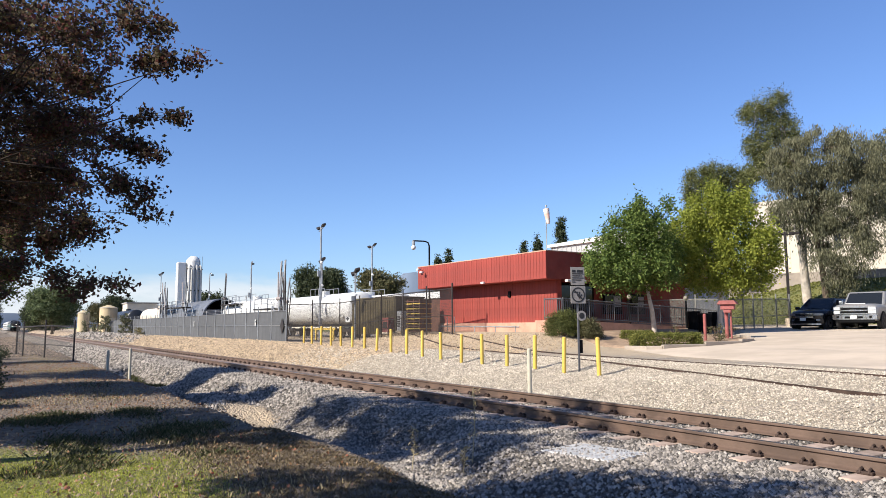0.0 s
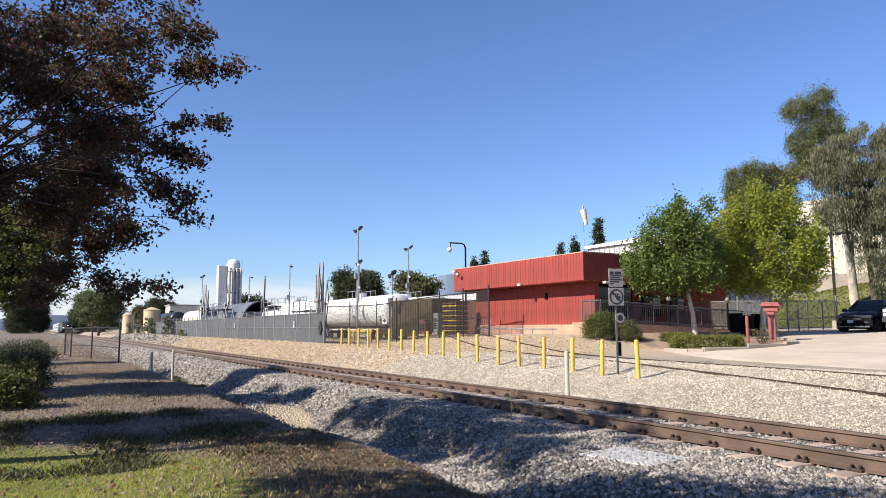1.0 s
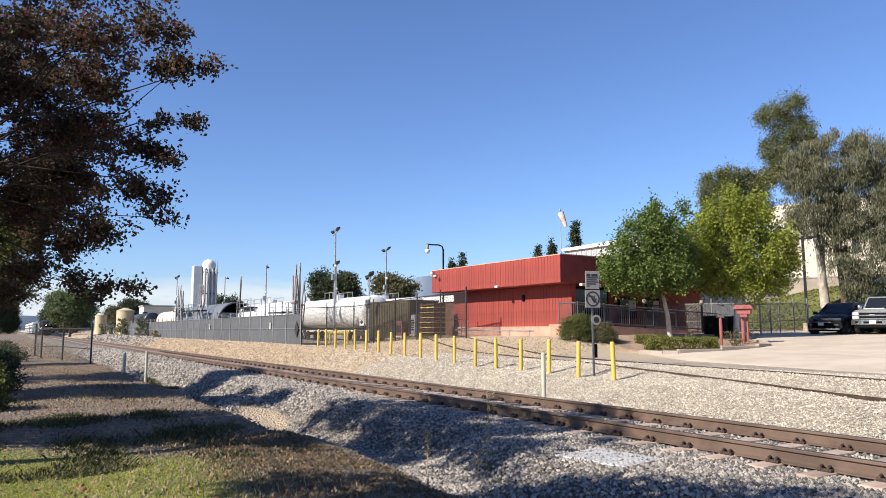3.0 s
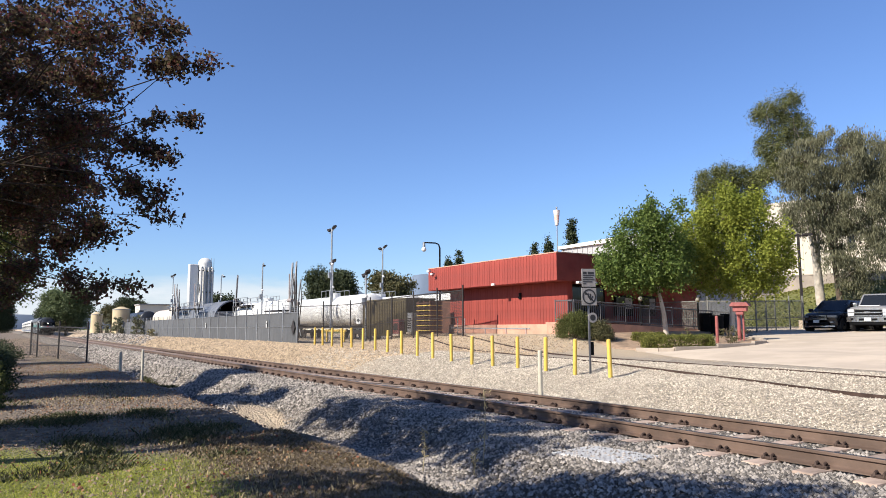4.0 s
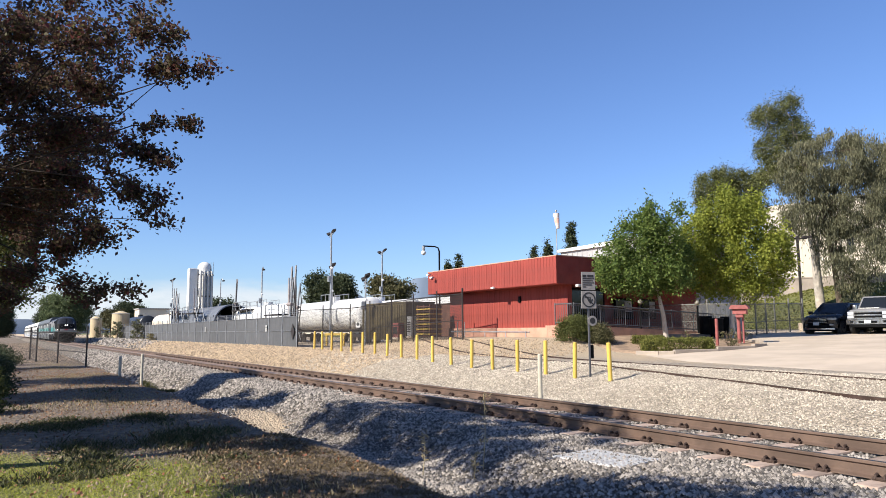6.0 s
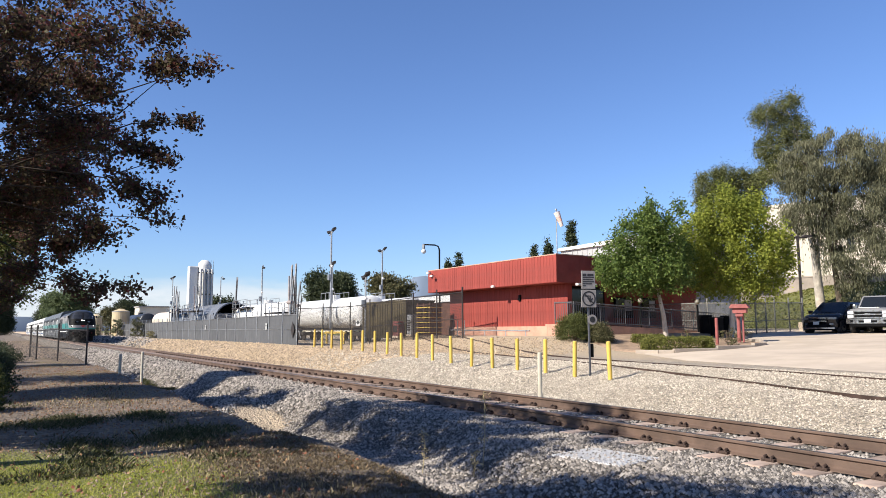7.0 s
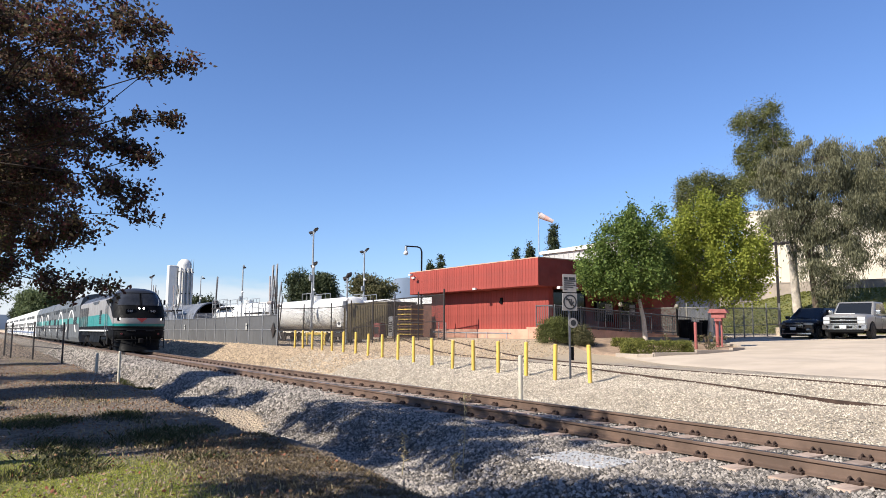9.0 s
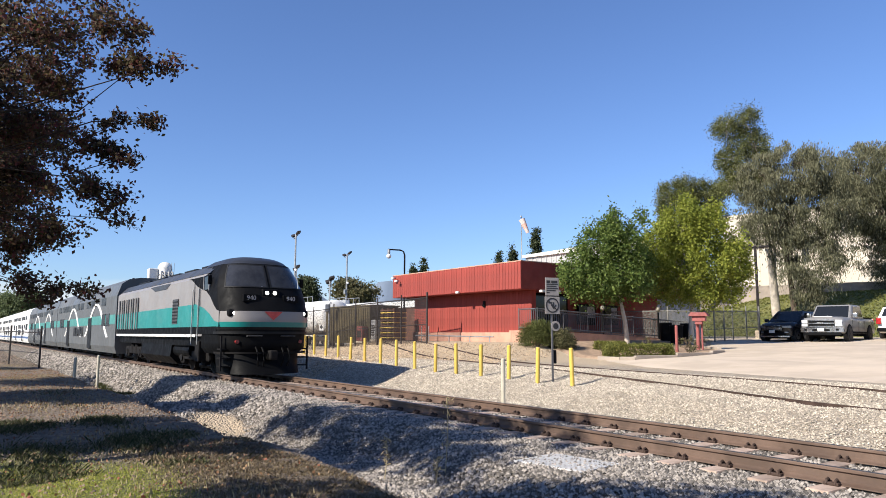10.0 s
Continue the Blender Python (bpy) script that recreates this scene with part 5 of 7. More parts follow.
def gate_clutter():
    z = float(height(-41.4, 21.6))
    root = empty("tool_container", (-41.4, 22.2, z), 4, "dark olive corrugated container behind the mesh fence", "container")
    part("body", box((5.5, 2.2, 2.3), (0, 0, 0.1), 0.03), "olive", root)
    for k in range(26):
        part("corrugation", box((0.1, 0.05, 2.1), (-2.62 + 0.21 * k, -1.115, 0.2), 0.015), "olive", root)
    part("roof_edge", box((5.6, 2.3, 0.1), (0, 0, 2.4), 0.02), "olive", root)
    z = float(height(-36.9, 21.9))
    root = empty("pallet_stack", (-36.9, 22.0, z), 10, "tall stack of yellow-edged pallets behind the gate", "pallets")
    for k in range(13):
        part("pallet", box((1.3, 1.0, 0.06), (random.uniform(-0.03, 0.03), 0, 0.02 + 0.15 * k)), "yellow" if k % 2 else "rust", root)
        for x in (-0.55, 0.0, 0.55):
            part("pallet_block", box((0.1, 0.9, 0.09), (x, 0, 0.08 + 0.15 * k)), "rust", root)
    for x, y, w, h, paint, label in ((-38.4, 23.0, 0.8, 1.5, "blue_box", "blue equipment cabinet behind the gate"), (-37.9, 21.6, 0.5, 1.2, "sign_white", "pale drum-sized cabinet behind the gate"), (-39.0, 21.2, 0.6, 0.9, "faded_red", "faded red cabinet behind the gate")):
        z = float(height(x, y))
        root = empty("equipment_cabinet", (x, y, z), random.uniform(-8, 8), label, "cabinet", "cabinets behind the gate")
        part("body", box((w, 0.9, h), (0, 0, 0.12), 0.03), paint, root)
        part("plinth", box((w + 0.1, 1.0, 0.12), (0, 0, 0)), "concrete", root)
        for k in range(5):
            part("slat", box((w - 0.15, 0.03, 0.09), (0, -0.46, 0.35 + k * (h - 0.5) / 5)), "dark_steel" if paint != "dark_steel" else "steel", root)
    z = float(height(-42.0, 20.2))
    for x, y in ((-41.3, 19.38),):
        root = empty("warning_sign", (x, y - 0.08, float(height(x, y)) + 1.2), 32, "small white diamond hazard sign on the mesh fence", "sign", "signs on the yard fences")
        part("plate", box((0.32, 0.02, 0.34), (0, 0, 0)), "sign_white", root)
        part("symbol", extrude([(0, 0.08), (0.13, 0.22), (0, 0.36), (-0.13, 0.22)], -0.008, "y", -0.012), "ink", root)
    for x in (-52.5, -71.5):
        root = empty("fence_notice", (x, 16.9, 1.55), 0, "small white notice on the slatted fence", "sign", "signs on the yard fences")
        part("plate", box((0.3, 0.02, 0.5), (0, 0, 0)), "sign_white", root)
        part("text_bar", box((0.2, 0.006, 0.05), (0, -0.012, 0.3)), "ink", root)
    root = empty("hazard_placard", (-46.7, 16.88, 1.0), 0, "dark grey diamond placard on the slatted fence", "sign", "signs on the yard fences")
    part("plate", extrude([(0, 0), (0.38, 0.55), (0, 1.1), (-0.38, 0.55)], 0.02, "y", 0.0), "dark_steel", root)
    # yellow barrier rail by the gate
    root = empty("gate_barrier", (-47.5, 20.4, float(height(-47.5, 20.4))), 20, "low yellow steel barrier by the gate", "barrier")
    part("beam", box((2.2, 0.12, 0.16), (0, 0, 0.75), 0.02), "yellow", root)
    for x in (-0.9, 0.9):
        part("leg", box((0.12, 0.12, 0.76), (x, 0, 0), 0.02), "yellow", root)


gate_clutter()


# ---- building fittings ----
def building_fittings():
    root = empty("hooked_lamp", (-41.35, 25.5, float(height(-41.35, 25.5))), 56, "white globe lamp on a hooked black mast behind the building", "lamp")
    part("mast", tube([(0, 0, 0), (0, 0, 6.1), (-0.08, 0, 6.35), (-0.3, 0, 6.45), (-1.15, 0, 6.5)], [0.08, 0.06, 0.05, 0.05, 0.05], 8), "black", root)
    bm = bmesh.new()
    bmesh.ops.create_uvsphere(bm, u_segments=16, v_segments=10, radius=0.17, matrix=Matrix.Translation((-1.1, 0, 6.02)))
    part("globe", bm, "white", root, smooth=True)
    part("collar", rod((-1.1, 0, 6.1), (-1.1, 0, 6.5), 0.1, n=12), "steel", root)
    for x, y, z, s in ((-37.2, 22.2, 4.9, 1), (-36.8, 22.2, 4.7, -1), (-30.9, 22.55, 3.75, 1)):
        root = empty("security_camera", (x, y - 0.1, z), 0, "small white security camera on the fascia", "camera", "security cameras on the building")
        part("housing", box((0.24, 0.12, 0.12), (0, 0, 0), 0.03), "white", root)
        part("bracket", box((0.08, 0.2, 0.08), (0, 0.1, 0.04)), "steel", root)
    root = empty("wall_vent", (-30.0, 23.62, 3.0), BTURN, "small black vent box on the red wall", "vent")
    part("box", box((0.18, 0.14, 0.34), (0, 0, 0), 0.02), "black", root)
    part("flap", box((0.2, 0.03, 0.1), (0, -0.08, 0.05)), "black", root)
    root = empty("pipe_rail", (-31.5, 22.3, 1.12), 2, "low grey pipe running along the plinth", "pipe")
    part("pipe", rod((-3.2, 0, 0.35), (3.6, 0.1, 0.3), 0.035, n=8), "steel", root)
    for x in (-2.6, -1.9, 0.0, 1.8, 3.4):
        part("stand", rod((x, 0.02, 0), (x, 0.02, 0.35 if x > -1.5 else 0.9), 0.03, n=6), "steel", root)
    # white rooftop unit and windsock
    root = empty("white_roof_shed", (-33.5, 38.5, 1.3), BTURN, "white metal shed roof behind the red building", "shed")
    part("wall", box((10.8, 6, 6.0), (-1.0, 0, 0)), "pale_siding", root, "pale grey ribbed siding")
    for k in range(22):
        part("siding_rib", box((0.05, 0.04, 5.9), (-6.2 + 0.5 * k, -3.02, 0.02)), "pale_siding", root)
    for k in range(12):
        part("siding_rib", box((0.04, 0.05, 5.9), (4.42, -2.8 + 0.5 * k, 0.02)), "pale_siding", root)
    part("roof", extrude([(-6.6, 6.0), (4.7, 6.0), (4.7, 6.4), (-6.6, 6.2)], 6.4, "y", -3.2), "white", root)
    global WIND_SLEEVE
    root = empty("windsock", (-26.9, 23.6, 5.12), 0, "white and orange windsock on a thin mast", "windsock")
    part("mast", rod((0, 0, 0), (0, 0, 2.4), 0.025, n=8), "steel", root)
    part("cap", rod((0, 0, 2.4), (0, 0, 2.48), 0.05, n=8), "steel", root)
    WIND_SLEEVE = new("sleeve")
    WIND_SLEEVE.parent = root
    for k, m in enumerate(("white", "loco_red", "white")):
        x0, x1 = 0.05 + 0.26 * k, 0.05 + 0.26 * (k + 1)
        bm = bmesh.new()
        rings = [[bm.verts.new((x, r * math.cos(a * math.tau / 14), r * math.sin(a * math.tau / 14))) for a in range(14)] for x, r in ((x0, 0.17 - 0.1 * x0), (x1, 0.17 - 0.1 * x1))]
        for a in range(14):
            bm.faces.new((rings[0][a], rings[0][(a + 1) % 14], rings[1][(a + 1) % 14], rings[1][a]))
        part("sleeve_band", bm, "sock_orange" if m == "loco_red" else "sock_white", WIND_SLEEVE)


M["pale_siding"] = worn("pale_grey_siding", (0.42, 0.42, 0.42), 0.7, 0, 0.08, 0.5)
M["sock_orange"] = worn("faded_orange_cloth", (0.78, 0.47, 0.38), 0.9)
M["sock_white"] = worn("white_cloth", (0.80, 0.66, 0.6), 0.9)
building_fittings()


M["rail_grey"] = worn("weathered_black_railing", (0.10, 0.10, 0.108), 0.5, 0, 0.2, 4)


def ramp_and_railing():
    root = tagged(new("ramp"), "pinkish concrete access ramp beside the red building", "ramp", kind="structure")
    top, low = 1.75, 1.25
    bm = bmesh.new()
    a = [(-28.1, 23.7), (-24.6, 22.4), (-24.6, 34.0), (-28.1, 34.0)]
    lo = [bm.verts.new((x, y, 0.7)) for x, y in a]
    hi = [bm.verts.new((x, y, top if y < 25 else low)) for x, y in a]
    for i in range(4):
        bm.faces.new((lo[i], lo[(i + 1) % 4], hi[(i + 1) % 4], hi[i]))
    bm.faces.new(hi)
    bmesh.ops.recalc_face_normals(bm, faces=bm.faces)
    part("slab", bm, "pink", root)
    rail = empty("ramp_railing", (0, 0, 0), 0, "black steel railing with upright bars along the ramp", "railing")
    for x0, y0, x1, y1, z0, z1 in ((-24.7, 22.6, -24.7, 34.0, top, low), (-25.9, 22.5, -24.7, 22.5, top, top), (-26.1, 23.5, -26.1, 31.0, top, low + 0.1)):
        L = math.dist((x0, y0), (x1, y1))
        for dz in (0.12, 1.0):
            part("rail", rod((x0, y0, z0 + dz), (x1, y1, z1 + dz), 0.032, n=6), "rail_grey", rail)
        n = int(L / 0.14)
        for k in range(n + 1):
            t = k / n
            p = (x0 + (x1 - x0) * t, y0 + (y1 - y0) * t, z0 + (z1 - z0) * t)
            big = k % 12 == 0
            if big or k == 0:
                part("post", rod(p, (p[0], p[1], p[2] + 1.06), 0.03, n=6), "rail_grey", rail)
                if not big:
                    continue
            else:
                ob = part("bar", rod((0, 0, 0.12), (0, 0, 1.0), 0.014, n=4), "rail_grey", rail)
                ob.location = p
    # dark entrance on the side of the building
    root = empty("entrance", (-28.2, 26.5, 1.65), BTURN, "dark glazed entrance under the eaves", "door")
    part("frame", box((0.1, 3.2, 2.2), (0, 0, 0), 0.02), "black", root)
    part("pane", box((0.04, 1.4, 1.9), (0.05, -0.75, 0.12)), "glass", root)
    part("pane", box((0.04, 1.4, 1.9), (0.05, 0.75, 0.12)), "glass", root)
    for y, w in ((29.6, 1.5), (31.6, 1.2)):
        root = empty("office_window", (-28.24, y, 2.1), BTURN, "dark office window under the deep eaves", "window", "windows of the red building")
        part("frame", box((0.1, w, 1.15), (0, 0, 0), 0.02), "black", root)
        part("pane", box((0.04, w - 0.14, 1.0), (0.05, 0, 0.07)), "glass", root)
        part("blind", box((0.02, w * 0.4, 0.6), (0.075, w * 0.2, 0.4)), "sign_white", root, "white notice behind the glass")
    root = empty("awning_strip", (-25.7, 24.4, 3.62), BTURN, "white strip light housing under the fascia", "lamp")
    part("housing", box((0.2, 1.3, 0.12), (0, 0, 0), 0.02), "white", root)
    part("bracket", box((0.3, 0.1, 0.3), (-0.1, 0, 0.1)), "steel", root)


ramp_and_railing()


# ---- planting, signs and small things by the car park ----
def shrub(name, label, x, y, rx, ry, h, leaf, count=2600, size=0.07, group="", turn=0.0, boxy=0.8):
    z = float(height(x, y))
    root = empty(name, (x, y, z), turn, label, "shrub", group)
    bm = bmesh.new()
    for k in range(7):
        a = k * 0.9
        tube([(0.06 * math.cos(a), 0.06 * math.sin(a), -0.05), (0.25 * rx * math.cos(a), 0.25 * ry * math.sin(a), h * 0.35), (0.6 * rx * math.cos(a), 0.6 * ry * math.sin(a), h * 0.75)], [0.03, 0.02, 0.008], 5, bm)
    part("stems", bm, "bark", root)
    n = max(8, count // 24)
    d = RNG.normal(0, 1, (n, 3))
    d /= np.linalg.norm(d, axis=1)[:, None]
    d[:, 2] = np.abs(d[:, 2])
    flat = np.array([rx, ry, h]) * RNG.uniform(0.6, 0.98, (n, 1)) / (1.0 if boxy > 0.7 else 0.95)
    p = np.sign(d) * np.abs(d) ** boxy * flat
    if boxy <= 0.55:
        q = RNG.uniform(-1, 1, (n, 3))
        q[:, 2] = np.abs(q[:, 2])
        face = RNG.integers(0, 3, n)
        q[np.arange(n), face] = np.where(face == 2, 1.0, np.sign(q[np.arange(n), face]))
        p = q * [rx, ry, h - 0.06] * RNG.uniform(0.9, 1.0, (n, 1))
    v, f = leaves(p, np.full(n, (0.22 if boxy > 0.55 else 0.12) * min(rx, ry, h) + 0.05), 24, size, "kite")
    v[:, 2] = np.maximum(v[:, 2], 0.01)
    raw("foliage", v, f, leaf, root)
    return root


def planting():
    shrub("bush", "clipped green bush at the corner of the building", -23.7, 21.7, 0.74, 0.7, 1.12, "hedge_leaf", 14000, 0.055, "bushes at the building corner", 0, 0.7)
    shrub("bush", "loose reddish bush beside the ramp", -22.9, 22.4, 0.6, 0.55, 0.92, "olive_leaf", 8000, 0.055, "bushes at the building corner")
    shrub("hedge", "low clipped box hedge in the planter", -18.95, 22.75, 1.3, 0.6, 0.56, "lit_hedge", 20000, 0.045, "hedges in the planter", 48, 0.5)
    shrub("hedge", "small clipped shrub at the end of the planter", -21.9, 24.4, 0.55, 0.5, 0.5, "lit_hedge", 6000, 0.05, "hedges in the planter", 0, 0.55)
    for x, y, h in ((-19.4, 27.5, 0.6), (-20.3, 27.9, 0.7), (-18.6, 25.6, 0.4), (-21.4, 26.4, 0.6)):
        shrub("rose_bush", "thin dry rose bush in the planter", x, y, 0.4, 0.4, h, "olive_leaf", 260, 0.06, "rose bushes in the planter")
    # kerb round the planter
    root = tagged(new("planter_kerb"), "pale concrete kerb round the planting bed", "kerb", kind="structure")
    pts = [(-19.6, 21.2), (-18.5, 21.2), (-18.05, 21.5), (-17.6, 23.4), (-17.4, 25.4), (-17.55, 26.4), (-18.05, 26.95), (-20.0, 28.45), (-21.6, 31.0)]
    for a, b in zip(pts, pts[1:]):
        z = (float(height(*a)) + float(height(*b))) / 2
        L = math.dist(a, b)
        ob = part("kerb_stone", box((L + 0.02, 0.16, 0.26), (0, 0, 0.0), 0.02), "kerb", root)
        ob.matrix_basis = pose((a[0] + b[0]) / 2, (a[1] + b[1]) / 2, z - 0.12, 0, 0, math.degrees(math.atan2(b[1] - a[1], b[0] - a[0])))


# brighter than hedge_leaf: sunlight is put into these leaf tones
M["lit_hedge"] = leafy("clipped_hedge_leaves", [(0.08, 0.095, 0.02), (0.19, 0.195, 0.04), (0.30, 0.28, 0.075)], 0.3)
M["kerb"] = worn("dusty_kerb_concrete", (0.40, 0.335, 0.27), 0.9, 0, 0.15, 1.5, 30, (0.28, 0.23, 0.18), 0.5)
planting()


def red_posts():
    z = float(height(-18.68, 26.5)) + 0.1
    root = empty("red_post_box", (-18.68, 26.5, z), 25, "faded red roofed box on two posts", "post box")
    for x, r in ((-0.08, 0.075), (0.1, 0.04)):
        part("post", rod((x, 0, 0), (x, 0, 1.25), r, n=12), "faded_red", root)
    part("box", box((0.55, 0.4, 0.24), (0, 0, 1.22), 0.02), "faded_red", root)
    part("roof", extrude([(-0.4, 1.44), (0.4, 1.44), (0.3, 1.6), (-0.3, 1.6)], 0.6, "y", -0.3), "faded_red", root)
    part("tray", box((0.3, 0.3, 0.12), (0, -0.1, 1.08), 0.02), "faded_red", root)
    for x, y in ((-19.2, 25.6),):
        root = empty("red_bollard", (x, y, float(height(x, y))), 0, "faded red pipe bollard on the kerb", "bollard", "red bollards on the kerb")
        part("post", rod((0, 0, 0), (0, 0, 1.15), 0.065, n=14), "faded_red", root)
        part("cap", rod((0, 0, 1.15), (0, 0, 1.2), 0.065, 0.04, n=14), "faded_red", root)


red_posts()


def warning_post():
    z = float(height(-15.44, 14.73))
    root = empty("sign_post", (-15.44, 14.73, z), 76, "steel post with two worn white warning signs", "sign")
    part("post", box((0.05, 0.045, 3.2), (0, 0.03, -0.1)), "rail_grey", root)
    upper = part("upper_sign", box((0.46, 0.02, 0.54), (0, -0.01, 2.57), 0.008), "sign_grey", root)
    for k, (w, x) in enumerate(((0.12, -0.13), (0.2, 0.07), (0.38, 0), (0.33, -0.02), (0.38, 0), (0.3, -0.04), (0.1, -0.14))):
        part("text_bar", box((w, 0.006, 0.028 if k > 1 else 0.075), (x, -0.024, 3.02 - 0.062 * max(k, 1) + (0.0 if k > 1 else -0.01))), "ink", upper)
    lower = part("lower_sign", box((0.5, 0.02, 0.52), (0, -0.01, 2.02), 0.008), "sign_grey", root)
    bm = bmesh.new()
    n = 28
    rings = [[bm.verts.new((r * math.cos(k * math.tau / n), -0.026, 2.28 + r * math.sin(k * math.tau / n))) for k in range(n)] for r in (0.225, 0.185)]
    for k in range(n):
        bm.faces.new((rings[0][k], rings[0][(k + 1) % n], rings[1][(k + 1) % n], rings[1][k]))
    part("ring", bm, "ink", lower)
    part("slash", box((0.38, 0.006, 0.035), (0, -0.028, 2.265), turn=pose(0, 0, 0, 0, 45).to_3x3().to_4x4()), "ink", lower)
    for a in (-38, 0, 38):
        part("symbol_bar", box((0.035, 0.005, 0.15), (0.04 + 0.001 * a, -0.024, 2.16 + (0.06 if a == 0 else 0.0)), turn=pose(0, 0, 0, 0, a).to_3x3().to_4x4()), "ink", lower)
    part("symbol_bar", box((0.13, 0.005, 0.035), (-0.07, -0.024, 2.34)), "ink", lower)
    part("band", box((0.14, 0.022, 0.03), (0, -0.01, 2.545)), "ink", root)
    part("round_tag", rod((0.1, -0.02, 1.66), (0.1, 0.0, 1.66), 0.15, n=20), "sign_grey", root)
    part("tag_disc", rod((0.1, -0.026, 1.66), (0.1, -0.02, 1.66), 0.09, n=16), "ink", root)
    part("cable_box", box((0.08, 0.08, 0.4), (0.1, 0.06, 0.55), 0.02), "black", root)
    # slim white marker by the track, and two by the culvert
    for x, y, h, lab in ((-12.6, 10.45, 1.05, "slim white plastic marker post beside the track"), (-27.75, 3.62, 0.75, "short white marker post at the culvert"), (-30.0, 4.71, 0.85, "short white marker post at the culvert")):
        zz = float(height(x, y))
        top = {10.45: 0.96, 3.62: 0.68, 4.71: 0.68}[y]
        root = empty("marker_post", (x, y, zz), 0, lab, "marker post", "white marker posts")
        part("post", rod((0, 0, -0.1), (0, 0, top - zz), 0.05, n=12), "white_post", root)
        part("cap", rod((0, 0, top - zz), (0, 0, top - zz + 0.03), 0.05, 0.035, n=12), "white_post", root)
    for x, y, g in ((-25.0, 27.4, 2.9), (-24.6, 31.3, 2.9)):
        zz = float(height(x, y))
        root = empty("globe_lamp", (x, y, zz), 0, "white globe lamp on a black post", "lamp", "globe lamps by the entrance")
        part("post", rod((0, 0, 0), (0, 0, g - zz - 0.15), 0.05, n=10), "black", root)
        bm = bmesh.new()
        bmesh.ops.create_uvsphere(bm, u_segments=16, v_segments=10, radius=0.13, matrix=Matrix.Translation((0, 0, g - zz)))
        part("globe", bm, "old_globe", root, smooth=True)
    for x, y in ((-23.6, 30.6), (-22.9, 31.4), (-22.2, 29.6)):
        zz = float(height(x, y))
        root = empty("bin", (x, y, zz), random.uniform(0, 90), "black slatted litter bin", "bin", "bins beside the ramp")
        part("body", rod((0, 0, 0), (0, 0, 0.95), 0.3, 0.33, n=16), "black", root)
        part("rim", rod((0, 0, 0.95), (0, 0, 1.0), 0.35, n=16), "charcoal", root)


M["sign_grey"] = worn("weathered_sign_face", (0.30, 0.275, 0.26), 0.6, 0, 0.1, 6, 60, (0.2, 0.17, 0.15), 0.5)
M["old_globe"] = worn("yellowed_globe", (0.24, 0.22, 0.18), 0.5)
warning_post()


# ---- vehicles ----
def wheel(parent, x, y, r, w=0.24):
    tyre = part("wheel", rod((x, y - w / 2, r), (x, y + w / 2, r), r, n=28), "tyre", parent)
    s = 1 if y > 0 else -1
    part("rim", rod((x, y + s * (w / 2 - 0.03), r), (x, y + s * (w / 2 + 0.012), r), r * 0.62, n=18), "rim" if r < 0.4 else "dark_steel", tyre)
    part("hub", rod((x, y + s * w / 2, r), (x, y + s * (w / 2 + 0.03), r), r * 0.16, n=10), "dark_steel", tyre)


BODY = {
    # distance behind the nose as a share of the length, width share, top edge, bottom edge
    "suv": [(0.0, 0.8, 0.74, 0.36), (0.012, 0.9, 0.86, 0.26), (0.05, 0.97, 0.96, 0.24), (0.14, 1.0, 1.03, 0.24), (0.25, 1.0, 1.08, 0.24), (0.5, 1.0, 1.06, 0.24), (0.8, 1.0, 1.1, 0.26), (0.95, 0.97, 1.1, 0.3), (0.99, 0.92, 1.02, 0.34), (1.0, 0.82, 0.92, 0.42)],
    "pickup": [(0.0, 0.9, 1.06, 0.5), (0.008, 0.95, 1.16, 0.46), (0.04, 0.99, 1.24, 0.44), (0.12, 1.0, 1.27, 0.44), (0.24, 1.0, 1.29, 0.42), (0.5, 1.0, 1.25, 0.42), (0.66, 1.0, 1.25, 0.42), (0.98, 1.0, 1.27, 0.48), (1.0, 0.97, 1.24, 0.52)],
}
CABIN = {
    # the glasshouse: base and roof reach, shares of the length
    "suv": ((0.225, 0.975), (0.42, 0.87), 0.22),
    "pickup": ((0.255, 0.665), (0.375, 0.635), 0.17),
}


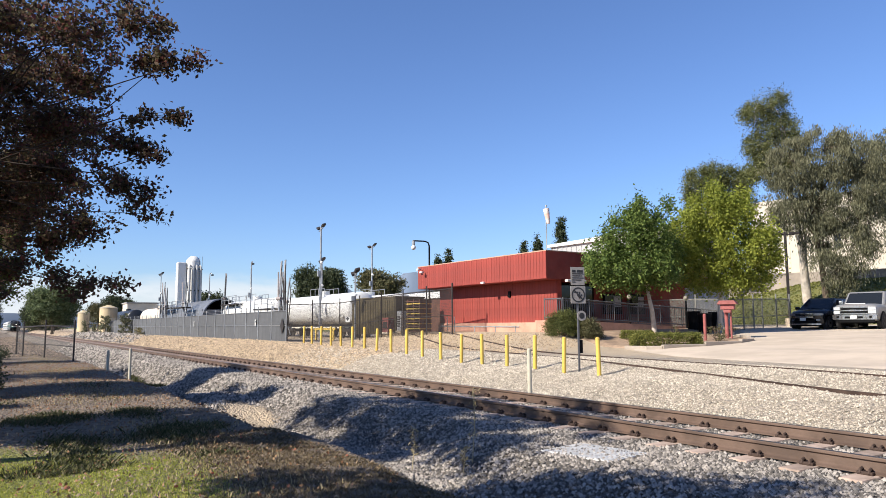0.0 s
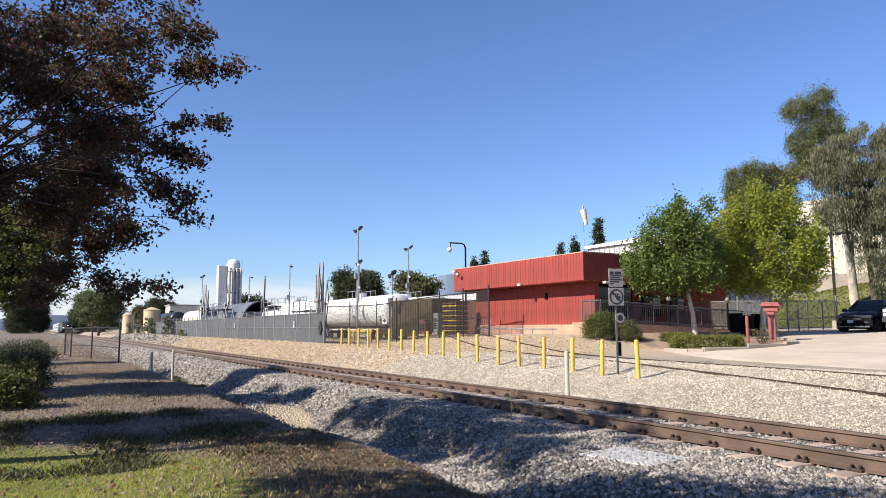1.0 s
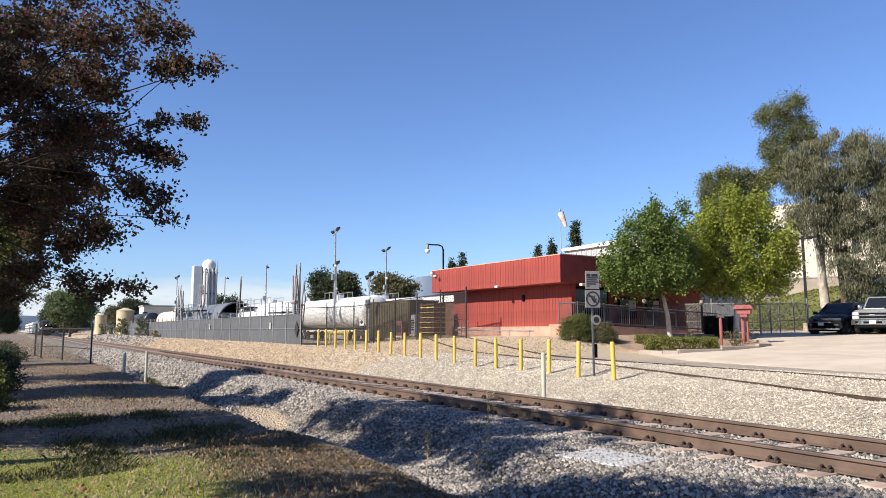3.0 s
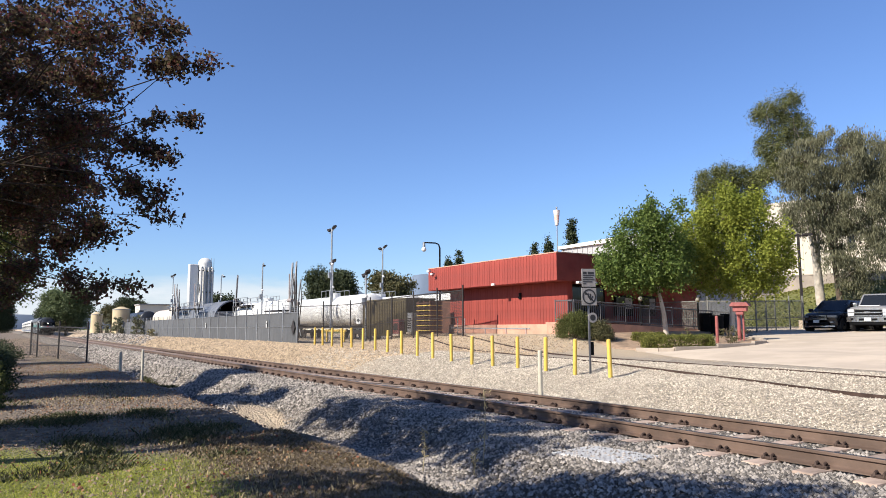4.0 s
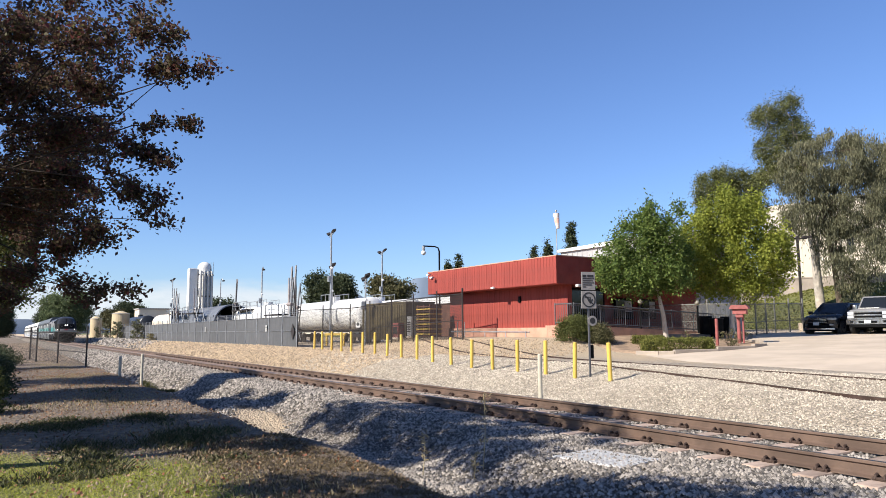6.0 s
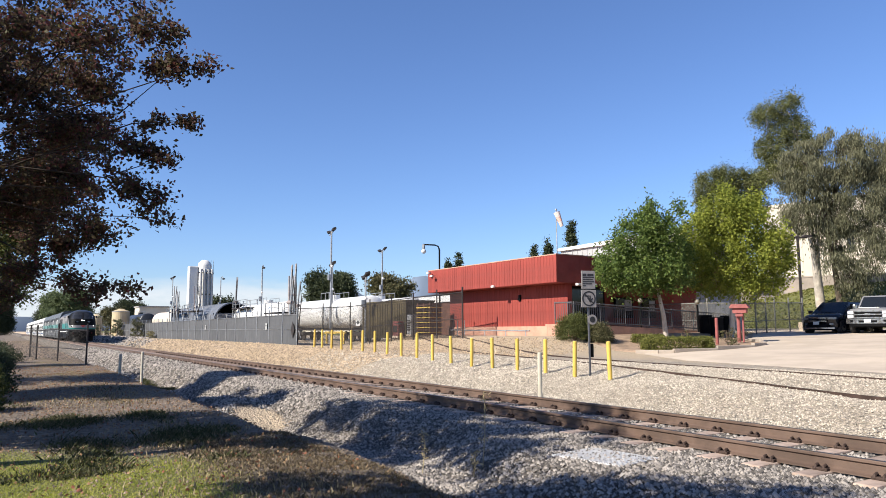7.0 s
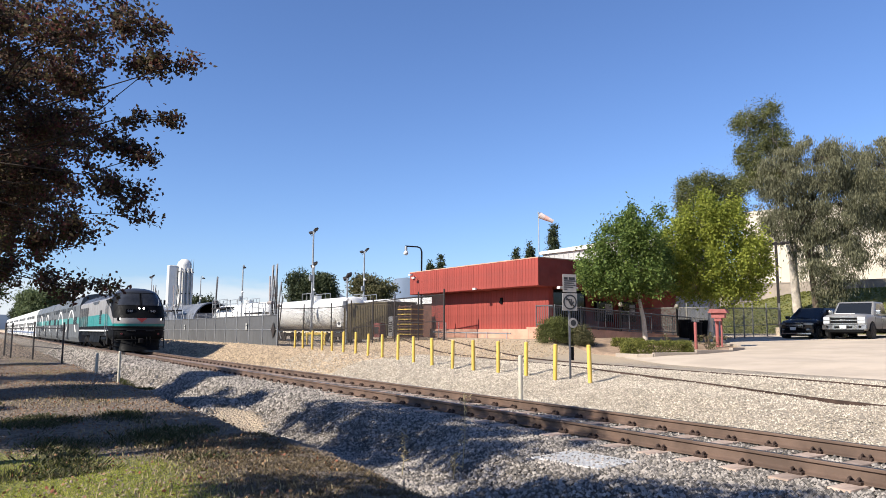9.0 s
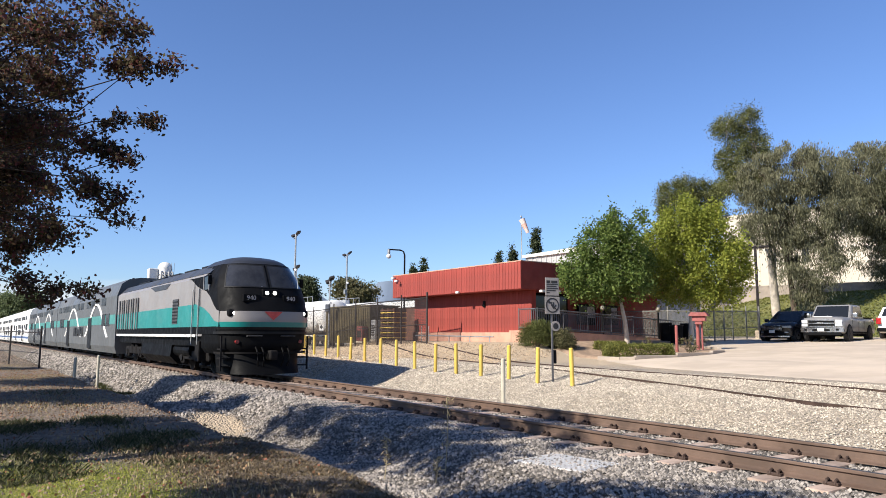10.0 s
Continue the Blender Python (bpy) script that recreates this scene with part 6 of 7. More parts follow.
def vehicle(name, label, at, turn, L, W, H, paint, kind):
    """x is forward from the nose; a lofted shell, a tapering glasshouse and trim wrapped round the front."""
    root = empty(name, (at[0], at[1], float(height(at[0], at[1])) + 0.02), turn, label, "car", "parked vehicles")
    w, truck = W / 2, kind == "pickup"
    bow = 0.12 if truck else 0.3
    bm, rings = bmesh.new(), []
    for s, wf, top, low in BODY[kind]:
        h = top - low
        half = [(0.0, top + 0.025), (0.55, top + 0.02), (0.84, top - 0.015), (0.95, top - 0.07), (0.995, top - 0.2), (1.0, low + 0.5 * h), (0.985, low + 0.15 * h), (0.9, low)]
        ring = []
        for u, z in half + [(-u, z) for u, z in half[:0:-1]]:
            x = -s * L
            x -= bow * abs(u) ** 2.6 * max(0.0, 1 + x / 0.9)
            x += 0.12 * abs(u) ** 3 * max(0.0, 1 - (x + L) / 0.8)
            ring.append(bm.verts.new((x, u * wf * w, z)))
        rings.append(ring)
    k = len(rings[0])
    for a, b in zip(rings, rings[1:]):
        for i in range(k):
            bm.faces.new((a[i], a[(i + 1) % k], b[(i + 1) % k], b[i]))
    bm.faces.new(rings[0]), bm.faces.new(rings[-1])
    bmesh.ops.recalc_face_normals(bm, faces=bm.faces)
    part("body", bm, paint, root, smooth=True)
    (b0, b1), (r0, r1), tuck = CABIN[kind]
    belt = 1.22 if truck else 1.04
    base = [Vector((-x * L, y, belt)) for x, y in ((b0, -w + 0.06), (b0, w - 0.06), (b1, w - 0.06), (b1, -w + 0.06))]
    crest = [Vector((-x * L, y, H)) for x, y in ((r0, -w + tuck), (r0, w - tuck), (r1, w - tuck), (r1, -w + tuck))]
    bm = bmesh.new()
    lo, hi = [bm.verts.new(p) for p in base], [bm.verts.new(p) for p in crest]
    for i in range(4):
        bm.faces.new((lo[i], lo[(i + 1) % 4], hi[(i + 1) % 4], hi[i]))
    bm.faces.new(hi)
    bmesh.ops.recalc_face_normals(bm, faces=bm.faces)
    bmesh.ops.bevel(bm, geom=[e for e in bm.edges if not e.is_boundary], offset=0.09, segments=4, affect="EDGES", profile=0.5)
    part("cabin", bm, paint, root, smooth=True)

    def pane(name, i, u0, u1, v0, v1):
        """One window in side i of the cabin, a few millimetres proud of it."""
        a, b, c, d = base[i], base[(i + 1) % 4], crest[(i + 1) % 4], crest[i]
        out = (b - a).cross(d - a).normalized()
        mid = sum(base, Vector()) / 4
        out = out if (a - mid).dot(out) > 0 else -out
        g = bmesh.new()
        q = []
        for u, v in ((u0, v0), (u1, v0), (u1, v1), (u0, v1)):
            q.append(a.lerp(b, u).lerp(d.lerp(c, u), v))
        lo, hi = [g.verts.new(p - out * 0.02) for p in q], [g.verts.new(p + out * 0.006) for p in q]
        for k in range(4):
            g.faces.new((lo[k], lo[(k + 1) % 4], hi[(k + 1) % 4], hi[k]))
        g.faces.new(hi), g.faces.new(lo[::-1])
        bmesh.ops.recalc_face_normals(g, faces=g.faces)
        part(name, g, "glass", root, "dark window glass")
    pane("windscreen", 0, 0.06, 0.94, 0.08, 0.9)
    pane("rear_window", 2, 0.1, 0.9, 0.2, 0.86)
    for i, cuts in ((1, ((0.14, 0.42), (0.45, 0.68), (0.72, 0.9)) if not truck else ((0.16, 0.54), (0.58, 0.92))), (3, ((0.1, 0.28), (0.32, 0.55), (0.58, 0.86)) if not truck else ((0.08, 0.42), (0.46, 0.84)))):
        for u0, u1 in cuts:
            pane("side_window", i, u0, u1, 0.14, 0.84)

    def wrap(name, z0, z1, u0, u1, material, out=0.012, label="", tip=0.0):
        """A band of trim that follows the rounded front."""
        g, grid = bmesh.new(), []
        for z in (z0, z1):
            line = []
            for k in range(9):
                u = u0 + (u1 - u0) * k / 8
                x = tip - bow * abs(u) ** 2.6
                line.append([g.verts.new((x + out, u * w * 0.95, z)), g.verts.new((x - 0.1, u * w * 0.95, z))])
            grid.append(line)
        for k in range(8):
            a, b, c, d = grid[0][k], grid[0][k + 1], grid[1][k + 1], grid[1][k]
            g.faces.new((a[0], b[0], c[0], d[0]))
            g.faces.new((d[0], c[0], c[1], d[1])), g.faces.new((a[1], b[1], b[0], a[0]))
        for k in (0, 8):
            g.faces.new((grid[0][k][0], grid[1][k][0], grid[1][k][1], grid[0][k][1]))
        bmesh.ops.recalc_face_normals(g, faces=g.faces)
        part(name, g, material, root, label)
    if truck:
        wrap("grille", 0.78, 1.1, -0.62, 0.62, "black", 0.015)
        for z in (0.76, 0.92, 1.08):
            wrap("grille_bar", z, z + 0.06, -0.64, 0.64, "chrome", 0.035, "bright chrome bar")
        part("badge", box((0.03, 0.26, 0.08), (0.05, 0, 0.91), 0.01), "chrome", root)
        for s in (-1, 1):
            a, b = sorted((0.66 * s, 0.98 * s))
            wrap("headlight", 0.98, 1.12, a, b, "headlight", 0.02)
            wrap("turn_lamp", 0.8, 0.94, a, b, "headlight", 0.02)
            wrap("fog_lamp", 0.58, 0.68, 0.7 * s, 0.82 * s, "black", 0.075)
        wrap("bumper", 0.5, 0.74, -1.03, 1.03, "chrome", 0.06, "chrome front bumper")
        wrap("bumper_slot", 0.56, 0.66, -0.42, 0.42, "black", 0.066)
        wrap("valance", 0.36, 0.5, -0.9, 0.9, "black", 0.02)
        plate_z = 0.55
        part("hood_bulge", box((1.0, 0.95, 0.05), (-0.75, 0, 1.265), 0.022), paint, root)
        part("bed_floor", box((L * 0.3, W - 0.3, 0.05), (-L * 0.83, 0, 1.262)), "black", root)
        part("tailgate", box((0.08, W - 0.14, 0.62), (-L - 0.01, 0, 0.64), 0.02), paint, root)
    else:
        wrap("grille", 0.6, 0.84, -0.52, 0.52, "black", 0.012)
        for z in (0.62, 0.69, 0.76, 0.83):
            wrap("grille_bar", z, z + 0.025, -0.54, 0.54, "chrome", 0.024, "bright chrome bar")
        for s in (-1, 1):
            a, b = sorted((0.56 * s, 0.98 * s))
            wrap("headlight", 0.74, 0.85, a, b, "dim_lens", 0.012)
            wrap("fog_lamp", 0.46, 0.54, 0.68 * s, 0.84 * s, "dim_lens", 0.02)
        wrap("lower_grille", 0.34, 0.5, -0.62, 0.62, "black", 0.012)
        wrap("skid_plate", 0.25, 0.32, -0.9, 0.9, "chrome", 0.02, "silver lower lip")
        plate_z = 0.47
    part("number_plate", box((0.02, 0.3, 0.15), (0.08, 0, plate_z)), "plate", root)
    for s in (-1, 1):
        part("wiper", rod((-b0 * L + 0.03, s * 0.1 + 0.3, belt + 0.05), (-b0 * L - 0.12, s * 0.1 - 0.25, belt + 0.12), 0.01, n=5), "black", root)
        part("mirror", box((0.14, 0.22, 0.18 if not truck else 0.26), (-b0 * L - 0.3, s * (w + 0.08), belt + 0.02), 0.04), paint if not truck else "chrome", root)
        for x in (0.52, 0.68) if not truck else (0.46, 0.62):
            part("door_handle", box((0.2, 0.03, 0.04), (-L * x, s * (w - 0.005), belt - 0.18)), paint, root)
        for x in (0.28, 0.47, 0.66) if not truck else (0.27, 0.45, 0.64):
            part("door_seam", box((0.014, 0.012, 0.62), (-L * x, s * (w - 0.004), belt - 0.72)), "black", root)
        part("sill", box((L * 0.5, 0.04, 0.1), (-L * 0.48, s * (w - 0.02), BODY[kind][5][3] + 0.02)), "black", root)
        part("tail_light", box((0.1, 0.22, 0.34), (-L + 0.02, s * (w - 0.16), belt - 0.3), 0.03), "tail_red", root)
        r = 0.42 if truck else 0.35
        for x in (-L * 0.175, -L * 0.79):
            arch = [(x + (r + 0.08) * math.cos(math.pi * k / 14), r + (r + 0.08) * math.sin(math.pi * k / 14)) for k in range(15)]
            part("wheel_arch", extrude(arch, 0.016 * s, "y", s * (w - 0.012)), "black", root)
            wheel(root, x, s * (w - 0.09), r)
    if not truck:
        part("rear_plate", box((0.02, 0.32, 0.16), (-L - 0.012, 0, 0.72)), "plate", root)
        for s in (-1, 1):
            part("roof_rail", tube([(-L * 0.42, s * (w - 0.27), H - 0.02), (-L * 0.5, s * (w - 0.26), H + 0.045), (-L * 0.78, s * (w - 0.26), H + 0.045), (-L * 0.86, s * (w - 0.27), H - 0.02)], [0.018] * 4, 6), "black", root)
    part("rear_bumper", box((0.2, W - 0.16, 0.2), (-L, 0, 0.46 if truck else 0.36), 0.05), "chrome" if truck else "black", root)
    part("underbody", box((L - 0.9, W - 0.5, 0.22), (-L / 2, 0, 0.3 if truck else 0.16)), "black", root)
    return root


M["chrome"] = worn("bright_chrome", (0.55, 0.55, 0.56), 0.18, 0.9, 0.06, 3)
M["dim_lens"] = worn("smoky_headlight", (0.28, 0.29, 0.30), 0.15, 0.3, 0.1)
M["headlight"] = worn("clear_headlight", (0.7, 0.72, 0.74), 0.15, 0.2, 0.05)
M["tail_red"] = worn("red_tail_lens", (0.35, 0.01, 0.012), 0.2)
M["truck_silver"] = worn("silver_truck_paint", (0.30, 0.29, 0.28), 0.35, 0.3, 0.05, 0.8)
M["suv_black"] = worn("black_car_paint", (0.014, 0.016, 0.02), 0.22, 0.1, 0.1, 0.8)
vehicle("pickup_truck", "silver four-door pickup truck parked nose out", (-18.42, 36.2), -80, 5.8, 2.05, 1.95, "truck_silver", "pickup")
vehicle("suv", "black compact sport utility car parked nose out", (-20.95, 36.1), -88, 4.55, 1.86, 1.68, "suv_black", "suv")
vehicle("hatchback", "white estate car parked beside the pickup", (-16.85, 43.8), 98, 4.6, 1.86, 1.64, "white", "suv")


# ---- behind the car park ----
def backdrop_right():
    root = empty("warehouse", (-36.5, 99, 3.5), 14, "large cream tilt-up concrete warehouse", "warehouse")
    part("wall", box((90, 0.4, 15.0), (20, 0, 0)), "tilt_up", root)
    part("side_wall", box((0.4, 40, 15.0), (-25, 20, 0)), "cream", root)
    part("parapet", box((90.4, 0.6, 0.5), (20, -0.02, 15.0)), "tilt_up", root)
    part("roof", box((90, 40, 0.3), (20, 20.2, 14.4)), "roof", root)
    for k in range(9):
        part("joint", box((0.06, 0.03, 14.8), (-20 + 9 * k, -0.21, 0)), "concrete", root)
    for k in range(6):
        part("window", box((0.9, 0.06, 2.4), (-14 + 11 * k, -0.22, 8.0)), "glass", root)
    for k in range(5):
        part("downpipe", rod((-18 + 14 * k, -0.35, 0), (-18 + 14 * k, -0.35, 14.6), 0.12, n=8), "dark_steel", root)
    root = tagged(new("block_wall"), "long grey concrete block retaining wall", "wall", kind="structure")
    root.matrix_basis = pose(-34, 71.5, 3.35, 0, 0, 17)
    part("wall", box((90, 0.3, 3.2), (0, 0, 0)), "block", root)
    part("coping", box((90, 0.4, 0.12), (0, 0, 3.2)), "block", root)
    for k in range(9):
        part("pilaster", box((0.45, 0.5, 3.25), (-40 + 9.8 * k, -0.1, 0)), "block", root)
    root = empty("car_park_light", (-23.75, 39.5, float(height(-23.75, 39.5))), 55, "tall brown car park light with two flat heads", "light pole")
    part("pole", box((0.12, 0.12, 5.6), (0, 0, 0)), "dark_steel", root)
    part("arm", box((1.1, 0.08, 0.08), (0, 0, 5.42)), "dark_steel", root)
    for x in (-0.5, 0.55):
        part("lamp_head", box((0.5, 0.32, 0.12), (x, 0, 5.48), 0.03), "dark_steel", root)
    part("base", rod((0, 0, 0), (0, 0, 0.5), 0.25, n=14), "concrete", root)
    # grass on the slope, as tufts
    n = 30000
    x, y = RNG.uniform(-60, 2, n), RNG.uniform(51, 71, n)
    z = height(x, y)
    h = RNG.uniform(0.05, 0.16, n)
    a = RNG.uniform(0, math.tau, n)
    v = np.stack([np.stack([x - 0.12 * np.cos(a), y - 0.12 * np.sin(a), z - 0.02], 1), np.stack([x + 0.12 * np.cos(a), y + 0.12 * np.sin(a), z - 0.02], 1), np.stack([x + RNG.normal(0, 0.1, n), y + RNG.normal(0, 0.1, n), z + h], 1)], 1).reshape(-1, 3)
    tagged(raw("slope_grass", v, np.arange(3 * n).reshape(-1, 3), "slope_grass"), "green and dry grass on the slope", "grass", kind="stuff")


M["tilt_up"] = worn("cream_tilt_up_panels", (0.60, 0.53, 0.43), 0.85, 0, 0.06, 0.25, 30, (0.46, 0.40, 0.32), 0.4)
M["block"] = worn("grey_concrete_block", (0.34, 0.285, 0.235), 0.9, 0, 0.16, 0.6, 9, (0.2, 0.165, 0.135), 0.6)
M["slope_grass"] = leafy("slope_grass_blades", [(0.15, 0.16, 0.04), (0.20, 0.205, 0.052), (0.25, 0.235, 0.075)], 0.3)
backdrop_right()


# ---- distance ----
M["willow_leaf"] = leafy("hazy_willow_leaves", [(0.09, 0.12, 0.05), (0.15, 0.19, 0.085), (0.22, 0.26, 0.13)], 0.35)
M["dry_clump"] = leafy("dry_clump_leaves", [(0.16, 0.14, 0.06), (0.26, 0.23, 0.11), (0.36, 0.31, 0.17)], 0.2)


def far_things():
    for x, y, h, r, lf, lab, sd in ((-139, 59, 13.8, 5.4, "dark_leaf", "dark round evergreen tree beyond the yard", 31), (-124, 65, 13.0, 4.3, "olive_leaf", "broad olive-brown tree beyond the yard", 32), (-190, 12.5, 9.6, 5.0, "willow_leaf", "drooping willow-like tree by the railway", 33), (-215, 14.5, 6.0, 2.6, "olive_leaf", "olive tree by the railway", 34), (-260, 36, 10, 6, "dark_leaf", "dark tree far down the railway", 35), (-300, 16, 9, 7, "dark_leaf", "dark tree far down the railway", 36), (-320, -4, 10, 8, "dark_leaf", "dark tree far down the railway", 37), (-230, 27, 8, 3.4, "olive_leaf", "thin olive distant tree", 38), (-165, 43, 9.5, 3.4, "dark_leaf", "dark tree behind the loading racks", 39), (-150, 80, 9.5, 3, "olive_leaf", "olive tree beyond the yard", 40)):
        tree("distant_tree", lab, (x, y, 0.4), h * 0.4, 0.3, blob(0, 0, h * 0.56, r, 30, 1.0, sd), 9, 20, 1.0, 0.42, lf, shape="kite", group="trees in the distance")
    for x, y, h in ((-81, 74, 17.2), (-92.5, 76.0, 14.8), (-90.9, 77.6, 15.8), (-100.8, 64, 13.0), (-100.1, 65.6, 13.4)):
        lobes = [(0, 0, h * t, h * 0.135 * (1.15 - t), h * 0.135 * (1.15 - t), h * 0.11) for t in (0.25, 0.4, 0.55, 0.68, 0.8, 0.9)]
        tree("cypress_tree", "narrow dark cypress beyond the red building", (x, y, 1.0), h * 0.5, 0.2, lobes, 44, 30, 0.5, 0.28, "dark_leaf", shape="kite", group="cypress trees in the distance")
    for x, y, w, d, h, turn in ((-290, 46, 26, 14, 8, 4), (-240, 40, 9, 9, 8.5, 0), (-420, 140, 60, 30, 7, 8), (-260, 120, 50, 25, 6, 0)):
        root = empty("distant_warehouse", (x, y, 0.3), turn, "pale flat-roofed building far beyond the yard", "warehouse", "buildings in the distance")
        part("wall", box((w, d, h), (0, 0, 0)), "cream", root)
        part("roof", box((w + 0.6, d + 0.6, 0.4), (0, 0, h)), "roof", root)
        for k in range(4):
            part("window", box((0.1, d * 0.12, 1.2), (w / 2 + 0.02, -d * 0.36 + d * 0.24 * k, h * 0.5)), "glass", root)
    shrub("fence_shrub", "tall straggly grey-green shrub at the end of the fence", -108, 16.1, 1.3, 0.8, 3.3, "euc_leaf", 1400, 0.2)
    shrub("fence_shrub", "straggly shrub beside the tracks", -128, 16.0, 2.0, 0.9, 3.2, "euc_leaf", 1500, 0.24)
    shrub("fence_shrub", "thin tall shrub beside the tracks", -140, 15.0, 1.2, 1.2, 4.4, "euc_leaf", 900, 0.25)
    shrub("fence_shrub", "dry grass clump at the foot of the fence", -98, 16.2, 0.8, 0.6, 1.0, "dry_clump", 900, 0.1)
    # hills
    xs = np.linspace(-1.25, 0.9, 120)
    v, top = [], []
    for a in xs:
        d = 4200
        h = 70 + 240 * math.exp(-((a + 0.06) / 0.045) ** 2) + 175 * math.exp(-((a + 0.17) / 0.05) ** 2) + 150 * math.exp(-((a - 0.1) / 0.1) ** 2) + 14 * math.sin(a * 61) + 9 * math.sin(a * 143 + 1)
        x, y = d * math.sin(a - 0.98), d * math.cos(a - 0.98)
        v.append((x, y, -50)), v.append((x, y, h)), v.append((x * 1.15, y * 1.15, h * 1.05))
    f = []
    for i in range(len(xs) - 1):
        for k in (0, 1):
            f.append((3 * i + k, 3 * i + 3 + k, 3 * i + 4 + k, 3 * i + 1 + k))
    tagged(raw("hills", v, f, "mountain", smooth=True), "hills on the horizon, blue with painted haze", "hills", kind="structure")


far_things()


def cloud_bank():
    """A thin bank of cloud low over the far end of the railway."""
    n = Nodes("thin_white_cloud", 1.0)
    at = n.where()
    xyz = n.add("SeparateXYZ", Vector=at)
    puff = n.add("TexNoise", Vector=n.add("Mapping", Vector=at, Scale=(1.0, 1.0, 3.2)).outputs[0], Scale=0.0022, Detail=6.0, Roughness=0.6).outputs["Fac"]
    rise = n.math("ADD", xyz.outputs[2], n.math("MULTIPLY", n.math("SUBTRACT", puff, 0.5), 260.0))
    fac = n.math("MULTIPLY", n.ramp(rise, 220.0, 345.0, 0.85, 0.0), n.ramp(xyz.outputs[1], 1500.0, 2300.0, 1.0, 0.0))
    fac = n.math("MULTIPLY", fac, n.ramp(puff, 0.3, 0.6, 0.6, 1.0))
    shine = n.add("Emission", Color=(0.47, 0.495, 0.525), Strength=1.0)
    clear = n.t.nodes.new("ShaderNodeBsdfTransparent")
    mixer = n.t.nodes.new("ShaderNodeMixShader")
    n.put(fac, mixer.inputs[0])
    n.t.links.new(clear.outputs[0], mixer.inputs[1])
    n.t.links.new(shine.outputs[0], mixer.inputs[2])
    n.t.links.new(mixer.outputs[0], n.t.nodes["Material Output"].inputs["Surface"])
    M["cloud"] = n.m
    v, f = [], []
    for k in range(41):
        a = math.radians(58 + 52 * k / 40)
        for z in (-40, 420):
            v.append((-4600 * math.sin(a), 4600 * math.cos(a), z))
    for k in range(40):
        f.append((2 * k, 2 * k + 2, 2 * k + 3, 2 * k + 1))
    tagged(raw("backdrop", v, f, "cloud", smooth=True), "thin white cloud bank low in the sky", "cloud", kind="structure")


cloud_bank()


M["tank_tan"] = worn("tan_yellow_tank_paint", (0.55, 0.44, 0.27), 0.7, 0, 0.08, 0.5)


def cream_tanks():
    for t in ((-150.0, 19.3, 5.0, 1.6), (-176.0, 17.6, 4.5, 1.2)):
        root = empty("cream_tank", (t[0], t[1], 0.3), 0, "pale cream storage tank beyond the fence", "tank", "cream tanks beyond the fence")
        part("shell", rod((0, 0, 0), (0, 0, t[2]), t[3], n=28), "tank_tan", root, smooth=False)
        part("lid", rod((0, 0, t[2]), (0, 0, t[2] + 0.5), t[3], 0.3, n=28), "tank_tan", root)
        part("rim", rod((0, 0, t[2] - 0.1), (0, 0, t[2]), t[3] + 0.06, n=28), "steel", root)


cream_tanks()


# ---- ground cover ----
def stones(name, label, material, plots):
    """Loose ballast: thousands of angular stones in one mesh."""
    cells = []
    for n, x0, x1, y0, y1, s in plots:
        x, y = RNG.uniform(x0, x1, n), RNG.uniform(y0, y1, n)
        cells.append(np.stack([x, y, height(x, y), s * RNG.uniform(0.5, 1.35, n)], 1))
    p = np.concatenate(cells)
    tie_gap = np.abs(((p[:, 0] - TIE_AT) / TIE_STEP + 0.5) % 1.0 - 0.5) * TIE_STEP
    on_tie = (tie_gap < 0.15) & (np.abs(p[:, 1] - TRACK) < 1.26)
    keep = ~on_tie & (np.abs(p[:, 1] - NEAR_RAIL) > 0.11) & (np.abs(p[:, 1] - NEAR_RAIL - GAUGE) > 0.11)
    keep &= ((p[:, 0] + 16.4) / 1.1) ** 2 + ((p[:, 1] - 5.15) / 0.55) ** 2 > RNG.uniform(0.6, 1.3, len(p))
    keep &= np.abs(np.abs(p[:, 1] - siding(p[:, 0])) - 0.755) > 0.07
    p = p[keep]
    n = len(p)
    base = np.array([(1, 0, 0), (-0.5, 0.87, 0), (-0.5, -0.87, 0), (0.1, 0.1, 0.75), (0.6, 0.7, 0.35), (-0.9, 0.1, 0.4), (0.5, -0.75, 0.35)])
    shape = base[None] * RNG.uniform(0.7, 1.25, (n, 7, 3))
    a = RNG.uniform(0, math.tau, n)
    c, s = np.cos(a)[:, None], np.sin(a)[:, None]
    v = np.stack([shape[:, :, 0] * c - shape[:, :, 1] * s, shape[:, :, 0] * s + shape[:, :, 1] * c, shape[:, :, 2] * 1.75 - 0.12], -1) * p[:, None, 3:4]
    v += p[:, None, :3]
    tri = np.array([(0, 4, 3), (4, 1, 3), (1, 5, 3), (5, 2, 3), (2, 6, 3), (6, 0, 3)])
    f = (np.arange(n)[:, None, None] * 7 + tri[None]).reshape(-1, 3)
    tagged(raw(name, v.reshape(-1, 3), f, material), label, "ballast", kind="stuff")


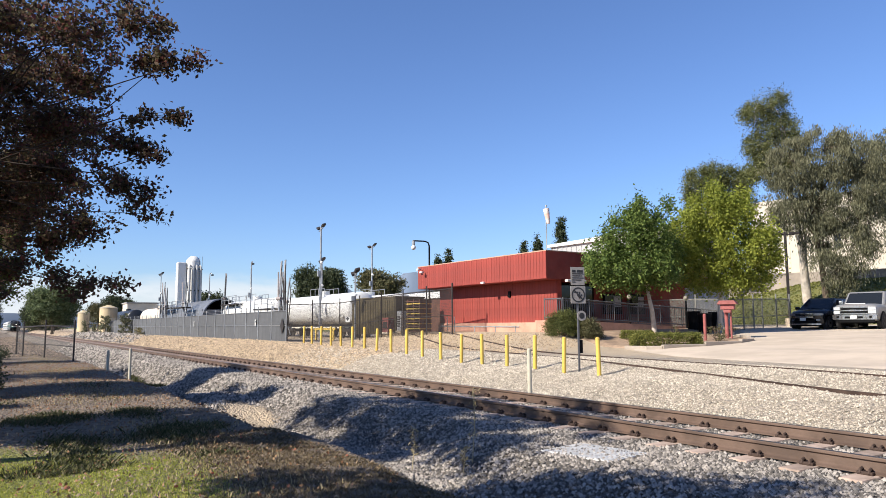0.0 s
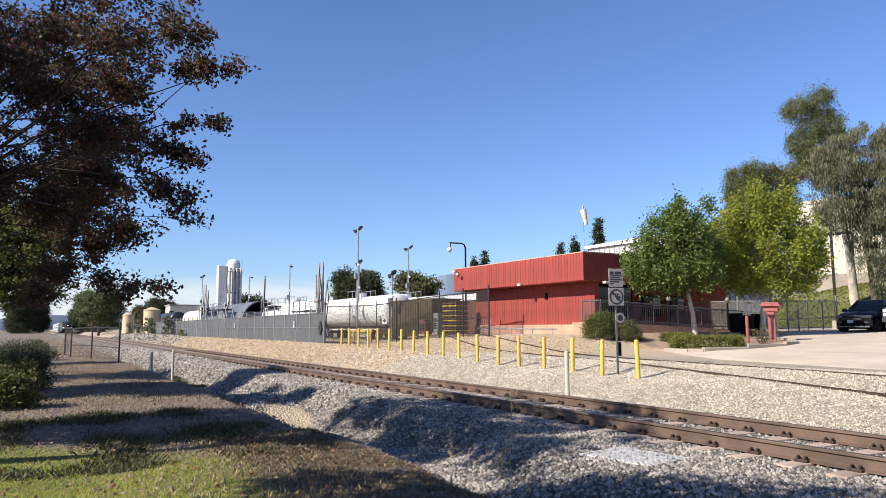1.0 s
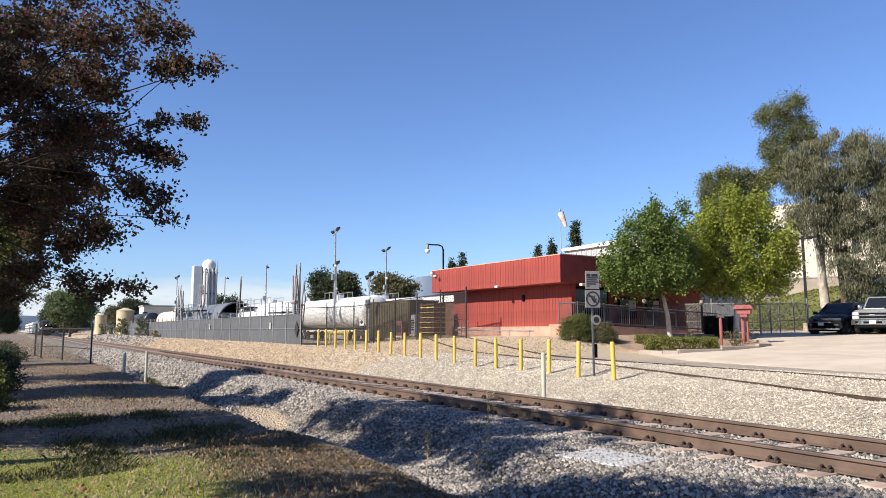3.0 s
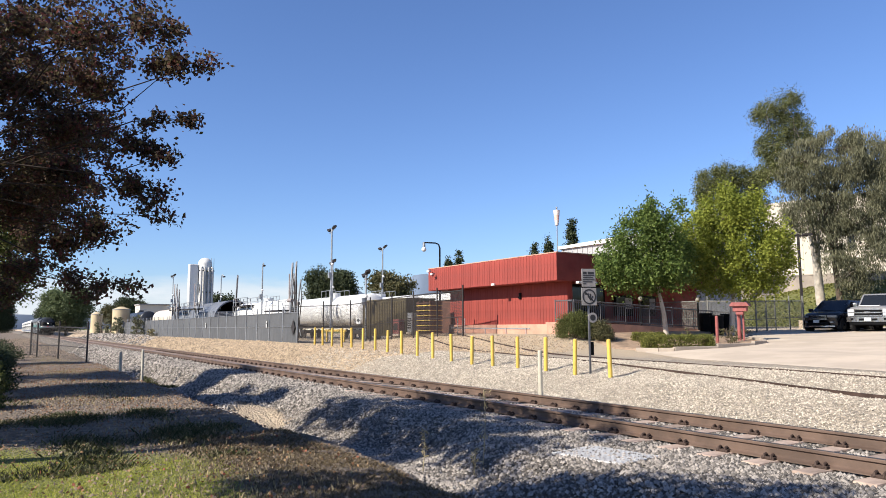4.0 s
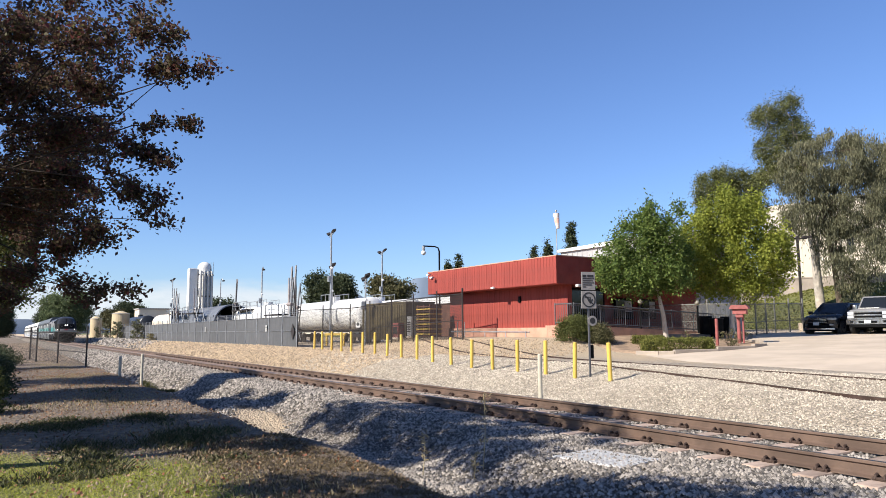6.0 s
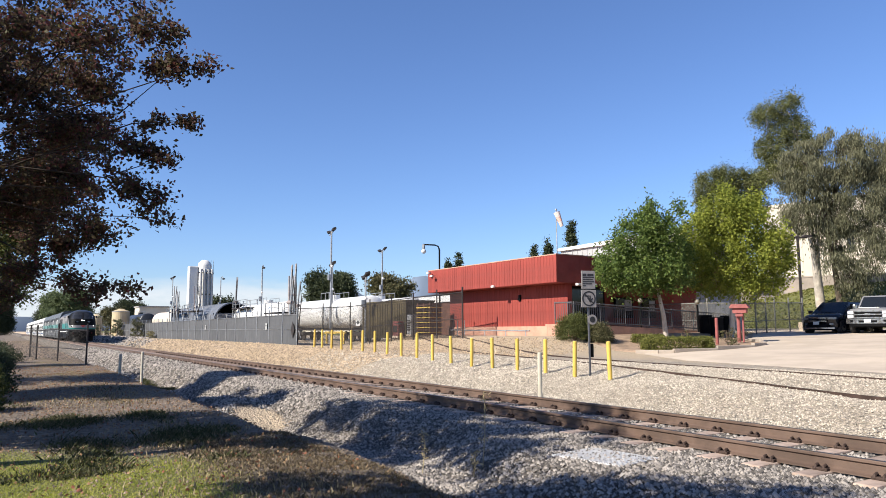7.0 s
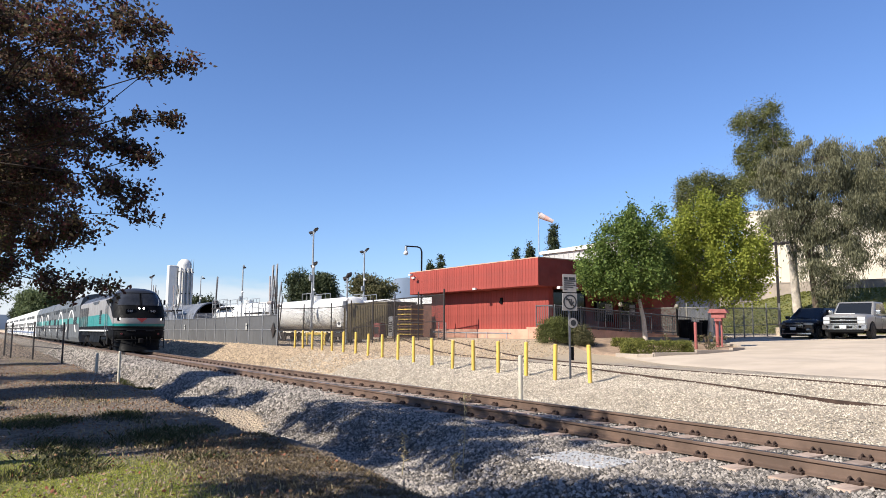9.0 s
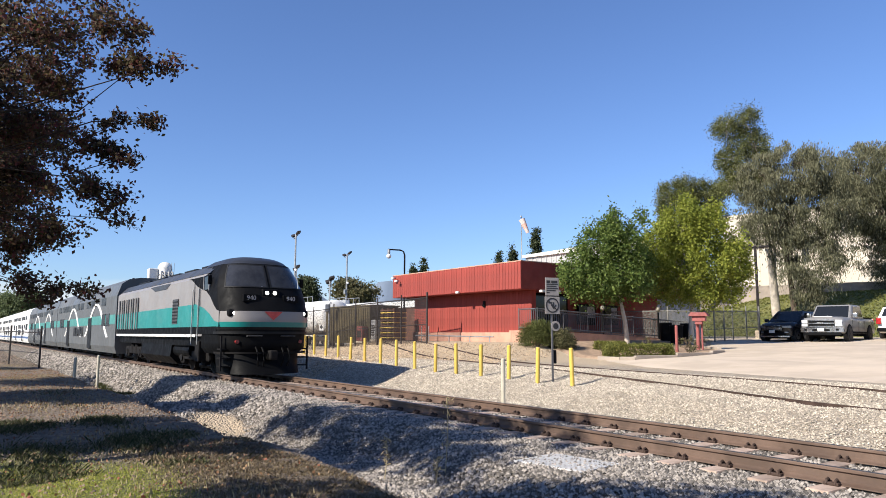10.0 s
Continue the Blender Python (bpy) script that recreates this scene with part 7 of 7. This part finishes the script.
M["stone"] = worn("ballast_stone", (0.265, 0.235, 0.205), 0.95, 0, 0.15, 3, 70, island=0.7, bump=0.3)
M["apron_stone"] = worn("beige_gravel_stone", (0.50, 0.432, 0.34), 0.95, 0, 0.12, 3, 70, island=0.38, bump=0.3)
M["clod"] = worn("dry_dirt_clod", (0.22, 0.165, 0.12), 0.95, 0, 0.2, 3, 60, island=0.5, bump=0.3)
M["tan_stone"] = worn("tan_dusty_stone", (0.46, 0.345, 0.225), 0.95, 0, 0.15, 3, 70, island=0.4, bump=0.3)
stones("ballast_stones", "loose grey and tan ballast stones", "stone", ((42000, -16, -2.5, 4.2, 7.5, 0.025), (9000, -16, -2.5, 7.75, 9.1, 0.024), (22000, -34, -16, 4.4, 7.5, 0.042)))
stones("apron_stones", "pale beige gravel beyond the track", "apron_stone", ((17000, -18, -3, 9.3, 11.5, 0.024), (46000, -19, -4, 11.3, 17.5, 0.022), (24000, -34, -17, 9.3, 16.6, 0.032)))
stones("dusty_stones", "dusty tan stones on the bank beyond the track", "tan_stone", ((15000, -50, -27, 10.6, 16.5, 0.05), (12000, -110, -48, 9.8, 16.6, 0.08), (5000, -40, -22, 17.5, 21.5, 0.04)))
stones("riprap", "rough pale rocks heaped beside the railway", "stone", ((1800, -150, -92, 10.8, 15.5, 0.2), (1400, -112, -80, 11.0, 14.5, 0.13)))
stones("path_stones", "dirt clods and stones on the path", "clod", ((7000, -130, -44, -1.5, 4.3, 0.06),))
stones("ditch_stones", "coarse grey stones in the far ditch", "stone", ((16000, -75, -34, 4.2, 7.5, 0.07),))


def blades(name, label, n, x0, x1, y0, y1, hmin, hmax, leaf, mask=None, lean=0.5, width=0.008):
    x, y = RNG.uniform(x0, x1, n), RNG.uniform(y0, y1, n)
    if mask is not None:
        k = mask(x, y)
        x, y = x[k], y[k]
    n = len(x)
    z = height(x, y) - 0.01
    h = RNG.uniform(hmin, hmax, n)
    a, b = RNG.uniform(0, math.tau, n), RNG.uniform(0, math.tau, n)
    w = width * RNG.uniform(0.6, 1.5, n)
    dx, dy = w * np.cos(a), w * np.sin(a)
    lx, ly = lean * h * np.cos(b) * RNG.uniform(0, 1, n), lean * h * np.sin(b) * RNG.uniform(0, 1, n)
    v = np.stack([np.stack([x - dx, y - dy, z], 1), np.stack([x + dx, y + dy, z], 1), np.stack([x + 0.4 * lx + 0.7 * dx, y + 0.4 * ly + 0.7 * dy, z + 0.6 * h], 1), np.stack([x + lx, y + ly, z + h], 1)], 1).reshape(-1, 3)
    f = np.arange(4 * n).reshape(-1, 4)
    return tagged(raw(name, v, f, leaf), label, "grass", kind="stuff")


def patchy(scale, cut, seed):
    def fn(x, y):
        return (np.sin(x * scale + seed) + np.sin(y * scale * 1.7 + seed * 2) + np.sin((x + y) * scale * 0.6 + seed * 3) + RNG.normal(0, 0.7, len(x))) > cut
    return fn


def litter():
    blades("lawn_grass", "green and yellowing lawn grass", 210000, -13, -4.5, -1.4, 3.0, 0.012, 0.032, "grass", lambda x, y: (y < 1.98 + 0.15 * np.sin(x * 1.3) + RNG.normal(0, 0.16, len(x))) & (x - 0.68 * y > -10.2 + RNG.normal(0, 0.55, len(x))) & (x < -6.2 + RNG.normal(0, 0.3, len(x))) & (y > -0.9 + RNG.normal(0, 0.3, len(x))), 0.9, 0.005)
    blades("straw_mat", "matted brown dry grass on the bank", 90000, -10.5, -3.2, -0.6, 3.7, 0.01, 0.05, "brown_grass", lambda x, y: (y > 2.05 + RNG.normal(0, 0.2, len(x))) | (x > -6.3 + RNG.normal(0, 0.25, len(x))), 1.6, 0.005)
    blades("dry_grass", "sparse dry grass on the bank", 34000, -46, -3, -1.0, 3.5, 0.02, 0.08, "dry_grass", patchy(1.1, 0.9, 2.0))
    blades("weeds", "low dark weeds on the dirt bank", 46000, -14.6, -8.6, -1.0, 3.2, 0.015, 0.09, "weed", patchy(2.6, 0.7, 5.0), 1.5, 0.008)
    blades("weed", "scattered low weeds on the bank", 7000, -24, -14, -0.6, 3.2, 0.02, 0.07, "weed", patchy(1.6, 1.2, 4.0), 0.9, 0.012)
    blades("ditch_grass", "green grass in the bottom of the culvert hollow", 9000, -35, -27.5, 4.2, 5.6, 0.05, 0.22, "weed", None, 0.8, 0.02)
    # fallen leaves
    n = 8000
    x, y = -5.5 - 30 * RNG.uniform(0.0, 1, n) ** 0.8, RNG.uniform(-1.0, 3.7, n)
    v, f = leaves(np.stack([x, y, height(x, y) + 0.025], 1), np.full(n, 0.02), 1, 0.034)
    tagged(raw("leaf_litter", v, f, "litter"), "fallen brown, red and pale leaves", "leaves", kind="stuff")
    # pebbles and clods on the bank
    n = 14000
    x, y = RNG.uniform(-46, -3, n), RNG.uniform(0.5, 5.0, n)
    s = RNG.uniform(0.008, 0.03, n)
    oct_ = np.array([(1, 0, 0), (0, 1, 0), (-1, 0, 0), (0, -1, 0), (0, 0, 0.8)])
    v = (np.stack([x, y, height(x, y)], 1)[:, None] + oct_[None] * s[:, None, None] * RNG.uniform(0.6, 1.3, (n, 5, 1))).reshape(-1, 3)
    f = (np.arange(n)[:, None, None] * 5 + np.array([(0, 1, 4), (1, 2, 4), (2, 3, 4), (3, 0, 4)])[None]).reshape(-1, 3)
    tagged(raw("pebbles", v, f, "clod"), "pebbles and clods on the bank", "stones", kind="stuff")


M["dry_grass"] = leafy("dry_straw_blades", [(0.30, 0.23, 0.12), (0.42, 0.34, 0.19), (0.50, 0.42, 0.26)], 0.2)
M["brown_grass"] = leafy("brown_matted_blades", [(0.09, 0.065, 0.035), (0.17, 0.125, 0.07), (0.27, 0.21, 0.125)], 0.15)
M["weed"] = leafy("weed_blades", [(0.035, 0.042, 0.014), (0.07, 0.085, 0.028), (0.13, 0.125, 0.05), (0.24, 0.20, 0.12)], 0.25)
M["litter"] = leafy("fallen_leaves", [(0.20, 0.10, 0.05), (0.34, 0.20, 0.10), (0.42, 0.30, 0.18), (0.30, 0.07, 0.04)], 0.1)
litter()


def bank_shrubs():
    for x, y, r, h, lf in ((-16.4, -0.5, 0.5, 0.75, "hedge_leaf"), (-18.4, -0.4, 0.6, 0.9, "hedge_leaf"), (-21.2, -0.3, 0.7, 1.1, "dark_leaf"), (-24.6, -0.8, 0.9, 1.0, "dark_leaf"), (-29.0, -0.9, 1.1, 0.9, "hedge_leaf"), (-34.0, -0.6, 1.2, 0.9, "dark_leaf"), (-40.5, -0.3, 1.2, 0.8, "dark_leaf"), (-50.0, -0.8, 1.6, 1.0, "dark_leaf")):
        shrub("bank_shrub", "shaded leafy shrub on the bank", x, y, r, r, h, lf, 4200, 0.065, "shrubs on the bank")
    for x, y, h in ((-7.35, 5.15, 0.95), (-7.9, 4.6, 0.55), (-7.2, 4.9, 0.35)):
        z = float(height(x, y))
        root = empty("tall_weed", (x, y, z), 0, "tall dry weed stalk in the ditch", "weed", "dry weeds in the ditch")
        part("stalk", tube([(0, 0, -0.03), (0.03, 0.02, h * 0.5), (0.06, -0.01, h)], [0.008, 0.006, 0.003], 5), "straw", root)
        n = 60
        t = RNG.uniform(0.35, 1, n)
        p = np.stack([0.06 * t, 0.01 * t, h * t], 1)
        v, f = leaves(p, np.full(n, 0.06), 1, 0.05, "long")
        raw("leaves", v, f, "dry_grass", root)


M["straw"] = worn("dry_straw_stalk", (0.36, 0.30, 0.18), 0.9)
bank_shrubs()


def grate():
    """A ribbed metal drain cover in the ballast."""
    x, y = -6.35, 6.25
    z = float(height(x, y)) + 0.012
    slope = math.degrees(math.atan2(float(height(x, y + 0.4)) - float(height(x, y - 0.4)), 0.8))
    root = empty("drain_cover", (x, y, z), 8, "ribbed grey metal drain cover in the ballast", "drain cover")
    root.matrix_basis = pose(x, y, z, slope, 0, 8)
    part("frame", box((1.0, 0.8, 0.03), (0, 0, -0.02), 0.006), "cover", root)
    for k in range(24):
        part("rib", box((0.024, 0.74, 0.006), (-0.46 + 0.04 * k, 0, 0.009)), "cover", root)


M["cover"] = worn("galvanised_cover", (0.66, 0.645, 0.62), 0.75, 0.05, 0.12, 4, 60, (0.4, 0.37, 0.33), 0.4)
grate()


# ---- what moves ----
NOSE = [(t, -21.6 - (10 - t) * (24.3 + 0.45 * (10 - t))) for t in (0, 1, 2, 3, 4, 5, 6, 7, 7.5, 8, 8.5, 9, 9.5, 10)]
SOCK = [(0, -82), (0.5, -68), (1, -80), (1.5, -92), (2, -92), (2.5, -66), (4, -90), (4.5, -95), (5.5, -90), (7, -70), (7.5, -65), (8, -112), (8.5, -128), (8.75, -75), (9, -25), (9.5, -52), (10, -66)]


def motions():
    walk(LOCO, [(t, pose(x, TRACK, RAIL_TOP)) for t, x in NOSE])
    for k, c in enumerate(COACHES):
        walk(c, [(t, pose(x - 17.9 - 25.1 * k, TRACK, RAIL_TOP)) for t, x in NOSE])
    walk(WIND_SLEEVE, [(t, pose(0, 0, 2.35, 0, -pitch, 58)) for t, pitch in SOCK])


motions()
